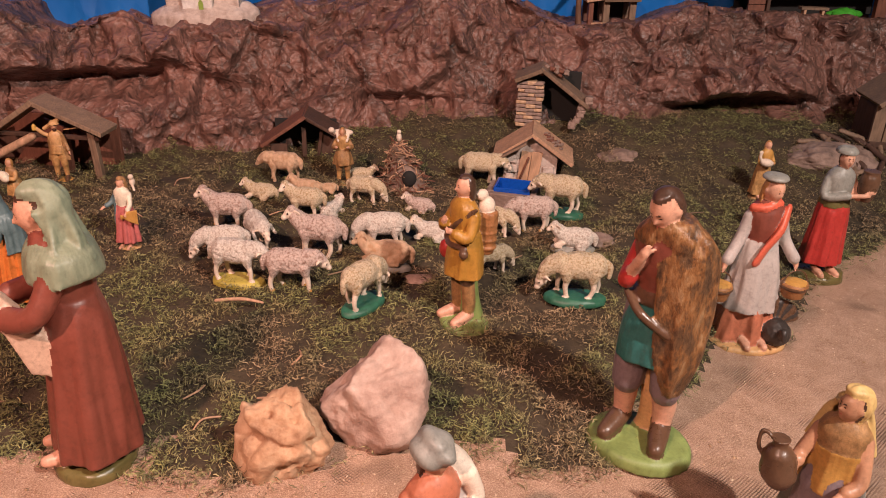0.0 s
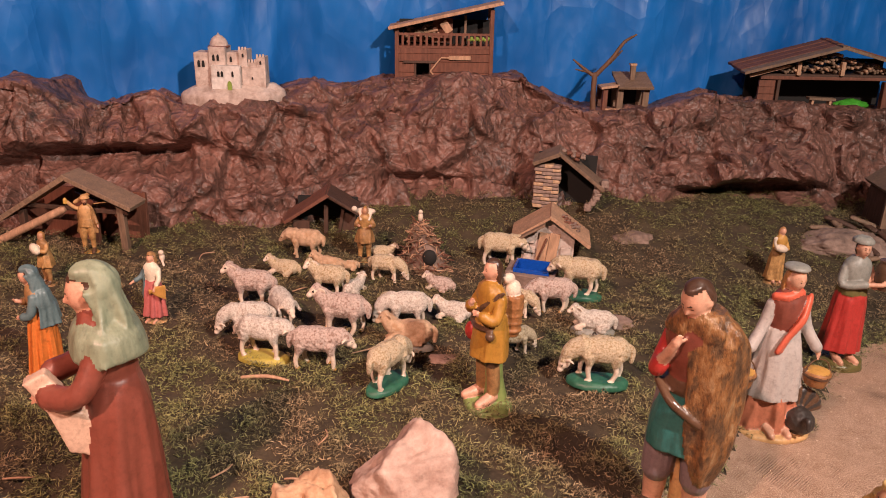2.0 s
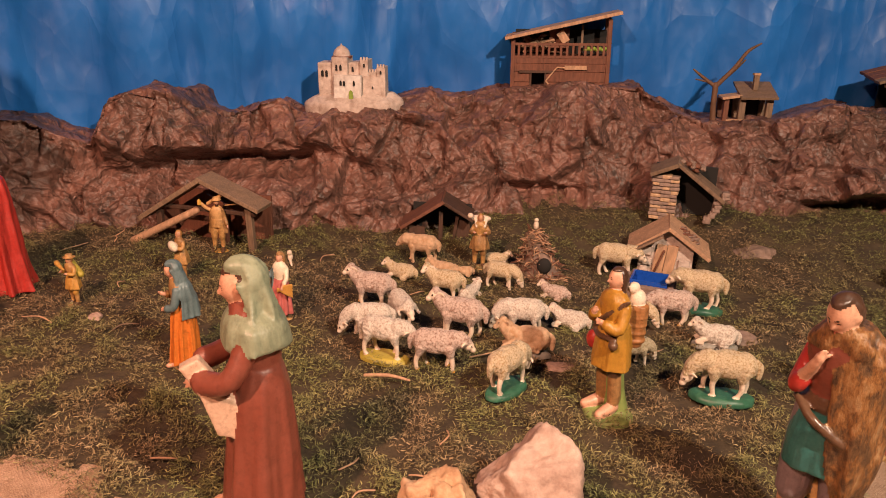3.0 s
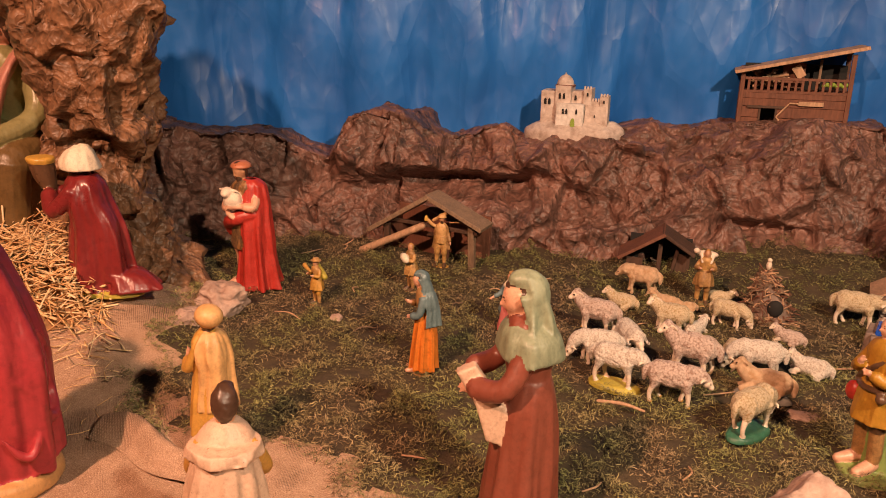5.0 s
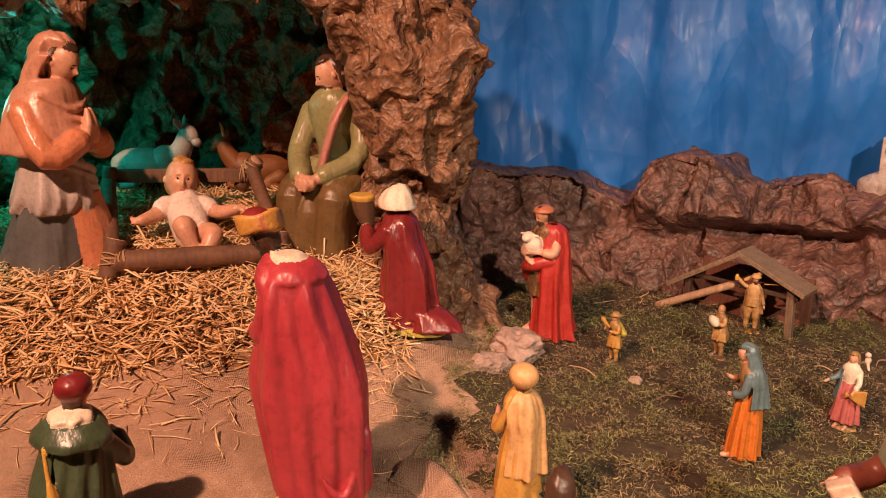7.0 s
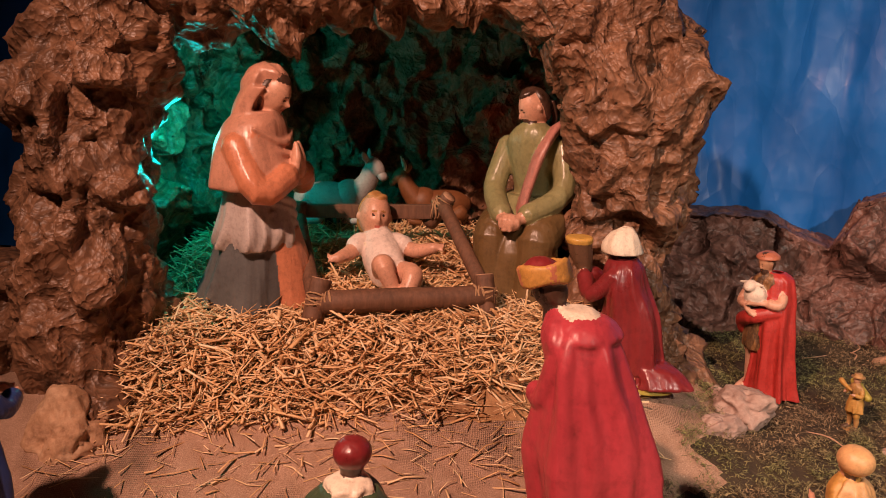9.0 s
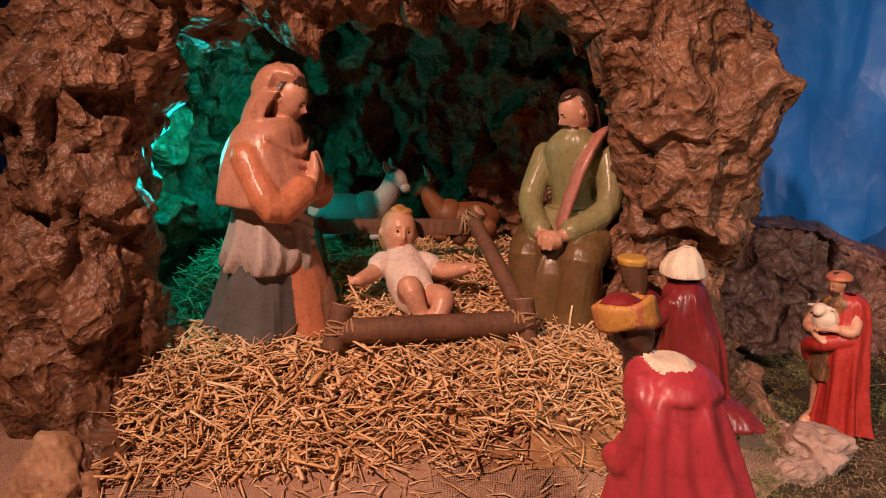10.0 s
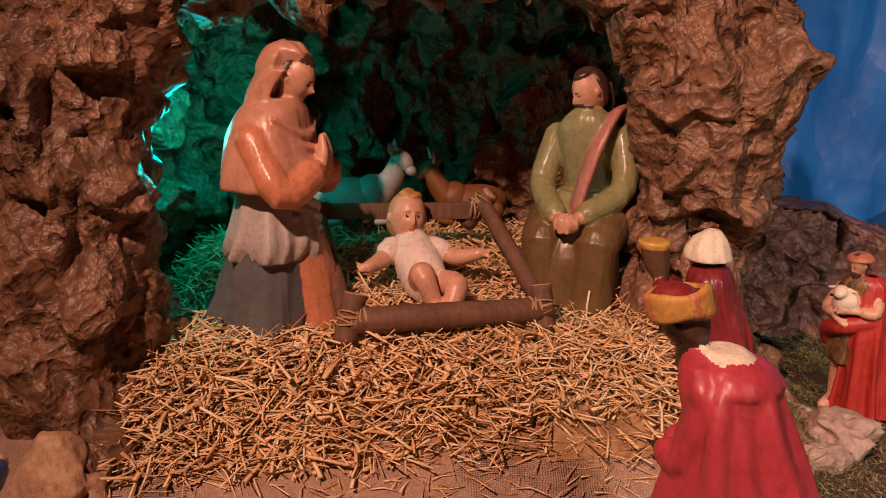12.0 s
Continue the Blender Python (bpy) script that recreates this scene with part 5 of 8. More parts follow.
def fig_bucket_woman():
    s = Shape()
    plinth(s, SANDBASE, 0.23, 0.17, 0.035, 0.02, -0.03, 0.06)
    feet(s, SKIN, -0.15, 0.04, 0.055)
    skirt(s, TERRACOTTA, 0.035, 0.17, 0.14, 0.40, 7, 0.10, 0.2)
    skirt(s, GREYWHITE, 0.22, 0.165, 0.135, 0.62, 6, 0.06, 1.0)
    torso(s, BROWNRED, 0.0)
    s.tube([(0.10, -0.03, 0.80), (0.045, -0.092, 0.70), (-0.02, -0.098, 0.60), (-0.06, -0.10, 0.52)], [0.03, 0.036, 0.032, 0.03], CORAL, 12, 0.5)
    s.tube([(0.05, -0.02, 0.825), (-0.04, -0.05, 0.81), (-0.09, -0.01, 0.80)], [0.022] * 3, CORAL, 10)
    for x in (-1, 1):
        arm(s, (x * 0.115, 0, 0.765), (x * 0.165, -0.01, 0.62), (x * 0.20, -0.05, 0.49), GREYWHITE, SKIN, 0.15, 0.044, (x * 0.1, -0.1, -1), 0.024, 1.3)
        bucket(s, (x * 0.215, -0.06, 0.375), 0.075)
    head(s, (0.0, -0.02, 0.90), 0.072, (12, 0, 15), SKIN, HAIR_BLOND, fine=True, curl=0.10, long=True)
    s.loft([(0, -0.01, 0.955, 0.068, 0.072), (0, -0.01, 0.972, 0.062, 0.066), (0, -0.01, 0.982, 0.04, 0.04)], GREY, 24, 5, 0.05)
    # turkey at the hem, on the same base
    s.ball((0.13, -0.13, 0.11), (0.075, 0.085, 0.075), DARKPAINT, (0, 0, 0), 24, 16, lambda d: 1 + 0.08 * noise.noise(d * 6))
    s.tube([(0.12, -0.20, 0.13), (0.11, -0.235, 0.17), (0.11, -0.25, 0.12)], [0.026, 0.02, 0.012], DARKPAINT, 10)
    for k in range(13):
        a = radians(-75 + k * 12.5)
        s.tube([(0.14, -0.08, 0.13), (0.14 + 0.13 * math.sin(a), -0.055, 0.13 + 0.125 * math.cos(a))], [0.016, 0.030], DARKPAINT if k % 2 else LEATHER, 8, 0.6)
    return s


fig_bucket_woman().done("figurine", place(0.450, 0.926, 8), 0.238, label="woman figurine carrying two buckets with turkey at feet", category="figurine", group=FIG)


def fig_jug_woman():
    s = Shape()
    plinth(s, OLIVE, 0.18, 0.15, 0.06, 0.0, -0.03, 0.07)
    feet(s, SKIN, -0.12, 0.05, 0.085)
    skirt(s, RED, 0.13, 0.15, 0.125, 0.62, 9, 0.05, 0.4)
    torso(s, GREY, 0.0)
    s.loft([(0, 0, 0.64, 0.093, 0.078), (0, 0, 0.60, 0.105, 0.088), (0, 0, 0.565, 0.108, 0.09)], OLIVE, 28, 5, 0.06)
    arm(s, (0.115, 0, 0.765), (0.15, -0.06, 0.64), (0.13, -0.15, 0.70), SKIN, SKIN, 0.6, 0.042, (0.8, -0.1, 0.05), 0.024)
    arm(s, (-0.115, 0, 0.765), (-0.15, -0.04, 0.64), (0.09, -0.16, 0.68), GREY, SKIN, 0.4, 0.042, (0.8, 0, 0.0), 0.024)
    s.loft([(0.15, -0.10, 0.62, 0.035, 0.035), (0.15, -0.10, 0.68, 0.058, 0.058), (0.15, -0.10, 0.78, 0.066, 0.066), (0.15, -0.10, 0.82, 0.052, 0.052), (0.15, -0.10, 0.84, 0.058, 0.058)], LEATHER, 22)
    head(s, (0, -0.02, 0.90), 0.070, (4, 0, -10), SKIN, HAIR, fine=True)
    s.loft([(0, 0, 0.94, 0.072, 0.076), (0, 0, 0.965, 0.066, 0.07), (0, 0, 0.985, 0.04, 0.04)], GREY, 24, 6, 0.06)
    return s


fig_jug_woman().done("figurine", place(0.638, 1.138, 10), 0.218, label="woman figurine in red skirt holding a clay jug", category="figurine", group=FIG)


def fig_goose_woman():
    s = Shape()
    plinth(s, UMBER, 0.16, 0.13, 0.05)
    feet(s, SKIN, -0.12, 0.045, 0.075)
    skirt(s, BARK, 0.09, 0.15, 0.13, 0.62, 7, 0.08)
    torso(s, OCHRE, 0.02)
    for x in (-1, 1):
        arm(s, (x * 0.11, 0, 0.765), (x * 0.15, -0.06, 0.63), (x * 0.06, -0.15, 0.64), OCHRE, SKIN, 0.3, 0.044, None, 0.024)
    s.ball((-0.06, -0.17, 0.66), (0.11, 0.07, 0.065), LAMBWHITE, (0, 12, 0))
    s.tube([(-0.14, -0.18, 0.68), (-0.19, -0.18, 0.76), (-0.18, -0.18, 0.84), (-0.215, -0.18, 0.83)], [0.032, 0.022, 0.024, 0.014], LAMBWHITE, 10)
    head(s, (0, -0.02, 0.90), 0.072, (6, 0, 10), SKIN, HAIR_BLOND, curl=0.08, long=True)
    return s


fig_goose_woman().done("figurine", place(0.650, 1.455, 8), 0.122, label="small woman figurine holding a white goose", category="figurine", group=FIG)


PALEYELLOW = paint("pale_yellow_veil_paint", (0.62, 0.42, 0.16), 0.45, 40, 0.15)


def fig_water_woman():
    s = Shape()
    plinth(s, SANDBASE, 0.17, 0.14, 0.04)
    feet(s, SKIN, -0.12, 0.045, 0.065)
    skirt(s, LILAC, 0.06, 0.16, 0.14, 0.62, 7, 0.08)
    torso(s, UMBER, 0.0)
    s.loft([(0, 0, 0.70, 0.11, 0.085), (0, 0, 0.62, 0.10, 0.082), (0, 0, 0.50, 0.118, 0.10)], OCHRE, 28, 6, 0.08)
    cloak(s, GREY, 0.28, 0.15, 0.14, (-10, 190), 6, 0.1, 0.5, 0.74)
    arm(s, (-0.11, 0, 0.765), (-0.17, -0.05, 0.64), (-0.14, -0.14, 0.60), SKIN_TAN, SKIN_TAN, 0.5, 0.042, None, 0.024)
    arm(s, (0.11, 0, 0.765), (0.14, -0.07, 0.60), (0.02, -0.17, 0.52), SKIN_TAN, SKIN, 0.5, 0.042, None, 0.024)
    s.loft([(-0.18, -0.14, 0.50, 0.04, 0.04), (-0.19, -0.14, 0.56, 0.075, 0.075), (-0.20, -0.14, 0.66, 0.06, 0.06), (-0.205, -0.14, 0.70, 0.03, 0.03), (-0.21, -0.14, 0.73, 0.04, 0.04)], LEATHER, 20)
    s.tube([(-0.225, -0.14, 0.71), (-0.28, -0.14, 0.74), (-0.285, -0.14, 0.66), (-0.255, -0.14, 0.62)], [0.010] * 4, LEATHER, 8)
    s.loft([(0.03, -0.19, 0.44, 0.04, 0.04), (0.03, -0.19, 0.50, 0.055, 0.055), (0.03, -0.19, 0.52, 0.05, 0.05)], TERRACOTTA, 18)
    head(s, (0, -0.02, 0.90), 0.070, (-6, 0, -45), SKIN_TAN, HAIR, fine=True)
    veil(s, (0, -0.01, 0.905), 0.073, PALEYELLOW, (-4, 0, -45), 4.0, 2.0, 0.9, 70, 6, 0.4, 0.10)
    return s


fig_water_woman().done("figurine", place(0.384, 0.535, -30), 0.20, label="woman figurine in yellow veil carrying a water jar", category="figurine", group=FIG)


def fig_hat_man():
    s = Shape()
    plinth(s, OLIVE, 0.15, 0.13, 0.05)
    legs(s, UMBER, SKIN, LEATHER, 0.05, 0.3, 0.07)
    s.loft([(0, 0, 0.62, 0.095, 0.08), (0, 0, 0.5, 0.12, 0.10), (0, 0, 0.42, 0.13, 0.11)], TERRACOTTA, 32, 6, 0.08)
    torso(s, TERRACOTTA, 0.02)
    for x in (-1, 1):
        arm(s, (x * 0.115, 0, 0.765), (x * 0.16, -0.04, 0.65), (x * 0.08, -0.12, 0.72), GREYWHITE if x > 0 else TERRACOTTA, SKIN, 0.3, 0.046, None, 0.026)
    s.ball((0.11, 0.02, 0.80), (0.05, 0.10, 0.055), LAMBWHITE, (15, 0, 10))
    s.tube([(0.12, -0.04, 0.80), (0.15, -0.06, 0.70), (0.13, -0.08, 0.62)], [0.035, 0.03, 0.02], LAMBWHITE)
    head(s, (0, -0.02, 0.90), 0.066, (10, 0, 10), SKIN_TAN, HAIR, long=True)
    s.ball((0, -0.012, 0.935), (0.075, 0.08, 0.062), GREY, (12, 0, 0), 26, 18, lambda d: 1 + 0.10 * math.sin(5 * d.x + 3 * d.z) - 0.16 * bell((d.x, d.z), (0.1, 0.6), (0.5, 0.12)))
    return s


fig_hat_man().done("figurine", place(0.054, 0.440, 35), 0.208, label="shepherd figurine in grey-green cap and orange jacket", category="figurine", group=FIG)


def fig_orange_woman():
    s = Shape()
    plinth(s, UMBER, 0.12, 0.11, 0.03)
    feet(s, SKIN, -0.12, 0.045, 0.055)
    skirt(s, ORANGE, 0.07, 0.145, 0.125, 0.62, 9, 0.11, 0.4)
    torso(s, UMBER, 0.03)
    arm(s, (0.11, -0.02, 0.765), (0.15, -0.05, 0.62), (0.08, -0.13, 0.58), BLUEGREY, SKIN, 0.3, 0.05, (-0.5, -0.4, 0), 0.026)
    arm(s, (-0.11, -0.02, 0.765), (-0.15, -0.07, 0.64), (-0.02, -0.15, 0.68), UMBER, SKIN, 0.3, 0.045, (0.2, -0.5, 0.4), 0.026)
    head(s, (0, -0.07, 0.895), 0.068, (22, 0, 0), SKIN, HAIR)
    veil(s, (0, -0.055, 0.905), 0.072, BLUEGREY, (18, 0, 0), 3.4, 1.8, 0.5, 66, 6, 0.4, 0.10)
    cloak(s, BLUEGREY, 0.50, 0.15, 0.13, (0, 200), 6, 0.08, 0.5, 0.80)
    return s


fig_orange_woman().done("figurine", place(-0.528, 0.930, -70), 0.170, label="woman figurine in orange skirt and blue-grey shawl", category="figurine", group=FIG)


def fig_harvest_woman():
    s = Shape()
    plinth(s, SANDBASE, 0.15, 0.13, 0.04)
    feet(s, SKIN, -0.12, 0.045, 0.06)
    skirt(s, PINK, 0.11, 0.16, 0.13, 0.60, 8, 0.10)
    torso(s, WHITECLOTH, 0.02)
    cloak(s, BLUEGREY, 0.36, 0.16, 0.14, (90, 235), 6, 0.1, 0.5, 0.80)
    arm(s, (0.11, 0, 0.765), (0.16, -0.07, 0.64), (0.10, -0.14, 0.54), WHITECLOTH, SKIN, 0.4, 0.045, None, 0.026)
    arm(s, (-0.11, 0, 0.765), (-0.17, -0.06, 0.64), (-0.21, -0.13, 0.58), BLUEGREY, SKIN, 0.4, 0.045, None, 0.026)
    for k in range(9):
        s.tube([(0.02, -0.13, 0.50 - k * 0.006), (0.12, -0.14, 0.45 + k * 0.012), (0.24, -0.12, 0.40 + k * 0.024)], [0.016, 0.016, 0.008], OCHRE, 6)
    s.ball((0.13, 0.04, 0.90), (0.035, 0.04, 0.05), LAMBWHITE)
    s.ball((0.13, 0.02, 0.97), 0.034, LAMBWHITE)
    s.tube([(0.13, 0.03, 0.88), (0.17, 0.0, 0.80)], [0.02, 0.014], LAMBWHITE)
    head(s, (0, -0.02, 0.89), 0.066, (10, 0, -5), SKIN, HAIR)
    veil(s, (0, -0.01, 0.895), 0.068, UMBER, (8, 0, -5), 1.8, 1.2, 0.3, 66, 5)
    return s


fig_harvest_woman().done("figurine", place(-0.453, 1.117, -8), 0.124, label="small woman figurine with wheat sheaf and white lamb", category="figurine", group=FIG)


def fig_lantern_man():
    s = Shape()
    plinth(s, OCHRE, 0.16, 0.13, 0.05)
    legs(s, BARK, BARK, LEATHER, 0.06, 0.28, 0.06)
    s.loft([(0, 0, 0.60, 0.09, 0.075), (0, 0, 0.52, 0.108, 0.09), (0, 0, 0.47, 0.115, 0.095)], BARK, 26, 5, 0.06)
    torso(s, SANDBASE, 0.0)
    cloak(s, UMBER, 0.36, 0.15, 0.12, (-35, 215), 6, 0.1, 0.4, 0.81)
    arm(s, (-0.115, 0, 0.765), (-0.22, -0.03, 0.80), (-0.26, -0.06, 0.90), SANDBASE, SKIN, 0.2, 0.044, (0, 0, 1), 0.026)
    arm(s, (0.115, 0, 0.765), (0.16, 0.0, 0.63), (0.17, -0.04, 0.50), UMBER, SKIN, 0.2, 0.044, None, 0.026)
    s.loft([(-0.27, -0.07, 0.86, 0.035, 0.035), (-0.27, -0.07, 0.93, 0.03, 0.03), (-0.27, -0.07, 0.96, 0.012, 0.012)], GOLD, 12)
    s.tube([(-0.16, 0.02, 0.86), (0.05, 0.05, 0.99)], [0.03, 0.035], SANDBASE)
    s.tube([(0.12, 0.05, 0.83), (0.34, 0.05, 0.86)], [0.012, 0.014], BARK)
    head(s, (0, -0.02, 0.90), 0.066, (0, 0, 20), SKIN_TAN, HAIR, beard=HAIR)
    s.loft([(0, -0.01, 0.935, 0.095, 0.10), (0, -0.01, 0.95, 0.07, 0.072), (0, 0, 0.985, 0.055, 0.055), (0, 0, 1.0, 0.02, 0.02)], SANDBASE, 22)
    return s


fig_lantern_man().done("figurine", place(-0.700, 1.405, 10), 0.122, label="small antique-gold man figurine raising a lantern", category="figurine", group=FIG)


def fig_small(mat, mat2, extra):
    s = Shape()
    plinth(s, mat2, 0.16, 0.14, 0.05)
    legs(s, mat, mat2, LEATHER, 0.06, 0.28, 0.06)
    s.loft([(0, 0, 0.62, 0.10, 0.085), (0, 0, 0.48, 0.14, 0.12), (0, 0, 0.36, 0.155, 0.13)], mat, 26, 6, 0.12)
    torso(s, mat2, 0.03, 1.1)
    for x in (-1, 1):
        arm(s, (x * 0.12, 0, 0.765), (x * 0.19, -0.05, 0.66), (x * 0.09, -0.15, 0.68), mat, SKIN, 0.3, 0.05, None, 0.03)
    head(s, (0, -0.03, 0.89), 0.075, (10, 0, 0), SKIN_TAN, HAIR_BLOND, curl=0.1)
    if extra == "bag":
        s.ball((0.02, -0.16, 0.70), (0.13, 0.07, 0.08), WHITECLOTH, (0, 20, 0))
    if extra == "lamb":
        s.ball((0.0, 0.06, 0.86), (0.17, 0.07, 0.06), LAMBWHITE, (0, 0, 0), 22, 14, lambda d: 1 + 0.08 * noise.noise(d * 5))
        s.ball((-0.17, -0.02, 0.92), (0.05, 0.05, 0.045), LAMBWHITE)
        for x in (-0.08, 0.09):
            s.tube([(x, 0.02, 0.85), (x * 0.8, -0.09, 0.76)], [0.03, 0.016], LAMBWHITE)
    if extra == "horn":
        s.tube([(-0.2, -0.14, 0.82), (-0.10, -0.15, 0.78), (0.02, -0.15, 0.74)], [0.05, 0.035, 0.02], OCHRE)
        s.loft([(0, -0.02, 0.94, 0.11, 0.11), (0, -0.02, 0.955, 0.07, 0.07), (0, -0.02, 0.995, 0.06, 0.06)], BARK, 18)
        s.tube([(-0.15, 0.08, 0.8), (0.15, 0.08, 0.62)], [0.07, 0.06], YELLOWBASE)
    return s


fig_small(BARK, UMBER, "bag").done("figurine", place(-0.690, 1.232, -35), 0.105, label="small gold-brown figurine clutching a white bundle", category="figurine", group=FIG)
fig_small(OCHRE, BARK, "horn").done("figurine", place(-0.818, 1.094, -25), 0.097, label="small yellow-ochre piper figurine standing on moss", category="figurine", group=FIG)
fig_small(UMBER, BARK, "lamb").done("figurine", place(-0.162, 1.443, 5), 0.122, label="small brown shepherd figurine with lamb over shoulders", category="figurine", group=FIG)


def fig_lamb_bearer():
    s = Shape()
    plinth(s, RED, 0.15, 0.13, 0.03)
    legs(s, SKIN, SKIN, SKIN, 0.055, 0.30, 0.045)
    s.loft([(0, 0, 0.62, 0.10, 0.08), (0, 0, 0.50, 0.12, 0.10), (-0.01, -0.005, 0.36, 0.125, 0.105), (-0.01, -0.005, 0.32, 0.12, 0.10)], FUR, 30, 6, 0.07)
    torso(s, FUR, 0.03, 1.1)
    s.loft([(0.03, 0.0, 0.845, 0.06, 0.055), (0.045, 0.005, 0.80, 0.10, 0.085), (0.06, 0.01, 0.66, 0.11, 0.11), (0.06, 0.01, 0.45, 0.125, 0.13), (0.07, 0.02, 0.25, 0.13, 0.14), (0.08, 0.03, 0.02, 0.165, 0.16)], RED, 56, 7, 0.16, 0.3, (-142, 178), 0.02, 5)
    s.tube([(0.10, -0.05, 0.60), (-0.02, -0.12, 0.56), (-0.13, -0.05, 0.50), (-0.15, 0.0, 0.40)], [0.05, 0.05, 0.045, 0.02], RED, 14)
    arm(s, (-0.125, -0.01, 0.775), (-0.19, -0.06, 0.64), (-0.05, -0.16, 0.60), SKIN, SKIN, 0.6, 0.044, (0.8, -0.1, -0.3), 0.028)
    arm(s, (0.12, -0.01, 0.775), (0.16, -0.09, 0.66), (-0.02, -0.17, 0.66), SKIN, SKIN, 0.6, 0.044, (-0.9, -0.1, 0), 0.028)
    s.ball((-0.03, -0.13, 0.70), (0.07, 0.06, 0.075), LAMBWHITE, (0, 0, 0), 20, 14, lambda d: 1 + 0.06 * noise.noise(d * 5))
    s.ball((-0.05, -0.17, 0.765), (0.04, 0.05, 0.036), LAMBWHITE, (20, 0, 0))
    for x in (-1, 1):
        s.tube([(-0.05 + x * 0.03, -0.15, 0.78), (-0.05 + x * 0.075, -0.15, 0.775)], [0.014, 0.008], LAMBWHITE, 8)
    head(s, (-0.015, -0.055, 0.905), 0.066, (24, 0, -20), SKIN_TAN, HAIR, fine=True, beard=HAIR, curl=0.08)
    s.loft([(-0.015, -0.04, 0.93, 0.075, 0.078), (-0.015, -0.035, 0.955, 0.068, 0.07), (-0.015, -0.03, 0.975, 0.035, 0.035)], TERRACOTTA, 22, 5, 0.06)
    return s


fig_lamb_bearer().done("figurine", place(-0.978, 1.108, 0, 0.002), 0.257, label="bearded shepherd figurine in red cloak holding a lamb", category="figurine", group=FIG)


def fig_boy():
    s = Shape()
    plinth(s, OCHRE, 0.13, 0.12, 0.03)
    legs(s, SANDBASE, SANDBASE, SKIN, 0.05, 0.3, 0.05)
    s.loft([(0, 0, 0.66, 0.095, 0.08), (0, 0, 0.5, 0.115, 0.095), (0, 0, 0.28, 0.135, 0.11), (0, 0, 0.22, 0.135, 0.11)], OCHRE, 34, 7, 0.10)
    torso(s, OCHRE, 0.02)
    cloak(s, SANDBASE, 0.38, 0.14, 0.125, (10, 200), 6, 0.13, 0.4, 0.82)
    arm(s, (-0.11, 0, 0.765), (-0.17, -0.05, 0.63), (-0.10, -0.12, 0.73), OCHRE, SKIN, 0.5, 0.042, (0, -0.2, 1), 0.026)
    arm(s, (0.11, 0, 0.765), (0.15, -0.06, 0.62), (0.04, -0.15, 0.66), OCHRE, SKIN, 0.4, 0.042, None, 0.026)
    s.loft([(-0.12, -0.04, 0.66, 0.03, 0.03), (-0.13, -0.04, 0.52, 0.04, 0.045), (-0.13, -0.04, 0.47, 0.045, 0.05)], OCHRE, 16, 4, 0.1)
    s.ball((-0.10, -0.05, 0.38), (0.03, 0.03, 0.07), PINK)
    head(s, (0, -0.02, 0.895), 0.070, (6, 0, -15), SKIN_TAN, HAIR)
    s.ball((0, 0.005, 0.925), (0.078, 0.082, 0.066), SANDBASE, (-8, 0, 0), 24, 16)
    return s


fig_boy().done("figurine", place(-0.657, 0.597, -105), 0.205, label="boy figurine in yellow-ochre tunic and pale skullcap", category="figurine", group=FIG)


def fig_brocade_man():
    s = Shape()
    plinth(s, OCHRE, 0.16, 0.14, 0.04)
    feet(s, SKIN, -0.12, 0.05, 0.06)
    skirt(s, WHITECLOTH, 0.06, 0.16, 0.14, 0.66, 7, 0.08)
    torso(s, CREAM, 0.06, 1.0)
    cloak(s, CREAM, 0.10, 0.19, 0.17, (-25, 205), 8, 0.10, 0.4, 0.76)
    s.loft([(0, -0.02, 0.775, 0.125, 0.105), (0, -0.015, 0.755, 0.128, 0.11), (0, -0.01, 0.735, 0.13, 0.112)], CREAM, 28, 6, 0.08)
    for x in (-1, 1):
        arm(s, (x * 0.12, -0.02, 0.76), (x * 0.16, -0.09, 0.63), (x * 0.03, -0.19, 0.64), OCHRE, SKIN, 0.3, 0.048, None, 0.026)
    head(s, (0, -0.07, 0.90), 0.070, (20, 0, 0), SKIN_TAN, HAIR, curl=0.07)
    return s


fig_brocade_man().done("figurine", place(-0.475, 0.390, -150), 0.24, label="dark-haired figurine in ivory and gold patterned cloak", category="figurine", group=FIG)


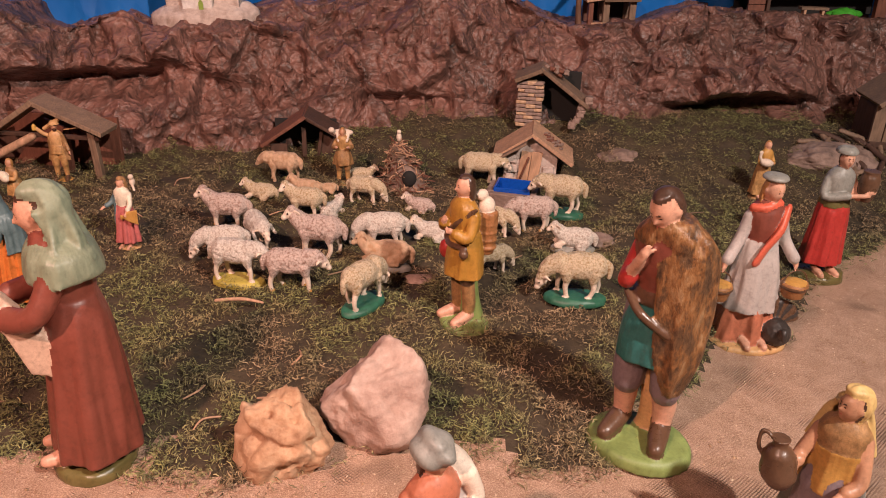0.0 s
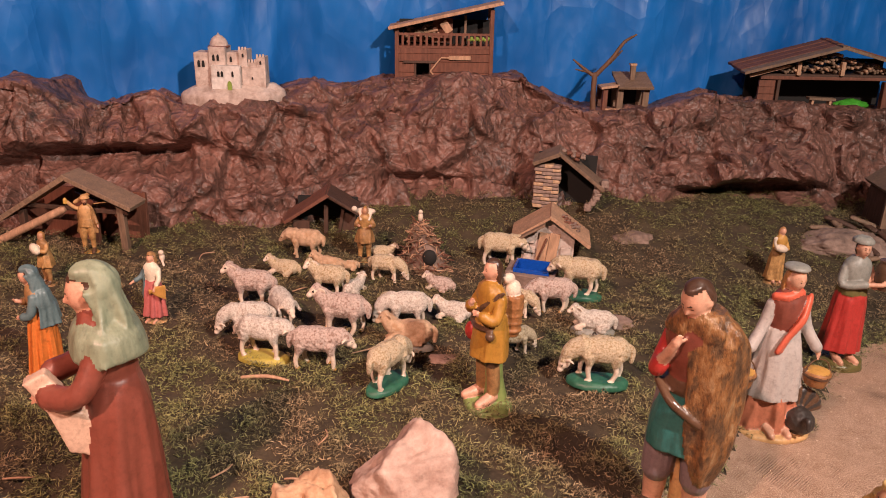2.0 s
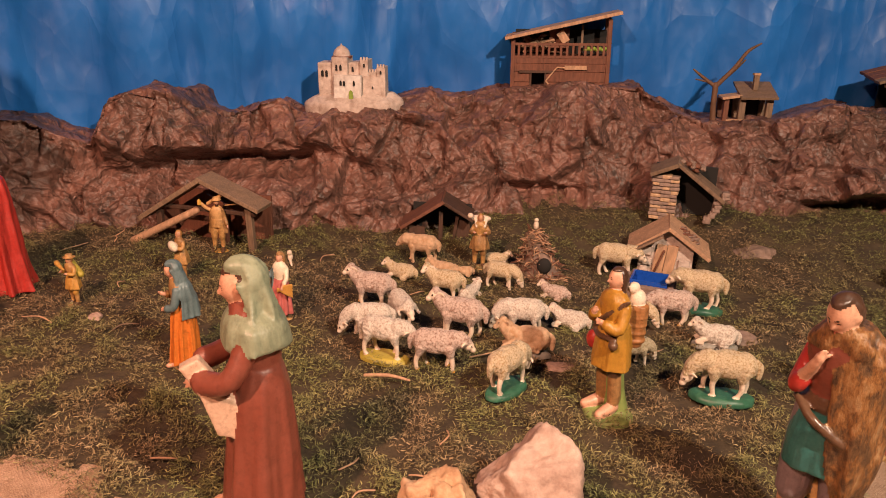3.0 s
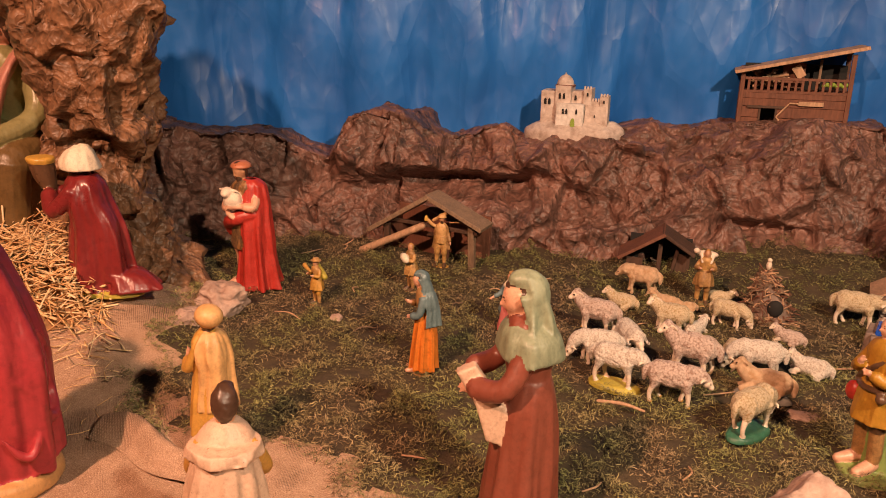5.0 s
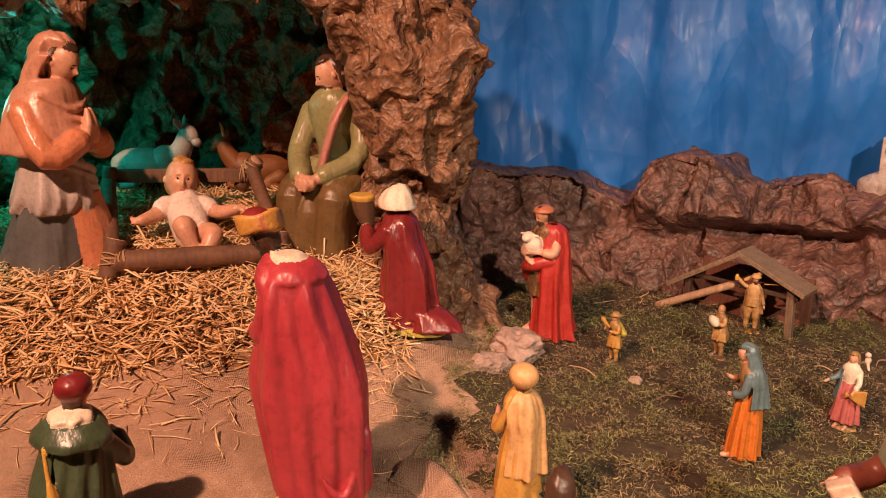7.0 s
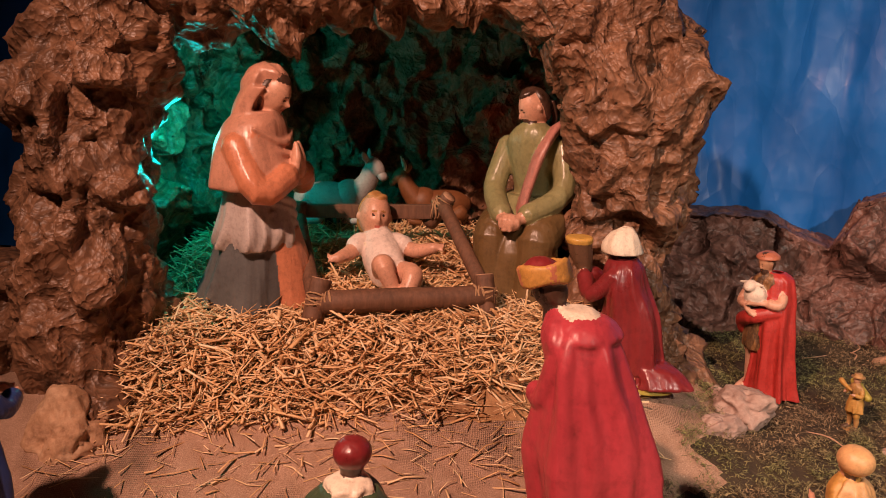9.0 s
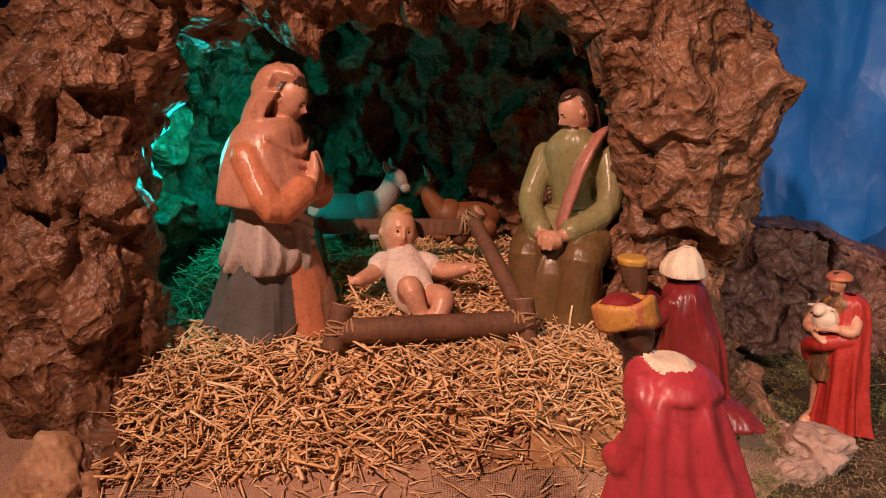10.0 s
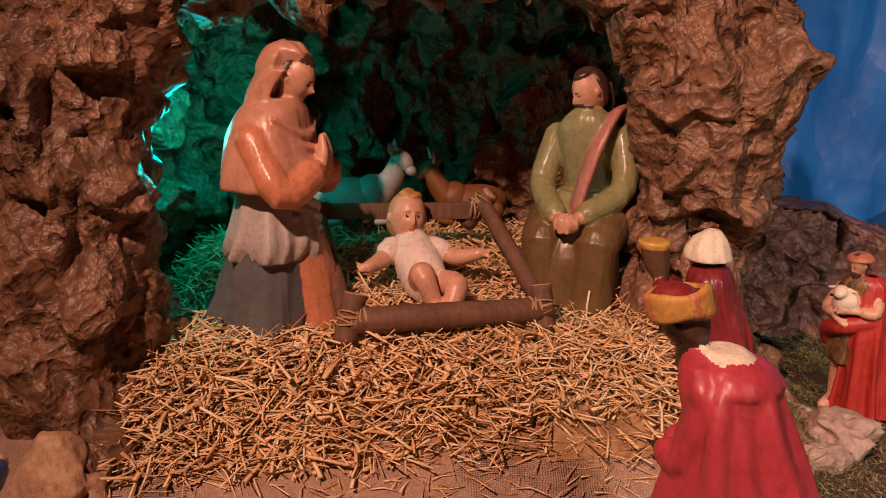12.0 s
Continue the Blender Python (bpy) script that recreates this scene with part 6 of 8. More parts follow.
def fig_red_king():
    s = Shape()
    plinth(s, SANDBASE, 0.17, 0.15, 0.055, 0, 0.0, 0.01)
    skirt(s, WHITECLOTH, 0.06, 0.095, 0.085, 0.64, 7, 0.06, y=-0.02)
    torso(s, CRIMSON, 0.05, 1.1)
    cloak(s, CRIMSON, 0.06, 0.132, 0.138, (-86, 266), 5, 0.13, 0.9, 0.815, 0.0, 0.016, (0.150, 0.172))
    for a0, a1, z0 in ((60, 120, 0.40), (75, 140, 0.30), (110, 165, 0.50), (40, 85, 0.22)):
        s.tube([(0.155 * math.cos(radians(a)), 0.175 * math.sin(radians(a)), z0 - 0.10 * math.sin(math.pi * k / 4) + 0.05 * k / 4) for k, a in enumerate(np.linspace(a0, a1, 5))], [0.004, 0.013, 0.016, 0.012, 0.004], CRIMSON, 10)
    s.loft([(0, 0.0, 0.83, 0.066, 0.066), (0, 0.005, 0.815, 0.088, 0.078), (0, 0.01, 0.79, 0.100, 0.090), (0, 0.012, 0.782, 0.097, 0.087)], CRIMSON, 32, 4, 0.04)
    s.loft([(0, -0.02, 0.850, 0.044, 0.046), (0, -0.01, 0.832, 0.058, 0.056), (0, 0.0, 0.825, 0.055, 0.054)], WHITECLOTH, 26, 6, 0.10)
    arm(s, (0.10, -0.03, 0.76), (0.095, -0.085, 0.61), (0.03, -0.14, 0.60), CRIMSON, SKIN_DARK, 0.2, 0.05, None, 0.028)
    arm(s, (-0.10, -0.03, 0.76), (-0.095, -0.085, 0.62), (-0.03, -0.14, 0.58), CRIMSON, SKIN_DARK, 0.2, 0.055, None, 0.028)
    head(s, (0, -0.105, 0.890), 0.062, (24, 0, 0), SKIN_DARK, HAIR, fine=True)
    c, R = Vector((0, -0.105, 0.890)), Euler((radians(14), 0, 0)).to_matrix()
    # plaid turban: twisted rolls
    for k in range(4):
        zz = 0.022 + 0.013 * k
        ring = []
        for j in range(29):
            a = 2 * math.pi * j / 28
            ring.append(c + R @ Vector((0.059 * math.cos(a), 0.066 * math.sin(a) + 0.004, zz + 0.004 * math.sin(3 * a + k))))
        for j in range(28):
            s.tube([ring[j], ring[j + 1]], [0.011, 0.011], TERRACOTTA if j % 7 == 3 else OCHRE, 8, 1, 1)
    s.ball(c + R @ Vector((0, 0.0, 0.050)), (0.046, 0.052, 0.036), MAROON)
    for v in s.v:
        v.y -= 0.10 * (v.z - 0.06)
    return s


fig_red_king().done("figurine", place(-0.842, 0.464, -76), 0.365, label="king figurine in crimson cloak and yellow plaid turban", category="figurine", group=FIG)


def fig_kneeling_king():
    s = Shape()
    plinth(s, YELLOWBASE, 0.24, 0.15, 0.03, 0, 0.02, 0.02)
    for v in s.v:
        v.z += 0.22
        v.x, v.y = v.y * 0.9, v.x + 0.05
    s.loft([(0, 0, 0.62, 0.095, 0.085), (0, 0.01, 0.50, 0.12, 0.115), (0, 0.03, 0.36, 0.135, 0.14), (0, 0.05, 0.25, 0.145, 0.165)], MAROON, 44, 7, 0.09)
    s.loft([(0, 0.10, 0.35, 0.10, 0.10), (0, 0.17, 0.33, 0.095, 0.12), (0, 0.22, 0.27, 0.12, 0.14), (0, 0.22, 0.25, 0.125, 0.15)], MAROON, 36, 5, 0.12, 0.4)
    torso(s, MAROON, 0.03, 1.1)
    cloak(s, MAROON, 0.30, 0.15, 0.17, (-30, 210), 7, 0.09, 0.2, 0.82, 0.03)
    s.tube([(-0.13, -0.09, 0.62), (-0.13, -0.12, 0.40), (-0.12, -0.11, 0.26)], [0.012, 0.016, 0.016], WHITECLOTH, 8)
    for x in (-1, 1):
        arm(s, (x * 0.12, -0.02, 0.77), (x * 0.165, -0.11, 0.66), (x * 0.03, -0.20, 0.73), MAROON, SKIN, 0.15, 0.056, (-x * 0.2, -0.5, 0.6), 0.026)
    s.loft([(0, -0.21, 0.74, 0.035, 0.035), (0, -0.23, 0.80, 0.055, 0.055), (0, -0.245, 0.88, 0.062, 0.062)], LEATHER, 22, 8, 0.04)
    s.loft([(0, -0.245, 0.875, 0.064, 0.064), (0, -0.248, 0.895, 0.07, 0.07), (0, -0.25, 0.905, 0.062, 0.062)], GOLD, 22)
    head(s, (0, -0.05, 0.895), 0.066, (10, 0, 0), SKIN, WHITECLOTH, fine=True, beard=GREYWHITE)
    s.loft([(0, -0.02, 0.86, 0.10, 0.10), (0, -0.03, 0.90, 0.092, 0.095), (0, -0.025, 0.95, 0.066, 0.07), (0, -0.01, 0.985, 0.025, 0.03)], WHITECLOTH, 28, 5, 0.10, 1.0, (-55, 235), 0.02)
    return s


fig_kneeling_king().done("figurine", pose(-1.072, 0.825, 0.074 - 0.22 * 0.31, 0, 0, -78), 0.31, label="kneeling king figurine in glossy maroon cloak", category="figurine", group=FIG)


def fig_green_king():
    s = Shape()
    plinth(s, OLIVE, 0.2, 0.18, 0.03)
    for v in s.v:
        v.z += 0.25
    s.loft([(0, 0, 0.62, 0.10, 0.085), (0, 0, 0.45, 0.14, 0.12), (0, 0.02, 0.26, 0.17, 0.17)], WHITECLOTH, 36, 7, 0.08)
    torso(s, GREENCLOAK, 0.05, 1.1)
    cloak(s, GREENCLOAK, 0.27, 0.175, 0.17, (-50, 230), 9, 0.10, 0.4, 0.80, 0.03)
    s.loft([(0, -0.01, 0.86, 0.050, 0.050), (0, 0.0, 0.845, 0.080, 0.072), (0, 0.005, 0.83, 0.085, 0.075)], WHITECLOTH, 30, 6, 0.10)
    s.loft([(0, 0.0, 0.82, 0.10, 0.085), (0, 0.01, 0.775, 0.145, 0.115), (0, 0.012, 0.745, 0.15, 0.12)], GREENCLOAK, 34, 4, 0.05)
    s.tube([(0.03, 0.125, 0.76), (0.0, 0.155, 0.65), (-0.02, 0.165, 0.56)], [0.008, 0.010, 0.028], GOLD, 12)
    for x in (-1, 1):
        arm(s, (x * 0.12, -0.02, 0.76), (x * 0.17, -0.11, 0.62), (x * 0.03, -0.20, 0.66), GREENCLOAK, SKIN, 0.15, 0.055, None, 0.026)
    head(s, (0, -0.04, 0.905), 0.066, (15, 0, 0), SKIN, HAIR, long=False)
    s.ball((0, -0.03, 0.935), (0.066, 0.07, 0.055), MAROON)
    return s


fig_green_king().done("figurine", pose(-0.962, 0.245, 0.004 - 0.25 * 0.275, 0, 0, -148), 0.275, label="kneeling king figurine in dark green cloak", category="figurine", group=FIG)


def fig_blue_cloak():
    s = Shape()
    plinth(s, OLIVE, 0.17, 0.15, 0.04)
    skirt(s, RED, 0.05, 0.15, 0.14, 0.64, 7, 0.08)
    torso(s, RED, 0.03, 1.1)
    cloak(s, BLUECLOAK, 0.05, 0.20, 0.18, (-40, 220), 8, 0.10, 0.4, 0.82)
    s.loft([(0, 0, 0.84, 0.06, 0.06), (0, 0, 0.80, 0.125, 0.10), (0, 0, 0.72, 0.16, 0.13), (0, 0, 0.70, 0.155, 0.125)], BLUECLOAK, 34, 5, 0.06)
    for x in (-1, 1):
        arm(s, (x * 0.12, -0.02, 0.76), (x * 0.17, -0.09, 0.62), (x * 0.05, -0.18, 0.62), BLUECLOAK, SKIN, 0.2, 0.05, None, 0.026)
    head(s, (0, -0.04, 0.90), 0.068, (14, 0, 0), SKIN, HAIR)
    return s


fig_blue_cloak().done("figurine", place(-1.290, -0.005, -165), 0.31, label="figurine wrapped in a glossy royal blue cloak", category="figurine", group=FIG)

# ---- the holy family, at a larger scale ----


def fig_mother():
    s = Shape()
    s.loft([(0, 0, 0.60, 0.085, 0.08), (0, 0.0, 0.50, 0.105, 0.10), (0.0, 0.02, 0.38, 0.118, 0.125), (0, 0.045, 0.25, 0.135, 0.165), (0, 0.045, 0.20, 0.135, 0.165)], SLATE, 56, 7, 0.08, 0.2)
    s.loft([(0.02, -0.04, 0.50, 0.085, 0.085), (0.03, -0.075, 0.38, 0.075, 0.085), (0.035, -0.085, 0.22, 0.085, 0.10)], PEACH, 34, 5, 0.06, 0.9)
    s.loft([(0, 0.0, 0.63, 0.088, 0.080), (0.0, -0.005, 0.56, 0.106, 0.098), (-0.005, -0.008, 0.50, 0.120, 0.114), (-0.006, -0.005, 0.47, 0.120, 0.116), (-0.006, 0.0, 0.45, 0.114, 0.110)], GREYWHITE, 60, 7, 0.14, 0.7, sharp=0.7)
    for k in range(5):
        z = 0.58 - 0.03 * k
        s.tube([(0.10, 0.06, z - 0.06), (0.105, -0.04, z - 0.05), (0.05, -0.10 - 0.003 * k, z - 0.01), (-0.06, -0.085, z + 0.04)], [0.012, 0.014, 0.013, 0.007], GREYWHITE, 10)
    torso(s, PEACH, 0.03, 1.15)
    arm(s, (0.125, 0.0, 0.765), (0.172, -0.085, 0.63), (0.030, -0.140, 0.675), PEACH, SKIN, 0.16, 0.058, (-0.05, -0.25, 1.0), 0.012, 1.2)
    arm(s, (-0.125, 0.0, 0.765), (-0.172, -0.085, 0.63), (-0.030, -0.140, 0.675), PEACH, SKIN, 0.16, 0.058, (0.05, -0.22, 1.0), 0.012, 1.2)
    for x in (-1, 1):
        s.tube([(x * 0.022, -0.140, 0.672), (x * 0.014, -0.146, 0.715), (x * 0.009, -0.142, 0.755)], [0.022, 0.021, 0.010], SKIN, 12, 0.7)
        s.loft([(x * 0.045, -0.133, 0.665, 0.026, 0.026), (x * 0.040, -0.137, 0.671, 0.028, 0.028)], GOLD, 16)
    s.loft([(0, -0.025, 0.845, 0.06, 0.062), (0, -0.015, 0.81, 0.098, 0.086), (0, -0.005, 0.755, 0.126, 0.106), (0, -0.01, 0.69, 0.148, 0.124), (0, -0.012, 0.64, 0.158, 0.130), (0, -0.012, 0.628, 0.152, 0.125)], SALMON, 52, 5, 0.045, 1.1, sharp=0.8)
    for k in range(4):
        s.tube([(-0.10 + 0.01 * k, -0.06, 0.80 - 0.028 * k), (-0.02, -0.11 - 0.006 * k, 0.755 - 0.03 * k), (0.08, -0.09, 0.79 - 0.03 * k)], [0.006, 0.012, 0.006], SALMON, 10)
    s.ball((0.0, -0.085, 0.80), 0.012, GOLD)
    head(s, (0, -0.075, 0.892), 0.063, (30, 0, -4), SKIN, HAIR, fine=True, curl=0.03)
    veil(s, (0, -0.055, 0.900), 0.067, SALMON, (22, 0, 0), 2.7, 1.7, 0.6, 70, 5, 0.4, 0.09)
    return s


mp = cave(-0.172, -0.015, 0)
fig_mother().done("nativity_figure", pose(mp.x, mp.y, 0.528 - 0.965 * 0.545, 0, 0, 124), 0.545, label="kneeling praying mother figure in salmon mantle", category="nativity figure", group="holy family")


def fig_father():
    s = Shape()
    # seated: thighs forward, robe falling over the knees
    for x in (-1, 1):
        s.tube([(x * 0.07, 0.02, 0.46), (x * 0.085, -0.10, 0.475), (x * 0.085, -0.20, 0.45)], [0.085, 0.082, 0.07], ROBEBROWN, 18)
        s.tube([(x * 0.085, -0.20, 0.45), (x * 0.08, -0.215, 0.34), (x * 0.075, -0.22, 0.24)], [0.07, 0.066, 0.07], ROBEBROWN, 18)
        s.tube([(x * 0.06, -0.22, 0.245), (x * 0.075, -0.28, 0.235)], [0.03, 0.024], LEATHER, 12)
    s.loft([(0, -0.10, 0.50, 0.115, 0.12), (0, -0.13, 0.40, 0.132, 0.13), (0, -0.14, 0.30, 0.140, 0.13), (0, -0.14, 0.22, 0.145, 0.135)], ROBEBROWN, 52, 6, 0.10, 0.4)
    s.loft([(0, 0.02, 0.55, 0.10, 0.09), (0, 0.03, 0.40, 0.135, 0.12), (0, 0.04, 0.22, 0.155, 0.14)], ROBEBROWN, 44, 6, 0.08)
    torso(s, ROBEGREEN, 0.05, 1.0)
    s.loft([(0, -0.02, 0.58, 0.104, 0.092), (0, -0.035, 0.52, 0.122, 0.115), (0, -0.045, 0.485, 0.126, 0.122)], ROBEGREEN, 40, 6, 0.07)
    arm(s, (0.135, -0.01, 0.765), (0.172, -0.08, 0.60), (0.035, -0.235, 0.525), ROBEGREEN, SKIN, 0.12, 0.060, (-0.5, -0.5, -0.25), 0.030, 1.1)
    arm(s, (-0.135, -0.01, 0.765), (-0.172, -0.08, 0.60), (-0.035, -0.235, 0.52), ROBEGREEN, SKIN, 0.12, 0.060, (0.5, -0.5, -0.3), 0.030, 1.1)
    s.ball((0, -0.262, 0.512), (0.042, 0.032, 0.032), SKIN, (0, 0, 0), 18, 12, lambda d: 1 + 0.08 * math.sin(16 * d.x))
    for x in (-1, 1):
        for k in range(4):
            s.tube([(x * 0.03, -0.255, 0.53 - 0.012 * k), (-x * 0.012, -0.288, 0.525 - 0.012 * k)], [0.008, 0.007], SKIN, 8, 1, 2)
    s.tube([(0.085, 0.05, 0.82), (0.075, -0.04, 0.815), (0.05, -0.105, 0.74), (0.015, -0.125, 0.62), (0.0, -0.14, 0.54)], [0.040, 0.044, 0.042, 0.042, 0.040], ROSESASH, 14, 0.45)
    s.loft([(0.07, 0.03, 0.80, 0.065, 0.06), (0.09, 0.03, 0.70, 0.075, 0.08), (0.095, 0.02, 0.58, 0.075, 0.08), (0.085, 0.0, 0.52, 0.06, 0.06)], ROBEBROWN, 34, 5, 0.08, 0.6, (-60, 150), 0.02)
    s.tube([(-0.05, -0.065, 0.81), (0.0, -0.088, 0.785), (0.05, -0.065, 0.815)], [0.005] * 3, GOLD, 8)
    s.tube([(0.0, -0.088, 0.785), (-0.012, -0.095, 0.76), (0.006, -0.098, 0.765)], [0.005] * 3, GOLD, 8)
    head(s, (0, -0.055, 0.895), 0.070, (28, 0, -48), SKIN, HAIR, fine=True, curl=0.06, beard=HAIR, cap=0.12)
    s.loft([(0, 0.0, 0.92, 0.062, 0.066), (0.0, 0.015, 0.86, 0.066, 0.055), (0, 0.02, 0.81, 0.05, 0.04)], HAIR, 28, 7, 0.1, 0.3, (-10, 200), 0.02)
    return s


jp = cave(0.303, 0.105, 0)
fig_father().done("nativity_figure", pose(jp.x, jp.y, 0.507 - 0.975 * 0.48, 0, 0, 22), 0.48, label="seated bearded father figure in olive tunic", category="nativity figure", group="holy family")


def fig_infant():
    s = Shape()
    hd = (0.018, 0.080, 0.272)
    s.tube([(0.022, 0.065, 0.235), (0.032, 0.035, 0.212), (0.045, 0.002, 0.190)], [0.030, 0.037, 0.034], WHITEPAINT, 24, 0.85)
    s.loft([(0.024, 0.064, 0.247, 0.020, 0.018), (0.026, 0.058, 0.240, 0.030, 0.022)], SKIN, 20)
    # scalloped collar
    for k in range(9):
        a = radians(200 + 17.5 * k)
        s.ball((0.027 + 0.024 * math.cos(a), 0.038 + 0.010 * math.sin(a), 0.236 + 0.014 * math.sin(a)), 0.0036, WHITECLOTH, (0, 0, 0), 8, 6)
    for x, el, wr in ((-1, (-0.022, 0.030, 0.218), (-0.042, 0.004, 0.214)), (1, (0.088, 0.030, 0.222), (0.122, 0.012, 0.232))):
        a = (0.024 + x * 0.028, 0.055, 0.232)
        s.tube([a, ((a[0] + el[0]) / 2, (a[1] + el[1]) / 2, (a[2] + el[2]) / 2)], [0.018, 0.019], WHITEPAINT, 16)
        s.tube([a, el, wr], [0.0135, 0.0135, 0.0095], SKIN, 14)
        hand(s, wr, (x * 0.9, -0.35, 0.15), 0.009, SKIN, True)
    s.tube([(0.038, 0.002, 0.190), (0.036, -0.032, 0.214), (0.052, -0.044, 0.178), (0.060, -0.056, 0.166)], [0.021, 0.018, 0.012, 0.010], SKIN, 16)
    s.tube([(0.062, 0.0, 0.190), (0.085, -0.030, 0.196), (0.074, -0.052, 0.170), (0.064, -0.064, 0.164)], [0.021, 0.018, 0.013, 0.010], SKIN, 16)
    s.tube([(0.056, -0.056, 0.168), (0.060, -0.078, 0.172)], [0.010, 0.008], SKIN, 12)
    s.tube([(0.068, -0.060, 0.166), (0.074, -0.080, 0.170)], [0.010, 0.008], SKIN, 12)
    head(s, hd, 0.041, (-8, 8, 14), SKIN, HAIR_BLOND, fine=True, curl=0.09, wide=1.08, cap=0.06)
    return s


fig_infant().done("nativity_figure", pose(CX, CY, 0.004, 0, 0, 50), 1.0, label="infant figure in white gown lying on straw", category="nativity figure", group="holy family")

# ---- manger ----
manger = group_root("manger", pose(CX, CY, 0, 0, 0, 50), "rough log manger tied with twine on straw", "manger")


def log(name, a, b, r, mat=LOG):
    s = Shape()
    A, B = Vector(a), Vector(b)
    n = 9
    d = (B - A).normalized()
    u = d.orthogonal().normalized()
    w = d.cross(u)
    rings = []
    for k in range(n):
        p = A.lerp(B, k / (n - 1))
        rings.append([p + (u * math.cos(t) + w * math.sin(t)) * (r * (1 + 0.10 * noise.noise(Vector((k * 0.9, 3 * math.cos(t), 3 * math.sin(t))) + A * 30))) for t in [2 * math.pi * j / 18 for j in range(18)]])
    s.grid(rings, mat)
    ob = s.done(name, Matrix.Identity(4), 1.0, manger)
    for p, q in ((A, -d), (B, d)):
        e = Shape()
        e.grid([[p + q * h + (u * math.cos(t) + w * math.sin(t)) * (r * f) for t in [2 * math.pi * j / 16 for j in range(16)]] for h, f in ((-0.001, 0.95), (0.0012, 0.9))], WOOD_PALE)
        e.done("cut_end", Matrix.Identity(4), 1.0, ob, "pale sawn log end")
    return ob


def twine(c, axis, r, turns=5, width=0.018):
    s = Shape()
    d = Vector(axis).normalized()
    u = d.orthogonal().normalized()
    w = d.cross(u)
    pts = []
    for k in range(turns * 10):
        t = 2 * math.pi * k / 10
        pts.append(Vector(c) + d * (width * (k / (turns * 10) - 0.5) + 0.003 * math.sin(k)) + (u * math.cos(t) + w * math.sin(t)) * r)
    s.tube(pts, [0.0014] * len(pts), TWINE, 6, 1, 1)
    s.done("twine", Matrix.Identity(4), 1.0, manger, "frayed jute twine")


log("front_log", (-0.062, -0.112, 0.178), (0.212, -0.072, 0.178), 0.0180)
log("side_log", (-0.066, -0.100, 0.170), (-0.122, 0.125, 0.268), 0.0125)
log("side_log", (0.205, -0.060, 0.178), (0.138, 0.125, 0.292), 0.0125, LOG)
log("corner_log", (-0.070, -0.120, 0.150), (-0.056, -0.100, 0.212), 0.0165)
log("corner_log", (0.205, -0.082, 0.150), (0.200, -0.062, 0.210), 0.0155)
log("corner_log", (0.115, 0.140, 0.25), (0.150, 0.118, 0.306), 0.0135)
log("corner_log", (-0.125, 0.115, 0.235), (-0.118, 0.125, 0.292), 0.0125)
board("back_rail", manger, (0.27, 0.012, 0.024), (0.012, 0.128, 0.276), LOG, (0, 0, 0), "", 0.15)
for c, ax in (((-0.048, -0.110, 0.180), (1, 0.15, 0)), ((0.190, -0.075, 0.180), (1, 0.15, 0)), ((-0.062, -0.112, 0.182), (0.2, 0.3, 1)), ((0.203, -0.072, 0.182), (-0.1, 0.3, 1)), ((0.140, 0.126, 0.292), (0.4, -0.2, 0.8)), ((0.128, 0.127, 0.280), (1, 0, 0))):
    twine(c, ax, 0.0172)


def beast(name, u, v, z, turn, size, mat, horned, label):
    s = Shape()
    s.ball((0, 0, 0.24), (0.42, 0.19, 0.20), mat, (0, 3, 0), 30, 20, lambda d: 1 + 0.04 * noise.noise(d * 3))
    s.ball((0.22, 0, 0.27), (0.20, 0.18, 0.21), mat)
    s.tube([(0.30, 0, 0.30), (0.42, -0.02, 0.46), (0.47, -0.04, 0.60)], [0.15, 0.115, 0.09], mat, 16)
    s.ball((0.52, -0.06, 0.62), (0.155, 0.085, 0.09), mat, (0, 42, -20), 20, 16, lambda d: 1 - 0.2 * max(0, d.x))
    s.ball((0.60, -0.09, 0.535), (0.06, 0.06, 0.05), mat, (0, 42, -20))
    for q in (-1, 1):
        s.tube([(0.44, -0.04 + q * 0.06, 0.69), (0.42, -0.04 + q * 0.13, 0.75), (0.41, -0.04 + q * 0.18, 0.80)], [0.03, 0.04, 0.012], mat, 10, 0.5)
        if horned:
            s.tube([(0.46, -0.04 + q * 0.05, 0.71), (0.47, -0.04 + q * 0.12, 0.77), (0.50, -0.04 + q * 0.11, 0.86)], [0.026, 0.02, 0.006], WHITECLOTH, 10)
        s.tube([(0.26, q * 0.13, 0.14), (0.42, q * 0.15, 0.07), (0.28, q * 0.17, 0.04)], [0.07, 0.045, 0.035], mat, 12)
        s.tube([(-0.25, q * 0.15, 0.16), (-0.06, q * 0.22, 0.08), (-0.22, q * 0.22, 0.04)], [0.11, 0.06, 0.04], mat, 12)
    p = cave(u, v, z)
    s.done(name, pose(p.x, p.y, p.z, 0, 0, 50 + turn), size, label=label, category="animal figure", group="stable animals")


beast("donkey_figure", -0.075, 0.235, 0.235, -8, 0.175, DONKEY, False, "grey donkey figure lying at the grotto back")
beast("ox_figure", 0.140, 0.290, 0.222, 188, 0.155, OX, True, "brown ox figure lying at the grotto back")

# ---- castle ----
castle = group_root("castle", pose(-0.512, 1.825, 0.268, 0, -2, 4), "cream plaster oriental castle model on the hill", "model castle")


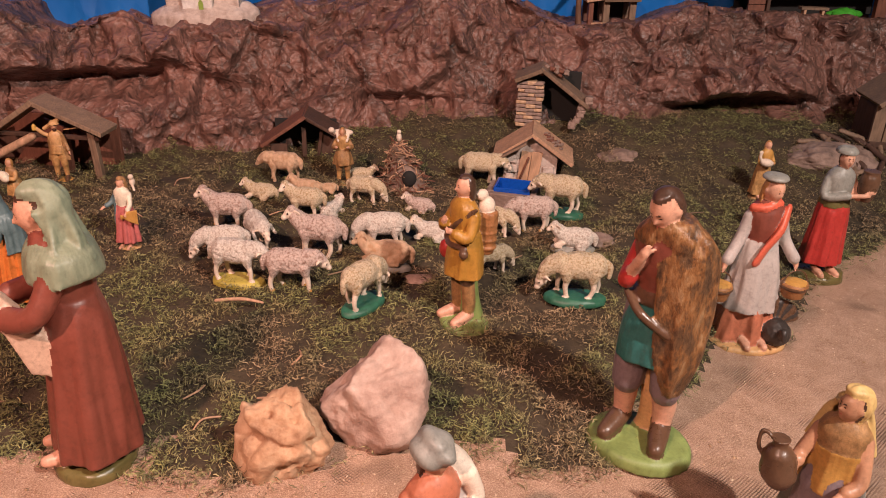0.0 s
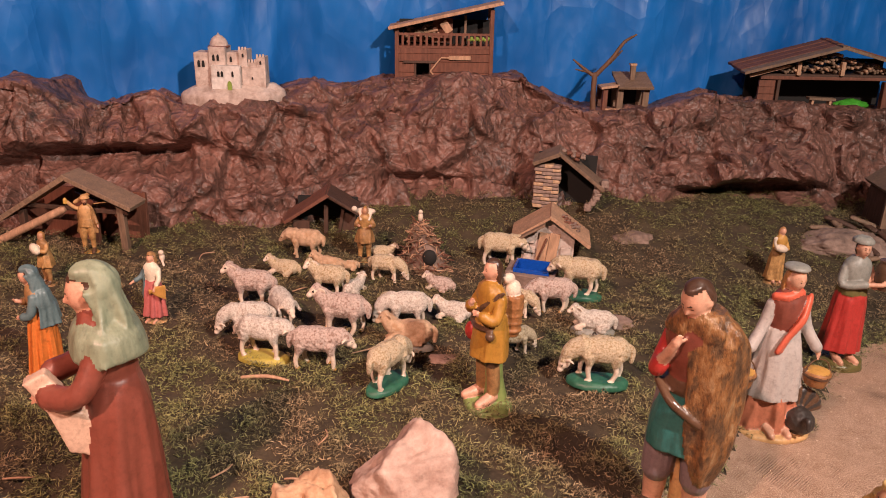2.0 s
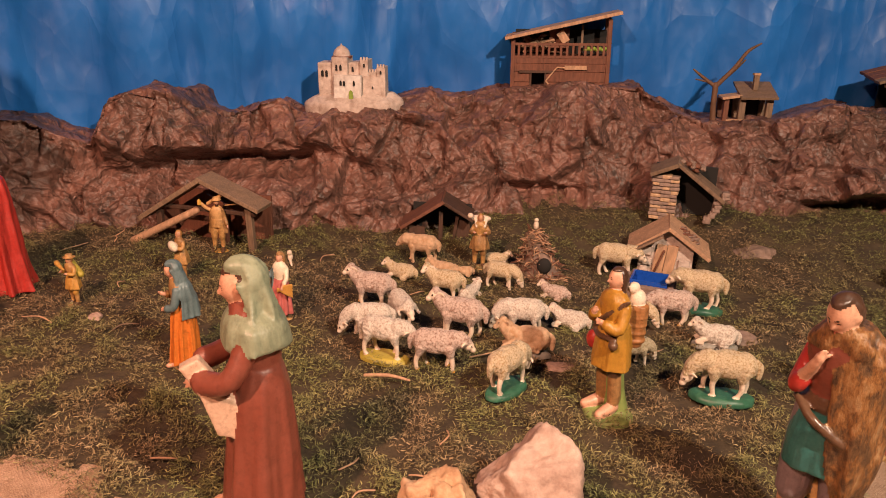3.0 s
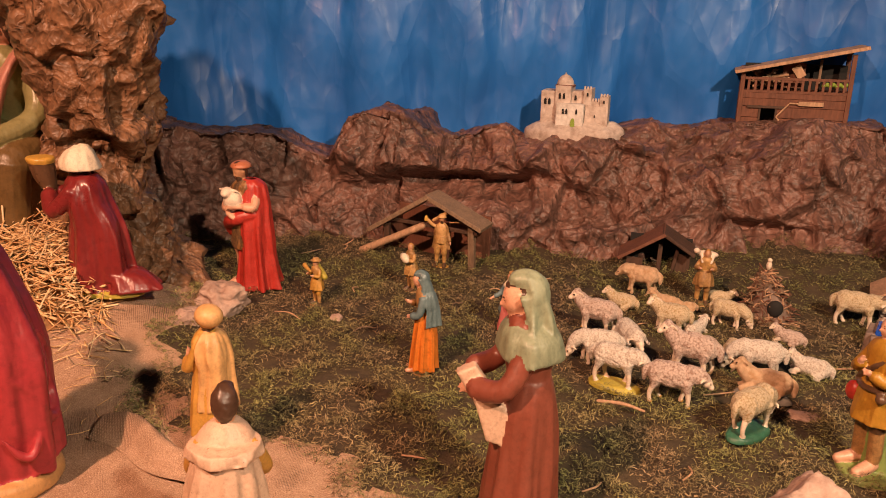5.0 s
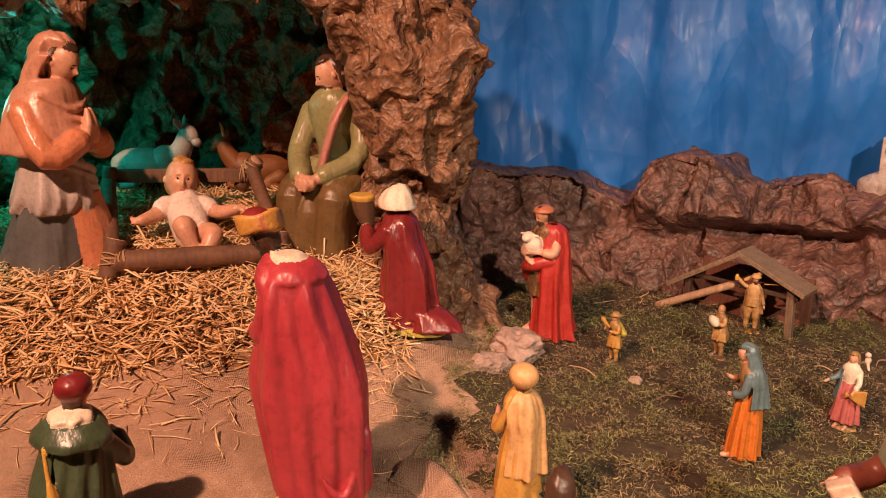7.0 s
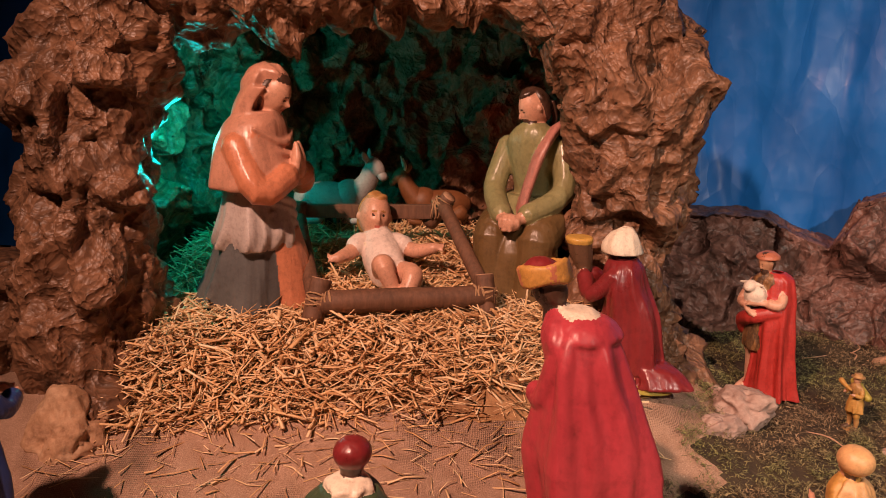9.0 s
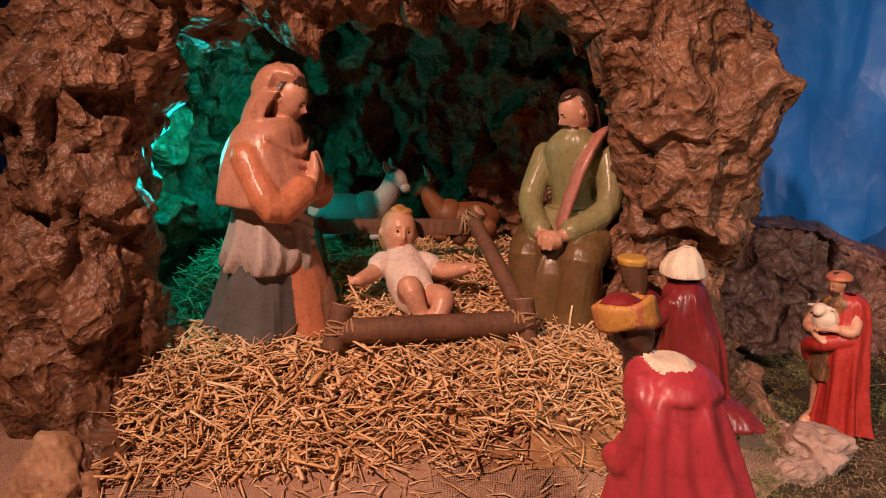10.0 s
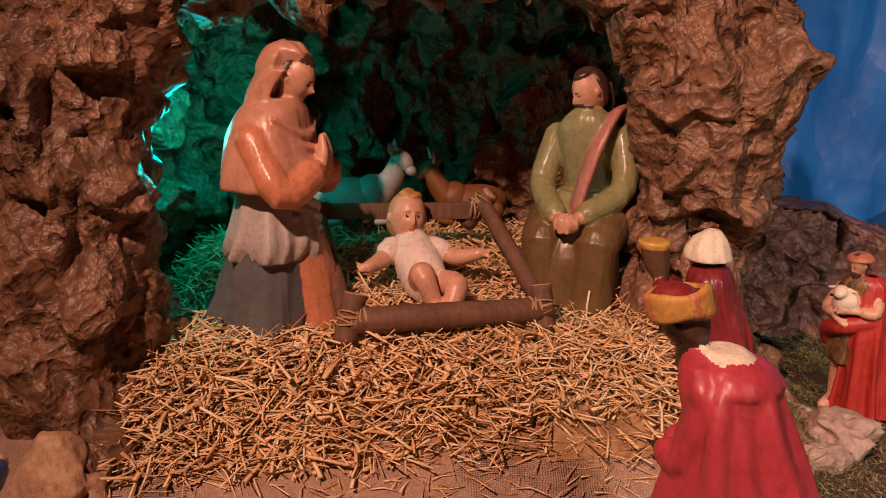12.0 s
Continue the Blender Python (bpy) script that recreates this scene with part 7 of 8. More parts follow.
# flat arched plate; the default near-black stands for an unlit opening
def arch_hole(parent, x, y, z, w, h, mat=SHADE_BLACK, name="window"):
    pts = [(-w / 2, 0), (w / 2, 0), (w / 2, h * 0.6)] + [(w / 2 * math.cos(a), h * 0.6 + h * 0.4 * math.sin(a)) for a in (0.5, 1.05, 1.57, 2.09, 2.64)] + [(-w / 2, h * 0.6)]
    prism(name, parent, pts, 0.002, (x, y, z), mat)


def block(x0, x1, y0, y1, z0, z1, mat=CASTLE, name="wall"):
    return board(name, castle, (x1 - x0, y1 - y0, z1 - z0), ((x0 + x1) / 2, (y0 + y1) / 2, (z0 + z1) / 2), mat, (0, 0, 0), "", 0.03, 0.04)


s = Shape()
s.loft([(-0.02, 0.0, -0.04, 0.118, 0.062), (-0.02, 0, -0.010, 0.122, 0.062), (-0.015, 0.003, 0.004, 0.108, 0.050), (-0.01, 0.01, 0.016, 0.085, 0.036)], CASTLE, 40, 5, 0.05)
s.done("rocky_base", Matrix.Identity(4), 1.0, castle, "whitened rocky base")
lt = block(-0.100, -0.060, -0.020, 0.04, 0.0, 0.088)
mt = block(-0.064, -0.026, -0.026, 0.04, 0.0, 0.101)
fw = block(-0.058, 0.008, -0.040, 0.00, 0.0, 0.060, CASTLE_WHITE)
bw = block(-0.028, 0.010, -0.012, 0.04, 0.0, 0.088)
rt = block(0.004, 0.024, -0.022, 0.03, 0.0, 0.094)
rw = block(0.008, 0.060, -0.026, 0.03, 0.0, 0.056)
et = block(0.044, 0.064, -0.024, 0.02, 0.0, 0.078)
st = block(0.022, 0.046, -0.020, 0.02, 0.0, 0.066)
for parent, x0, x1, y, z in ((rt, 0.004, 0.024, -0.020, 0.094), (et, 0.044, 0.064, -0.022, 0.078), (st, 0.024, 0.044, -0.018, 0.066)):
    base = parent.matrix_basis.translation
    for k in range(3):
        xx = x0 + 0.003 + (x1 - x0 - 0.006) * k / 2
        board("merlon", parent, (0.0042, 0.005, 0.008), (xx - base.x, y - base.y, z + 0.003 - base.z), CASTLE)
s = Shape()
s.loft([(-0.045, 0.005, 0.098, 0.021, 0.021), (-0.045, 0.005, 0.106, 0.0205, 0.0205), (-0.045, 0.005, 0.115, 0.017, 0.017), (-0.045, 0.005, 0.122, 0.010, 0.010), (-0.045, 0.005, 0.126, 0.003, 0.003), (-0.045, 0.005, 0.130, 0.001, 0.001)], CASTLE, 26)
s.done("dome", Matrix.Identity(4), 1.0, castle, "rounded peach dome")
s = Shape()
s.loft([(-0.045, 0.005, 0.097, 0.024, 0.024), (-0.045, 0.005, 0.1005, 0.0245, 0.0245), (-0.045, 0.005, 0.1015, 0.022, 0.022)], WOOD_RED, 26)
s.done("cornice", Matrix.Identity(4), 1.0, castle)
for x, y, z, w, h in ((-0.088, -0.0225, 0.055, 0.006, 0.015), (-0.078, -0.0225, 0.055, 0.006, 0.015), (-0.052, -0.0285, 0.070, 0.005, 0.014), (-0.042, -0.0285, 0.070, 0.005, 0.014),
                      (-0.040, -0.0425, 0.036, 0.005, 0.012), (-0.032, -0.0425, 0.036, 0.005, 0.012), (-0.008, -0.0425, 0.036, 0.004, 0.012), (-0.016, -0.0145, 0.066, 0.005, 0.012), (0.014, -0.0245, 0.078, 0.004, 0.008), (0.054, -0.0265, 0.062, 0.004, 0.008), (0.034, -0.0285, 0.028, 0.003, 0.006)):
    arch_hole(castle, x, y, z, w, h)
arch_hole(castle, -0.016, -0.0430, 0.0, 0.010, 0.026, GREENDOOR, "door")

# ---- balcony chalet ----
ch = group_root("chalet", pose(-0.040, 1.985, 0.290, 0, -2.0, 3), "red-brown wooden chalet with balcony and sloping roof", "model house")
for x0, x1 in ((-0.118, -0.074), (-0.036, 0.118)):
    for k in range(2):
        board("plank", ch, (x1 - x0, 0.008, 0.0245), ((x0 + x1) / 2, 0.0, 0.0125 + 0.0255 * k), WOOD_RED)
for k in range(2):
    board("plank", ch, (0.236, 0.008, 0.019), (0, 0.0, 0.061 + 0.0200 * k), WOOD_RED)
board("lintel", ch, (0.085, 0.012, 0.006), (-0.060, -0.003, 0.051), WOOD_DARK)
# wall coloured near-black so the rooms behind the planks look unlit
board("inner_shade_wall", ch, (0.23, 0.006, 0.15), (0.0, 0.07, 0.075), SHADE_BLACK)
board("balcony_floor", ch, (0.236, 0.09, 0.006), (0, 0.04, 0.087), WOOD_RED)
board("rail", ch, (0.236, 0.006, 0.006), (0, -0.002, 0.118), WOOD_RED)
for k in range(15):
    board("baluster", ch, (0.006, 0.005, 0.026), (-0.104 + 0.0149 * k, -0.002, 0.103), WOOD_RED)
for x, h in ((-0.119, 0.142), (0.117, 0.178)):
    for y in (-0.002, 0.085):
        board("post", ch, (0.010, 0.010, h), (x, y, h / 2), WOOD_RED)
board("roof", ch, (0.288, 0.125, 0.008), (0.002, 0.038, 0.163), WOOD_PALE, (0, -12.5, 0), "thin sloping plank roof")
board("door_post", ch, (0.005, 0.006, 0.05), (-0.073, -0.003, 0.025), WOOD_DARK)
board("door_post", ch, (0.005, 0.006, 0.05), (-0.036, -0.003, 0.025), WOOD_DARK)
for a, b in (((-0.034, 0.030), (-0.010, 0.060)), ((-0.008, 0.062), (0.060, 0.060)), ((-0.034, 0.028), (-0.014, 0.004)), ((-0.028, 0.002), (0.108, 0.006))):
    stick("twig", ch, [(a[0], -0.008, a[1]), (b[0], -0.008, b[1])], [0.0022, 0.0018], WOOD_PALE)
board("plank", ch, (0.055, 0.004, 0.010), (0.038, -0.008, 0.062), WOOD_PALE)
board("door_leaf", ch, (0.020, 0.004, 0.03), (0.004, 0.01, 0.135), WOOD_PALE, (0, -35, 0))
rr = random.Random(2)
for k in range(46):
    stick("firewood", ch, [(-0.105 + rr.random() * 0.09, 0.02 + rr.random() * 0.01, 0.096 + rr.random() * 0.042), (-0.105 + rr.random() * 0.09, 0.06, 0.096 + rr.random() * 0.042)], [0.0035, 0.0035], WOOD_GREY if k % 3 else WOOD_PALE, "", 6)
board("wall", ch, (0.05, 0.004, 0.06), (-0.005, 0.03, 0.125), WOOD_RED)
board("post", ch, (0.006, 0.006, 0.075), (0.052, 0.03, 0.125), WOOD_GREY)
for k in range(8):
    s = Shape()
    s.ball((0.06 + 0.007 * k, -0.001, 0.105 + 0.003 * (k % 2)), (0.005, 0.004, 0.005), GREENDOOR, (0, 0, 0), 8, 6, lambda d: 1 + 0.3 * noise.noise(d * 3 + Vector((k, 0, 0))))
    s.done("leaf_clump", Matrix.Identity(4), 1.0, ch, "yellow-green balcony plant")

# ---- small shed with chimney, bare tree ----
sh = group_root("shed", pose(0.428, 1.975, 0.247, 0, -2, 4), "tiny grey wooden shed with a chimney", "model house")
for x, m in ((-0.062, WOOD_RED), (-0.024, WOOD_GREY), (0.040, WOOD_GREY)):
    board("pillar", sh, (0.016 if x > -0.05 else 0.012, 0.014, 0.055), (x, 0, 0.0275), m)
    board("pillar", sh, (0.014, 0.014, 0.055), (x, 0.06, 0.0275), m)
# near-black back, the shed's inner shade put into its colour
board("back_wall", sh, (0.11, 0.006, 0.05), (-0.01, 0.065, 0.026), SHADE_BLACK)
for k in range(4):
    board("roof_plank", sh, (0.088, 0.024, 0.006), (0.010, -0.012 + 0.022 * k, 0.062 + 0.007 * k), WOOD_GREY, (18, 0, 0))
board("roof_plank", sh, (0.046, 0.05, 0.006), (-0.052, 0.01, 0.060), WOOD_PALE, (0, -8, 0))
board("chimney", sh, (0.012, 0.012, 0.036), (0.008, 0.02, 0.092), WOOD_GREY)
board("chimney_cap", sh, (0.016, 0.016, 0.005), (0.008, 0.02, 0.112), WOOD_PALE)
board("sill", sh, (0.10, 0.008, 0.004), (-0.01, -0.004, 0.004), WOOD_PALE)
tr = group_root("bare_tree", pose(0.335, 1.965, 0.228), "bare forked twig standing as a tree", "tree")
stick("trunk", tr, [(0.005, 0, 0), (0, 0, 0.05), (-0.002, 0, 0.105)], [0.008, 0.007, 0.007], LOG)
stick("branch", tr, [(-0.002, 0, 0.10), (0.035, 0.0, 0.145), (0.06, 0, 0.185), (0.088, 0.0, 0.205)], [0.006, 0.005, 0.004, 0.002], LOG)
stick("branch", tr, [(-0.002, 0, 0.10), (-0.03, 0, 0.118), (-0.058, 0, 0.138)], [0.005, 0.004, 0.002], LOG)
stick("branch", tr, [(0.004, 0, 0.11), (0.03, 0.01, 0.13), (0.06, 0.01, 0.165)], [0.004, 0.003, 0.002], LOG)
stick("branch", tr, [(-0.02, 0, 0.11), (-0.05, 0, 0.115)], [0.003, 0.0015], LOG)

# ---- barn on the right ----
br = group_root("barn", pose(0.945, 2.045, 0.268, 0, -2, 2), "long dark wooden barn with firewood under its eaves", "model house")
for k in range(4):
    board("plank", br, (0.042, 0.008, 0.0175), (-0.160, 0, 0.010 + 0.0182 * k), WOOD_RED)
board("post", br, (0.028, 0.02, 0.072), (0.150, 0.0, 0.036), WOOD_RED)
board("post", br, (0.008, 0.01, 0.074), (-0.132, -0.003, 0.037), WOOD_DARK)
# the gloom inside the barn is painted onto this back wall
board("back_wall", br, (0.36, 0.008, 0.12), (0.0, 0.10, 0.06), SHADE_BLACK)
board("beam", br, (0.36, 0.012, 0.010), (0.0, -0.004, 0.080), WOOD_RED)
board("loft_floor", br, (0.36, 0.11, 0.006), (0.0, 0.045, 0.086), WOOD_DARK)
for x, r in ((-0.115, -15), (0.115, 15)):
    for k in range(4):
        board("roof_plank", br, (0.255, 0.034, 0.007), (x, -0.035 + 0.032 * k, 0.128 + 0.003 * k), WOOD_RED if k else WOOD_GREY, (3, r, 0))
for k in range(110):
    x = -0.14 + rr.random() * 0.28
    z = 0.091 + rr.random() * max(0.008, 0.050 - abs(x) * 0.26)
    stick("firewood", br, [(x, -0.002 - rr.random() * 0.012, z), (x + 0.004, 0.05, z)], [0.0042, 0.0042], WOOD_GREY if k % 4 else WOOD_PALE, "", 6)
for x in (-0.09, 0.02):
    board("bracket", br, (0.010, 0.012, 0.034), (x, -0.012, 0.104), WOOD_PALE)
board("pole", br, (0.10, 0.007, 0.007), (-0.165, -0.02, 0.098), WOOD_PALE, (0, -16, 0))
bench = group_root("bench", pose(0.918, 2.02, 0.276), "small wooden bench under the barn eaves", "bench")
board("seat", bench, (0.066, 0.024, 0.006), (0, 0, 0.022), WOOD_GREY)
for x in (-0.022, 0.022):
    board("leg", bench, (0.006, 0.018, 0.020), (x, 0, 0.010), WOOD_PALE)
s = Shape()
s.ball((0, 0, 0.014), (0.040, 0.022, 0.016), GREENCLOTH, (0, -8, 0), 24, 16, lambda d: 1 + 0.25 * noise.noise(d * 2.5) + 0.10 * math.sin(8 * d.x + 3 * d.y))
s.done("cloth", pose(0.985, 2.005, 0.272), 1.0, label="crumpled bright green cloth on the hill", category="cloth")

# ---- stable hut by the moss ----
WOOD_THATCH = wood("grey_bark_thatch", (0.24, 0.155, 0.10), 60)
hut = group_root("stable_hut", pose(-0.742, 1.425, 0.0, 0, 0, -4), "open wooden stable hut with bark gable roof", "model house")


def slab(parent, a, b, depth, thick, mat, y=0.0, name="roof_slab", label=""):
    """A roof slope between two points of the gable, running back."""
    A, B = Vector((a[0], 0, a[1])), Vector((b[0], 0, b[1]))
    d = B - A
    ang = -math.degrees(math.atan2(d.z, d.x))
    m = (A + B) / 2
    return board(name, parent, (d.length, depth, thick), (m.x, y + depth / 2, m.z), mat, (0, ang, 0), label, 0.12)


slab(hut, (-0.140, 0.052), (0.008, 0.150), 0.062, 0.010, WOOD_THATCH, -0.02, label="bark covered roof slope")
slab(hut, (0.0, 0.150), (0.135, 0.095), 0.062, 0.010, WOOD_THATCH, -0.02, label="bark covered roof slope")
board("post", hut, (0.014, 0.013, 0.098), (0.108, 0.0, 0.046), WOOD_GREY, (0, -3, 0))
board("post", hut, (0.012, 0.012, 0.075), (-0.100, 0.0, 0.034), WOOD_DARK)
board("post", hut, (0.009, 0.009, 0.09), (0.035, 0.03, 0.044), WOOD_RED)
board("beam", hut, (0.22, 0.008, 0.008), (0.01, 0.0, 0.082), WOOD_DARK)
board("back_wall", hut, (0.23, 0.008, 0.10), (0.0, 0.085, 0.05), WOOD_RED)
board("side_wall", hut, (0.008, 0.08, 0.07), (-0.11, 0.045, 0.035), WOOD_RED)
prism("gable_wall", hut, [(-0.10, 0.0), (0.02, 0.0), (0.02, 0.085), (-0.02, 0.10)], 0.006, (0.0, 0.05, 0.0), WOOD_RED)
stick("leaning_pole", hut, [(-0.145, -0.035, 0.008), (0.0, -0.022, 0.086)], [0.0085, 0.0075], WOOD_PALE, "pale leaning pole")

# ---- dark shelter at the hill foot ----
dk = group_root("shelter", pose(-0.262, 1.565, 0.015, 0, 0, 6), "dark wooden lean-to shelter under the hill", "model house")
slab(dk, (-0.085, 0.030), (0.006, 0.092), 0.09, 0.007, WOOD_RED, -0.035)
slab(dk, (0.0, 0.092), (0.070, 0.052), 0.09, 0.007, WOOD_DARK, -0.03)
# back wall painted near-black for the shade under the lean-to
board("back_wall", dk, (0.13, 0.006, 0.07), (0, 0.05, 0.032), SHADE_BLACK)
board("post", dk, (0.009, 0.009, 0.066), (0.0, 0.0, 0.032), WOOD_DARK)
board("post", dk, (0.007, 0.008, 0.055), (0.032, 0.008, 0.026), WOOD_DARK, (0, 8, 0))
board("wall", dk, (0.034, 0.006, 0.036), (-0.050, -0.018, 0.014), WOOD_DARK)
board("wall", dk, (0.030, 0.006, 0.046), (0.048, 0.012, 0.02), WOOD_DARK)

# ---- stone cottage with double door ----
co = group_root("cottage", pose(0.204, 1.480, 0.006, 0, 0, -6), "small plaster cottage with wooden double door", "model house")
prism("wall", co, [(-0.052, -0.02), (0.052, -0.02), (0.052, 0.062), (0.0, 0.098), (-0.052, 0.062)], 0.075, (0, 0, 0), CASTLE)
slab(co, (-0.074, 0.052), (0.002, 0.106), 0.105, 0.006, WOOD_PALE, -0.022)
slab(co, (-0.002, 0.106), (0.082, 0.050), 0.105, 0.006, WOOD_PALE, -0.022)
slab(co, (-0.080, 0.046), (-0.010, 0.092), 0.02, 0.005, WOOD_GREY, -0.036, "roof_slat")
for x, z, w, h in ((-0.038, 0.052, 0.020, 0.018), (-0.034, 0.030, 0.018, 0.014), (-0.040, 0.014, 0.016, 0.012), (0.036, 0.030, 0.022, 0.018), (0.040, 0.008, 0.020, 0.012), (-0.046, 0.032, 0.010, 0.012)):
    board("stone", co, (w, 0.006, h), (x, -0.003, z), CASTLE, (0, 0, 0), "", 0.12, 0.2)
for x, r in ((-0.011, 5), (0.010, 5)):
    board("door_leaf", co, (0.020, 0.005, 0.066), (x, -0.003, 0.034), WOOD_PALE, (0, r, 0))
stick("door_bar", co, [(-0.018, -0.009, 0.012), (-0.004, -0.009, 0.056)], [0.0022, 0.0022], WOOD_RED)
for k in range(40):
    a = (0.022 + rr.random() * 0.036, rr.random() * 0.05)
    z = 0.106 - (a[0] + 0.002) * 0.667 + 0.005
    stick("brick_chip", co, [(a[0], a[1], z), (a[0] + 0.004, a[1] + 0.003, z)], [0.0026, 0.0026], WOOD_RED if k % 2 else ROCK_DARK, "", 5)

# ---- trough ----
tg = group_root("trough", pose(0.166, 1.365, 0.0, 0, 0, -12), "stone drinking trough with bright blue basin", "trough")
board("stone_wall", tg, (0.078, 0.014, 0.040), (0, -0.036, 0.018), ROCK_DARK, (0, 0, 0), "", 0.12)
board("stone_wall", tg, (0.078, 0.014, 0.042), (0, 0.036, 0.019), ROCK_DARK, (0, 0, 0), "", 0.12)
board("stone_wall", tg, (0.014, 0.060, 0.040), (-0.040, 0, 0.018), ROCK_DARK, (0, 0, 0), "", 0.12)
board("stone_wall", tg, (0.014, 0.060, 0.042), (0.040, 0, 0.019), ROCK_DARK, (0, 0, 0), "", 0.12)
board("basin_floor", tg, (0.068, 0.060, 0.006), (0, 0, 0.012), BLUEWATER, (0, 0, 0), "glossy blue basin")
for sx, sy, x, y in ((0.066, 0.004, 0, 0.0275), (0.066, 0.004, 0, -0.0275), (0.004, 0.052, 0.0315, 0), (0.004, 0.052, -0.0315, 0)):
    board("basin_wall", tg, (sx, sy, 0.034), (x, y, 0.028), BLUEWATER, (0, 0, 0), "glossy blue basin")

# ---- stone hut on the slope ----
up = group_root("stone_hut", pose(0.248, 1.655, 0.075, 0, 0, -8), "stacked-stone hut with slab roof on the slope", "model house")
for k in range(12):
    for j in range(3):
        board("stone", up, (0.020 + 0.004 * rr.random(), 0.022, 0.0072), (-0.058 + 0.017 * j + 0.004 * rr.random(), -0.004 + 0.004 * rr.random(), 0.003 + 0.0082 * k), ROCK_DARK if (k + j) % 3 else ROCK_OCHRE, (0, 0, rr.uniform(-6, 6)), "", 0.15, 0.2)
slab(up, (-0.074, 0.098), (-0.018, 0.124), 0.09, 0.009, WOOD_GREY, -0.024)
slab(up, (-0.022, 0.126), (0.085, 0.050), 0.07, 0.008, WOOD_GREY, -0.012)
# shade of the hut's inside, given as a near-black wall colour
board("back_wall", up, (0.13, 0.008, 0.11), (0.0, 0.06, 0.055), SHADE_BLACK)
for k in range(10):
    board("stone", up, (0.016, 0.02, 0.009), (0.052 + 0.010 * rr.random() + 0.003 * k, 0.002, 0.004 + 0.007 * k), ROCK_DARK, (0, 0, rr.uniform(-20, 20)), "", 0.2, 0.2)
for k in range(16):
    board("roof_stone", up, (0.010, 0.010, 0.008), (-0.02 + 0.055 * rr.random(), -0.01 + 0.05 * rr.random(), 0.128 - 0.022 * rr.random()), ROCK_DARK if k % 2 else WOOD_RED, (0, 35, rr.uniform(0, 90)), "", 0.2, 0.2)

# ---- right-hand hut ----
rh = group_root("plank_hut", pose(0.985, 1.60, 0.045, 0, 0, -6), "weathered grey plank hut at the hill foot", "model house")
for k in range(5):
    board("plank", rh, (0.024, 0.008, 0.13), (-0.058 + 0.026 * k, 0, 0.065), WOOD_GREY)
board("back_wall", rh, (0.13, 0.10, 0.12), (0.0, 0.06, 0.06), WOOD_DARK)
slab(rh, (-0.075, 0.120), (0.0, 0.185), 0.14, 0.010, WOOD_GREY, -0.03)
slab(rh, (-0.002, 0.185), (0.09, 0.115), 0.14, 0.010, WOOD_GREY, -0.03)
board("cross_board", rh, (0.12, 0.006, 0.014), (-0.01, -0.008, 0.035), WOOD_DARK)
for k in range(14):
    x, y = 0.80 + 0.14 * rr.random(), 1.50 + 0.12 * rr.random()
    a = rr.uniform(0, 3.1)
    s = Shape()
    s.tube([(0, 0, 0.004), (0.03 * math.cos(a), 0.03 * math.sin(a), 0.012), (0.06 * math.cos(a), 0.06 * math.sin(a), 0.006 + 0.02 * rr.random())], [0.006, 0.006, 0.005], WOOD_GREY if k % 2 else WOOD_DARK, 8, 0.7)
    s.done("split_log", pose(x, y, gz_at(x, y) + 0.012), 1.0, label="split grey firewood lying in moss", category="firewood", group="firewood by the hut")

# ---- thorn nest grotto ----
s = Shape()
s.loft([(0, 0.01, -0.005, 0.040, 0.03), (0, 0.01, 0.03, 0.034, 0.024), (-0.008, 0.01, 0.065, 0.018, 0.015), (-0.012, 0.01, 0.095, 0.008, 0.008), (-0.012, 0.01, 0.10, 0.004, 0.004)], ROCK_DARK, 28, 5, 0.15)
# black ball stands in for the shaded hollow
s.ball((0.010, -0.016, 0.038), (0.014, 0.008, 0.016), SHADE_BLACK)
for k in range(520):
    h = rr.random() ** 1.3
    a = rr.uniform(0, 6.28)
    r = 0.043 * (1 - h) ** 0.5 * (1 - 0.35 * h) + 0.005
    p = Vector((-0.012 * h + r * math.cos(a), 0.01 + r * 0.75 * math.sin(a), 0.098 * h))
    if abs(p.x - 0.010) < 0.014 and p.y < 0 and abs(p.z - 0.04) < 0.016:
        continue
    d = Vector((rr.gauss(0, 1), rr.gauss(0, 0.6), rr.gauss(0, 0.7))) * 0.008
    s.tube([p - d, p + Vector((rr.gauss(0, 0.002), rr.gauss(0, 0.002), 0.002)), p + d], [0.0011, 0.0012, 0.0008], (WOOD_RED, WOOD_PALE, WOOD_GREY)[k % 3], 5, 1, 1)
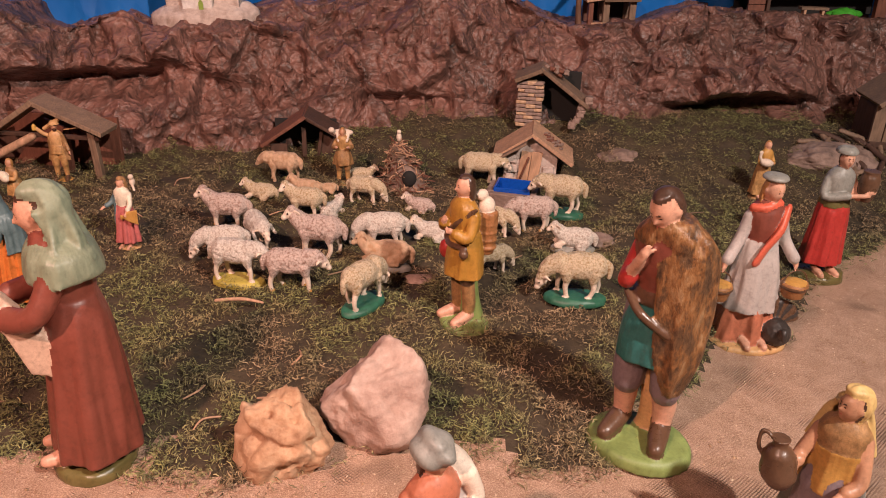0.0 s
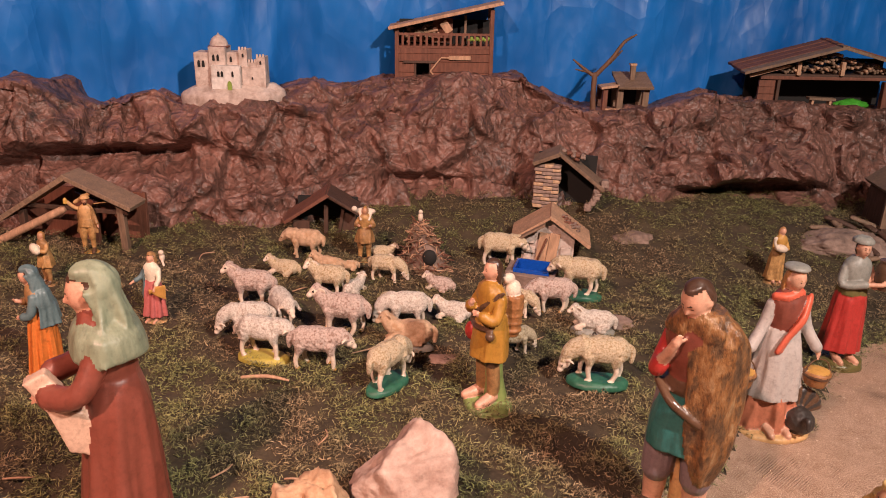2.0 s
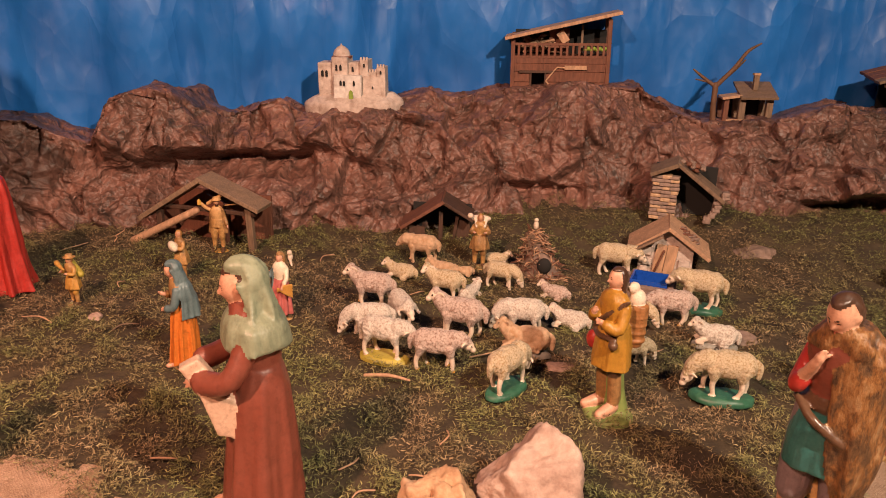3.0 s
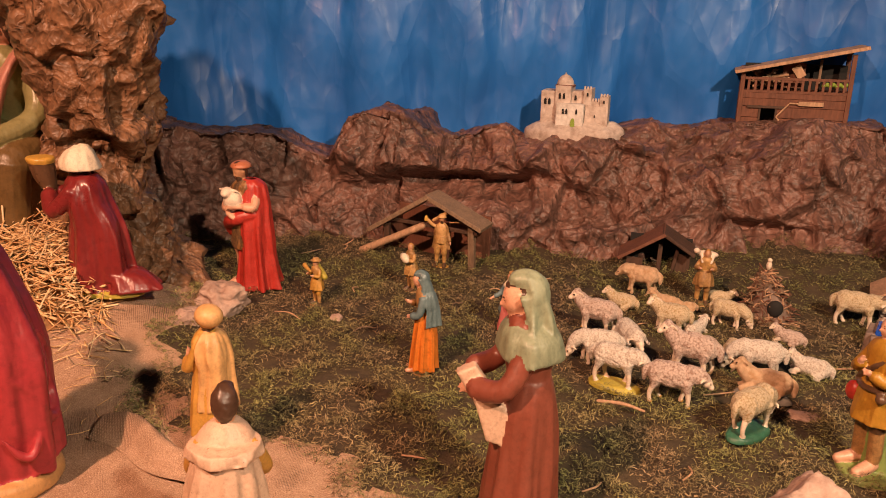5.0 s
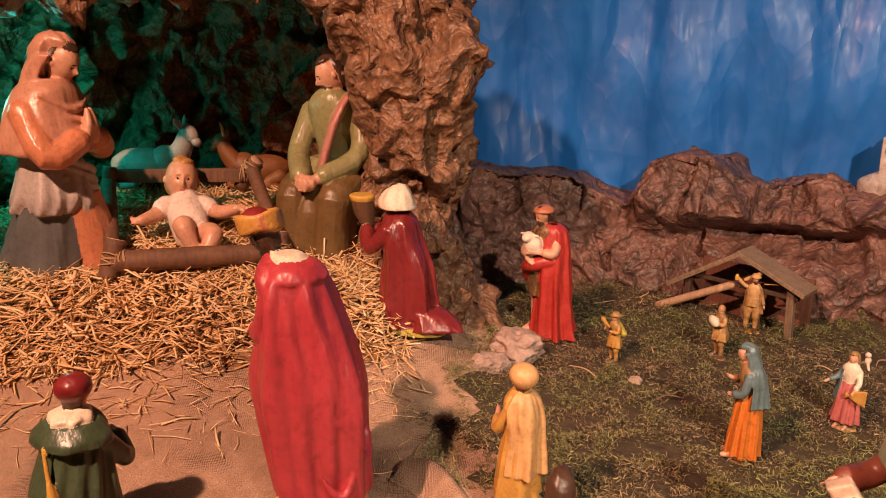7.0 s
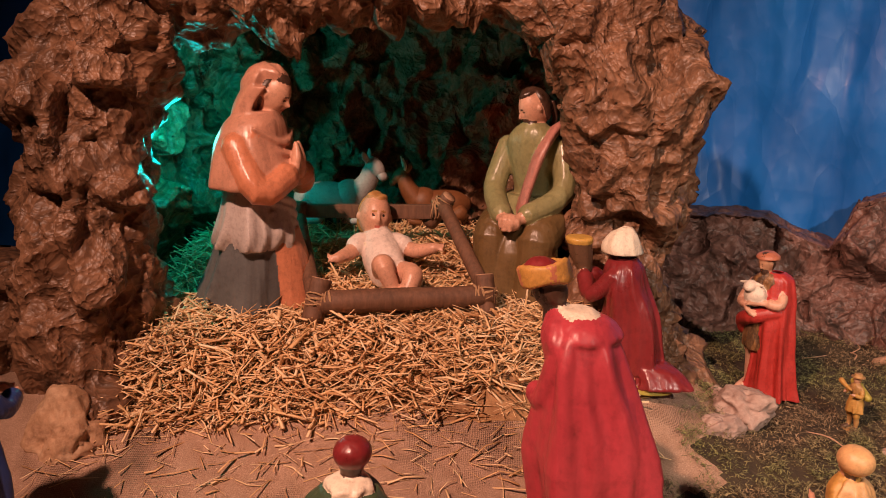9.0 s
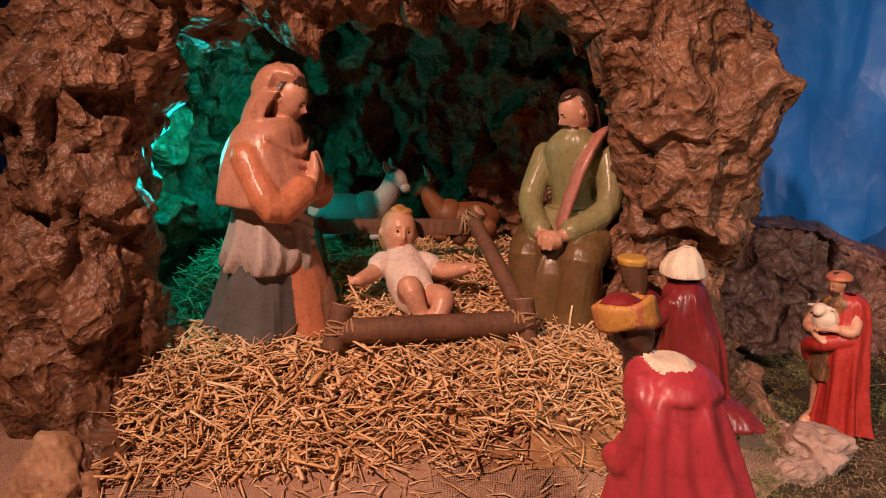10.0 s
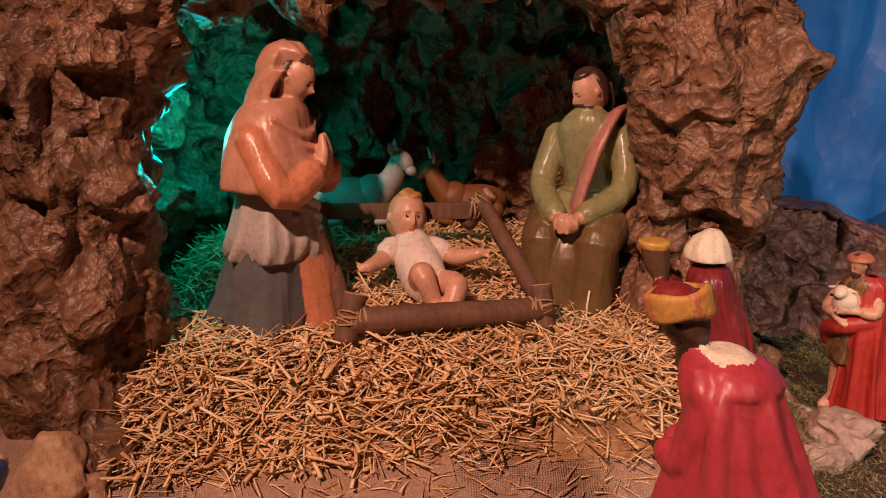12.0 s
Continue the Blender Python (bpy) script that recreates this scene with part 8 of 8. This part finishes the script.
s.ball((-0.012, 0.008, 0.112), (0.005, 0.005, 0.009), LAMBWHITE)
s.ball((-0.012, 0.007, 0.122), 0.0042, LAMBWHITE)
s.done("thorn_nest", place(-0.040, 1.415, 0), 1.0, label="heap of reddish twigs with a hollow", category="twig heap")

# ---- twigs, loose bits on the moss ----
for k in range(34):
    x, y = rr.uniform(-1.0, 0.5), rr.uniform(0.68, 1.5)
    if mossy(np.float64(x), np.float64(y)) < 0.04:
        continue
    a, n = rr.uniform(0, 6.28), rr.uniform(0.010, 0.030)
    s = Shape()
    s.tube([(-n * math.cos(a), -n * math.sin(a), 0), (0.004 * math.sin(a), 0, 0.004), (n * math.cos(a + 0.4), n * math.sin(a + 0.4), 0.002)], [0.0011, 0.0013, 0.0007], WOOD_PALE if k % 3 else WOOD_GREY, 6)
    s.done("twig", pose(x, y, gz_at(x, y) + 0.012), 1.0, label="dry pale twig lying on moss", category="twig", group="loose twigs")
s = Shape()
s.tube([(-0.035, 0, 0), (0, 0.002, 0.003), (0.03, -0.002, 0.001)], [0.0025, 0.0028, 0.0016], WOOD_PALE, 8)
s.done("twig", pose(-0.225, 0.935, 0.016), 1.0, label="straight pale twig lying on moss", category="twig", group="loose twigs")

# turned-up burlap edge beside the moss
verts, faces = [], []
for a in range(40):
    for b in range(14):
        q, w = a / 39, b / 13
        x = -0.83 + 0.24 * q
        y = 0.612 - 0.035 * q - 0.05 * w + 0.006 * math.sin(9 * q)
        z = 0.004 + 0.030 * math.sin(math.pi * min(1, w * 1.2)) * (0.35 + 0.65 * math.sin(math.pi * min(1, q * 1.15 + 0.05))) + 0.004 * math.sin(7 * q + 3 * w)
        verts.append((x, y, gz_at(x, y) + max(0.002, z)))
for a in range(39):
    for b in range(13):
        faces.append((a * 14 + b, a * 14 + b + 1, (a + 1) * 14 + b + 1, (a + 1) * 14 + b))
ob = finish("burlap_fold", verts, faces, [GROUND], label="raised fold of brown burlap beside the moss", category="burlap")
mod = ob.modifiers.new("thickness", "SOLIDIFY")
mod.thickness = 0.0015
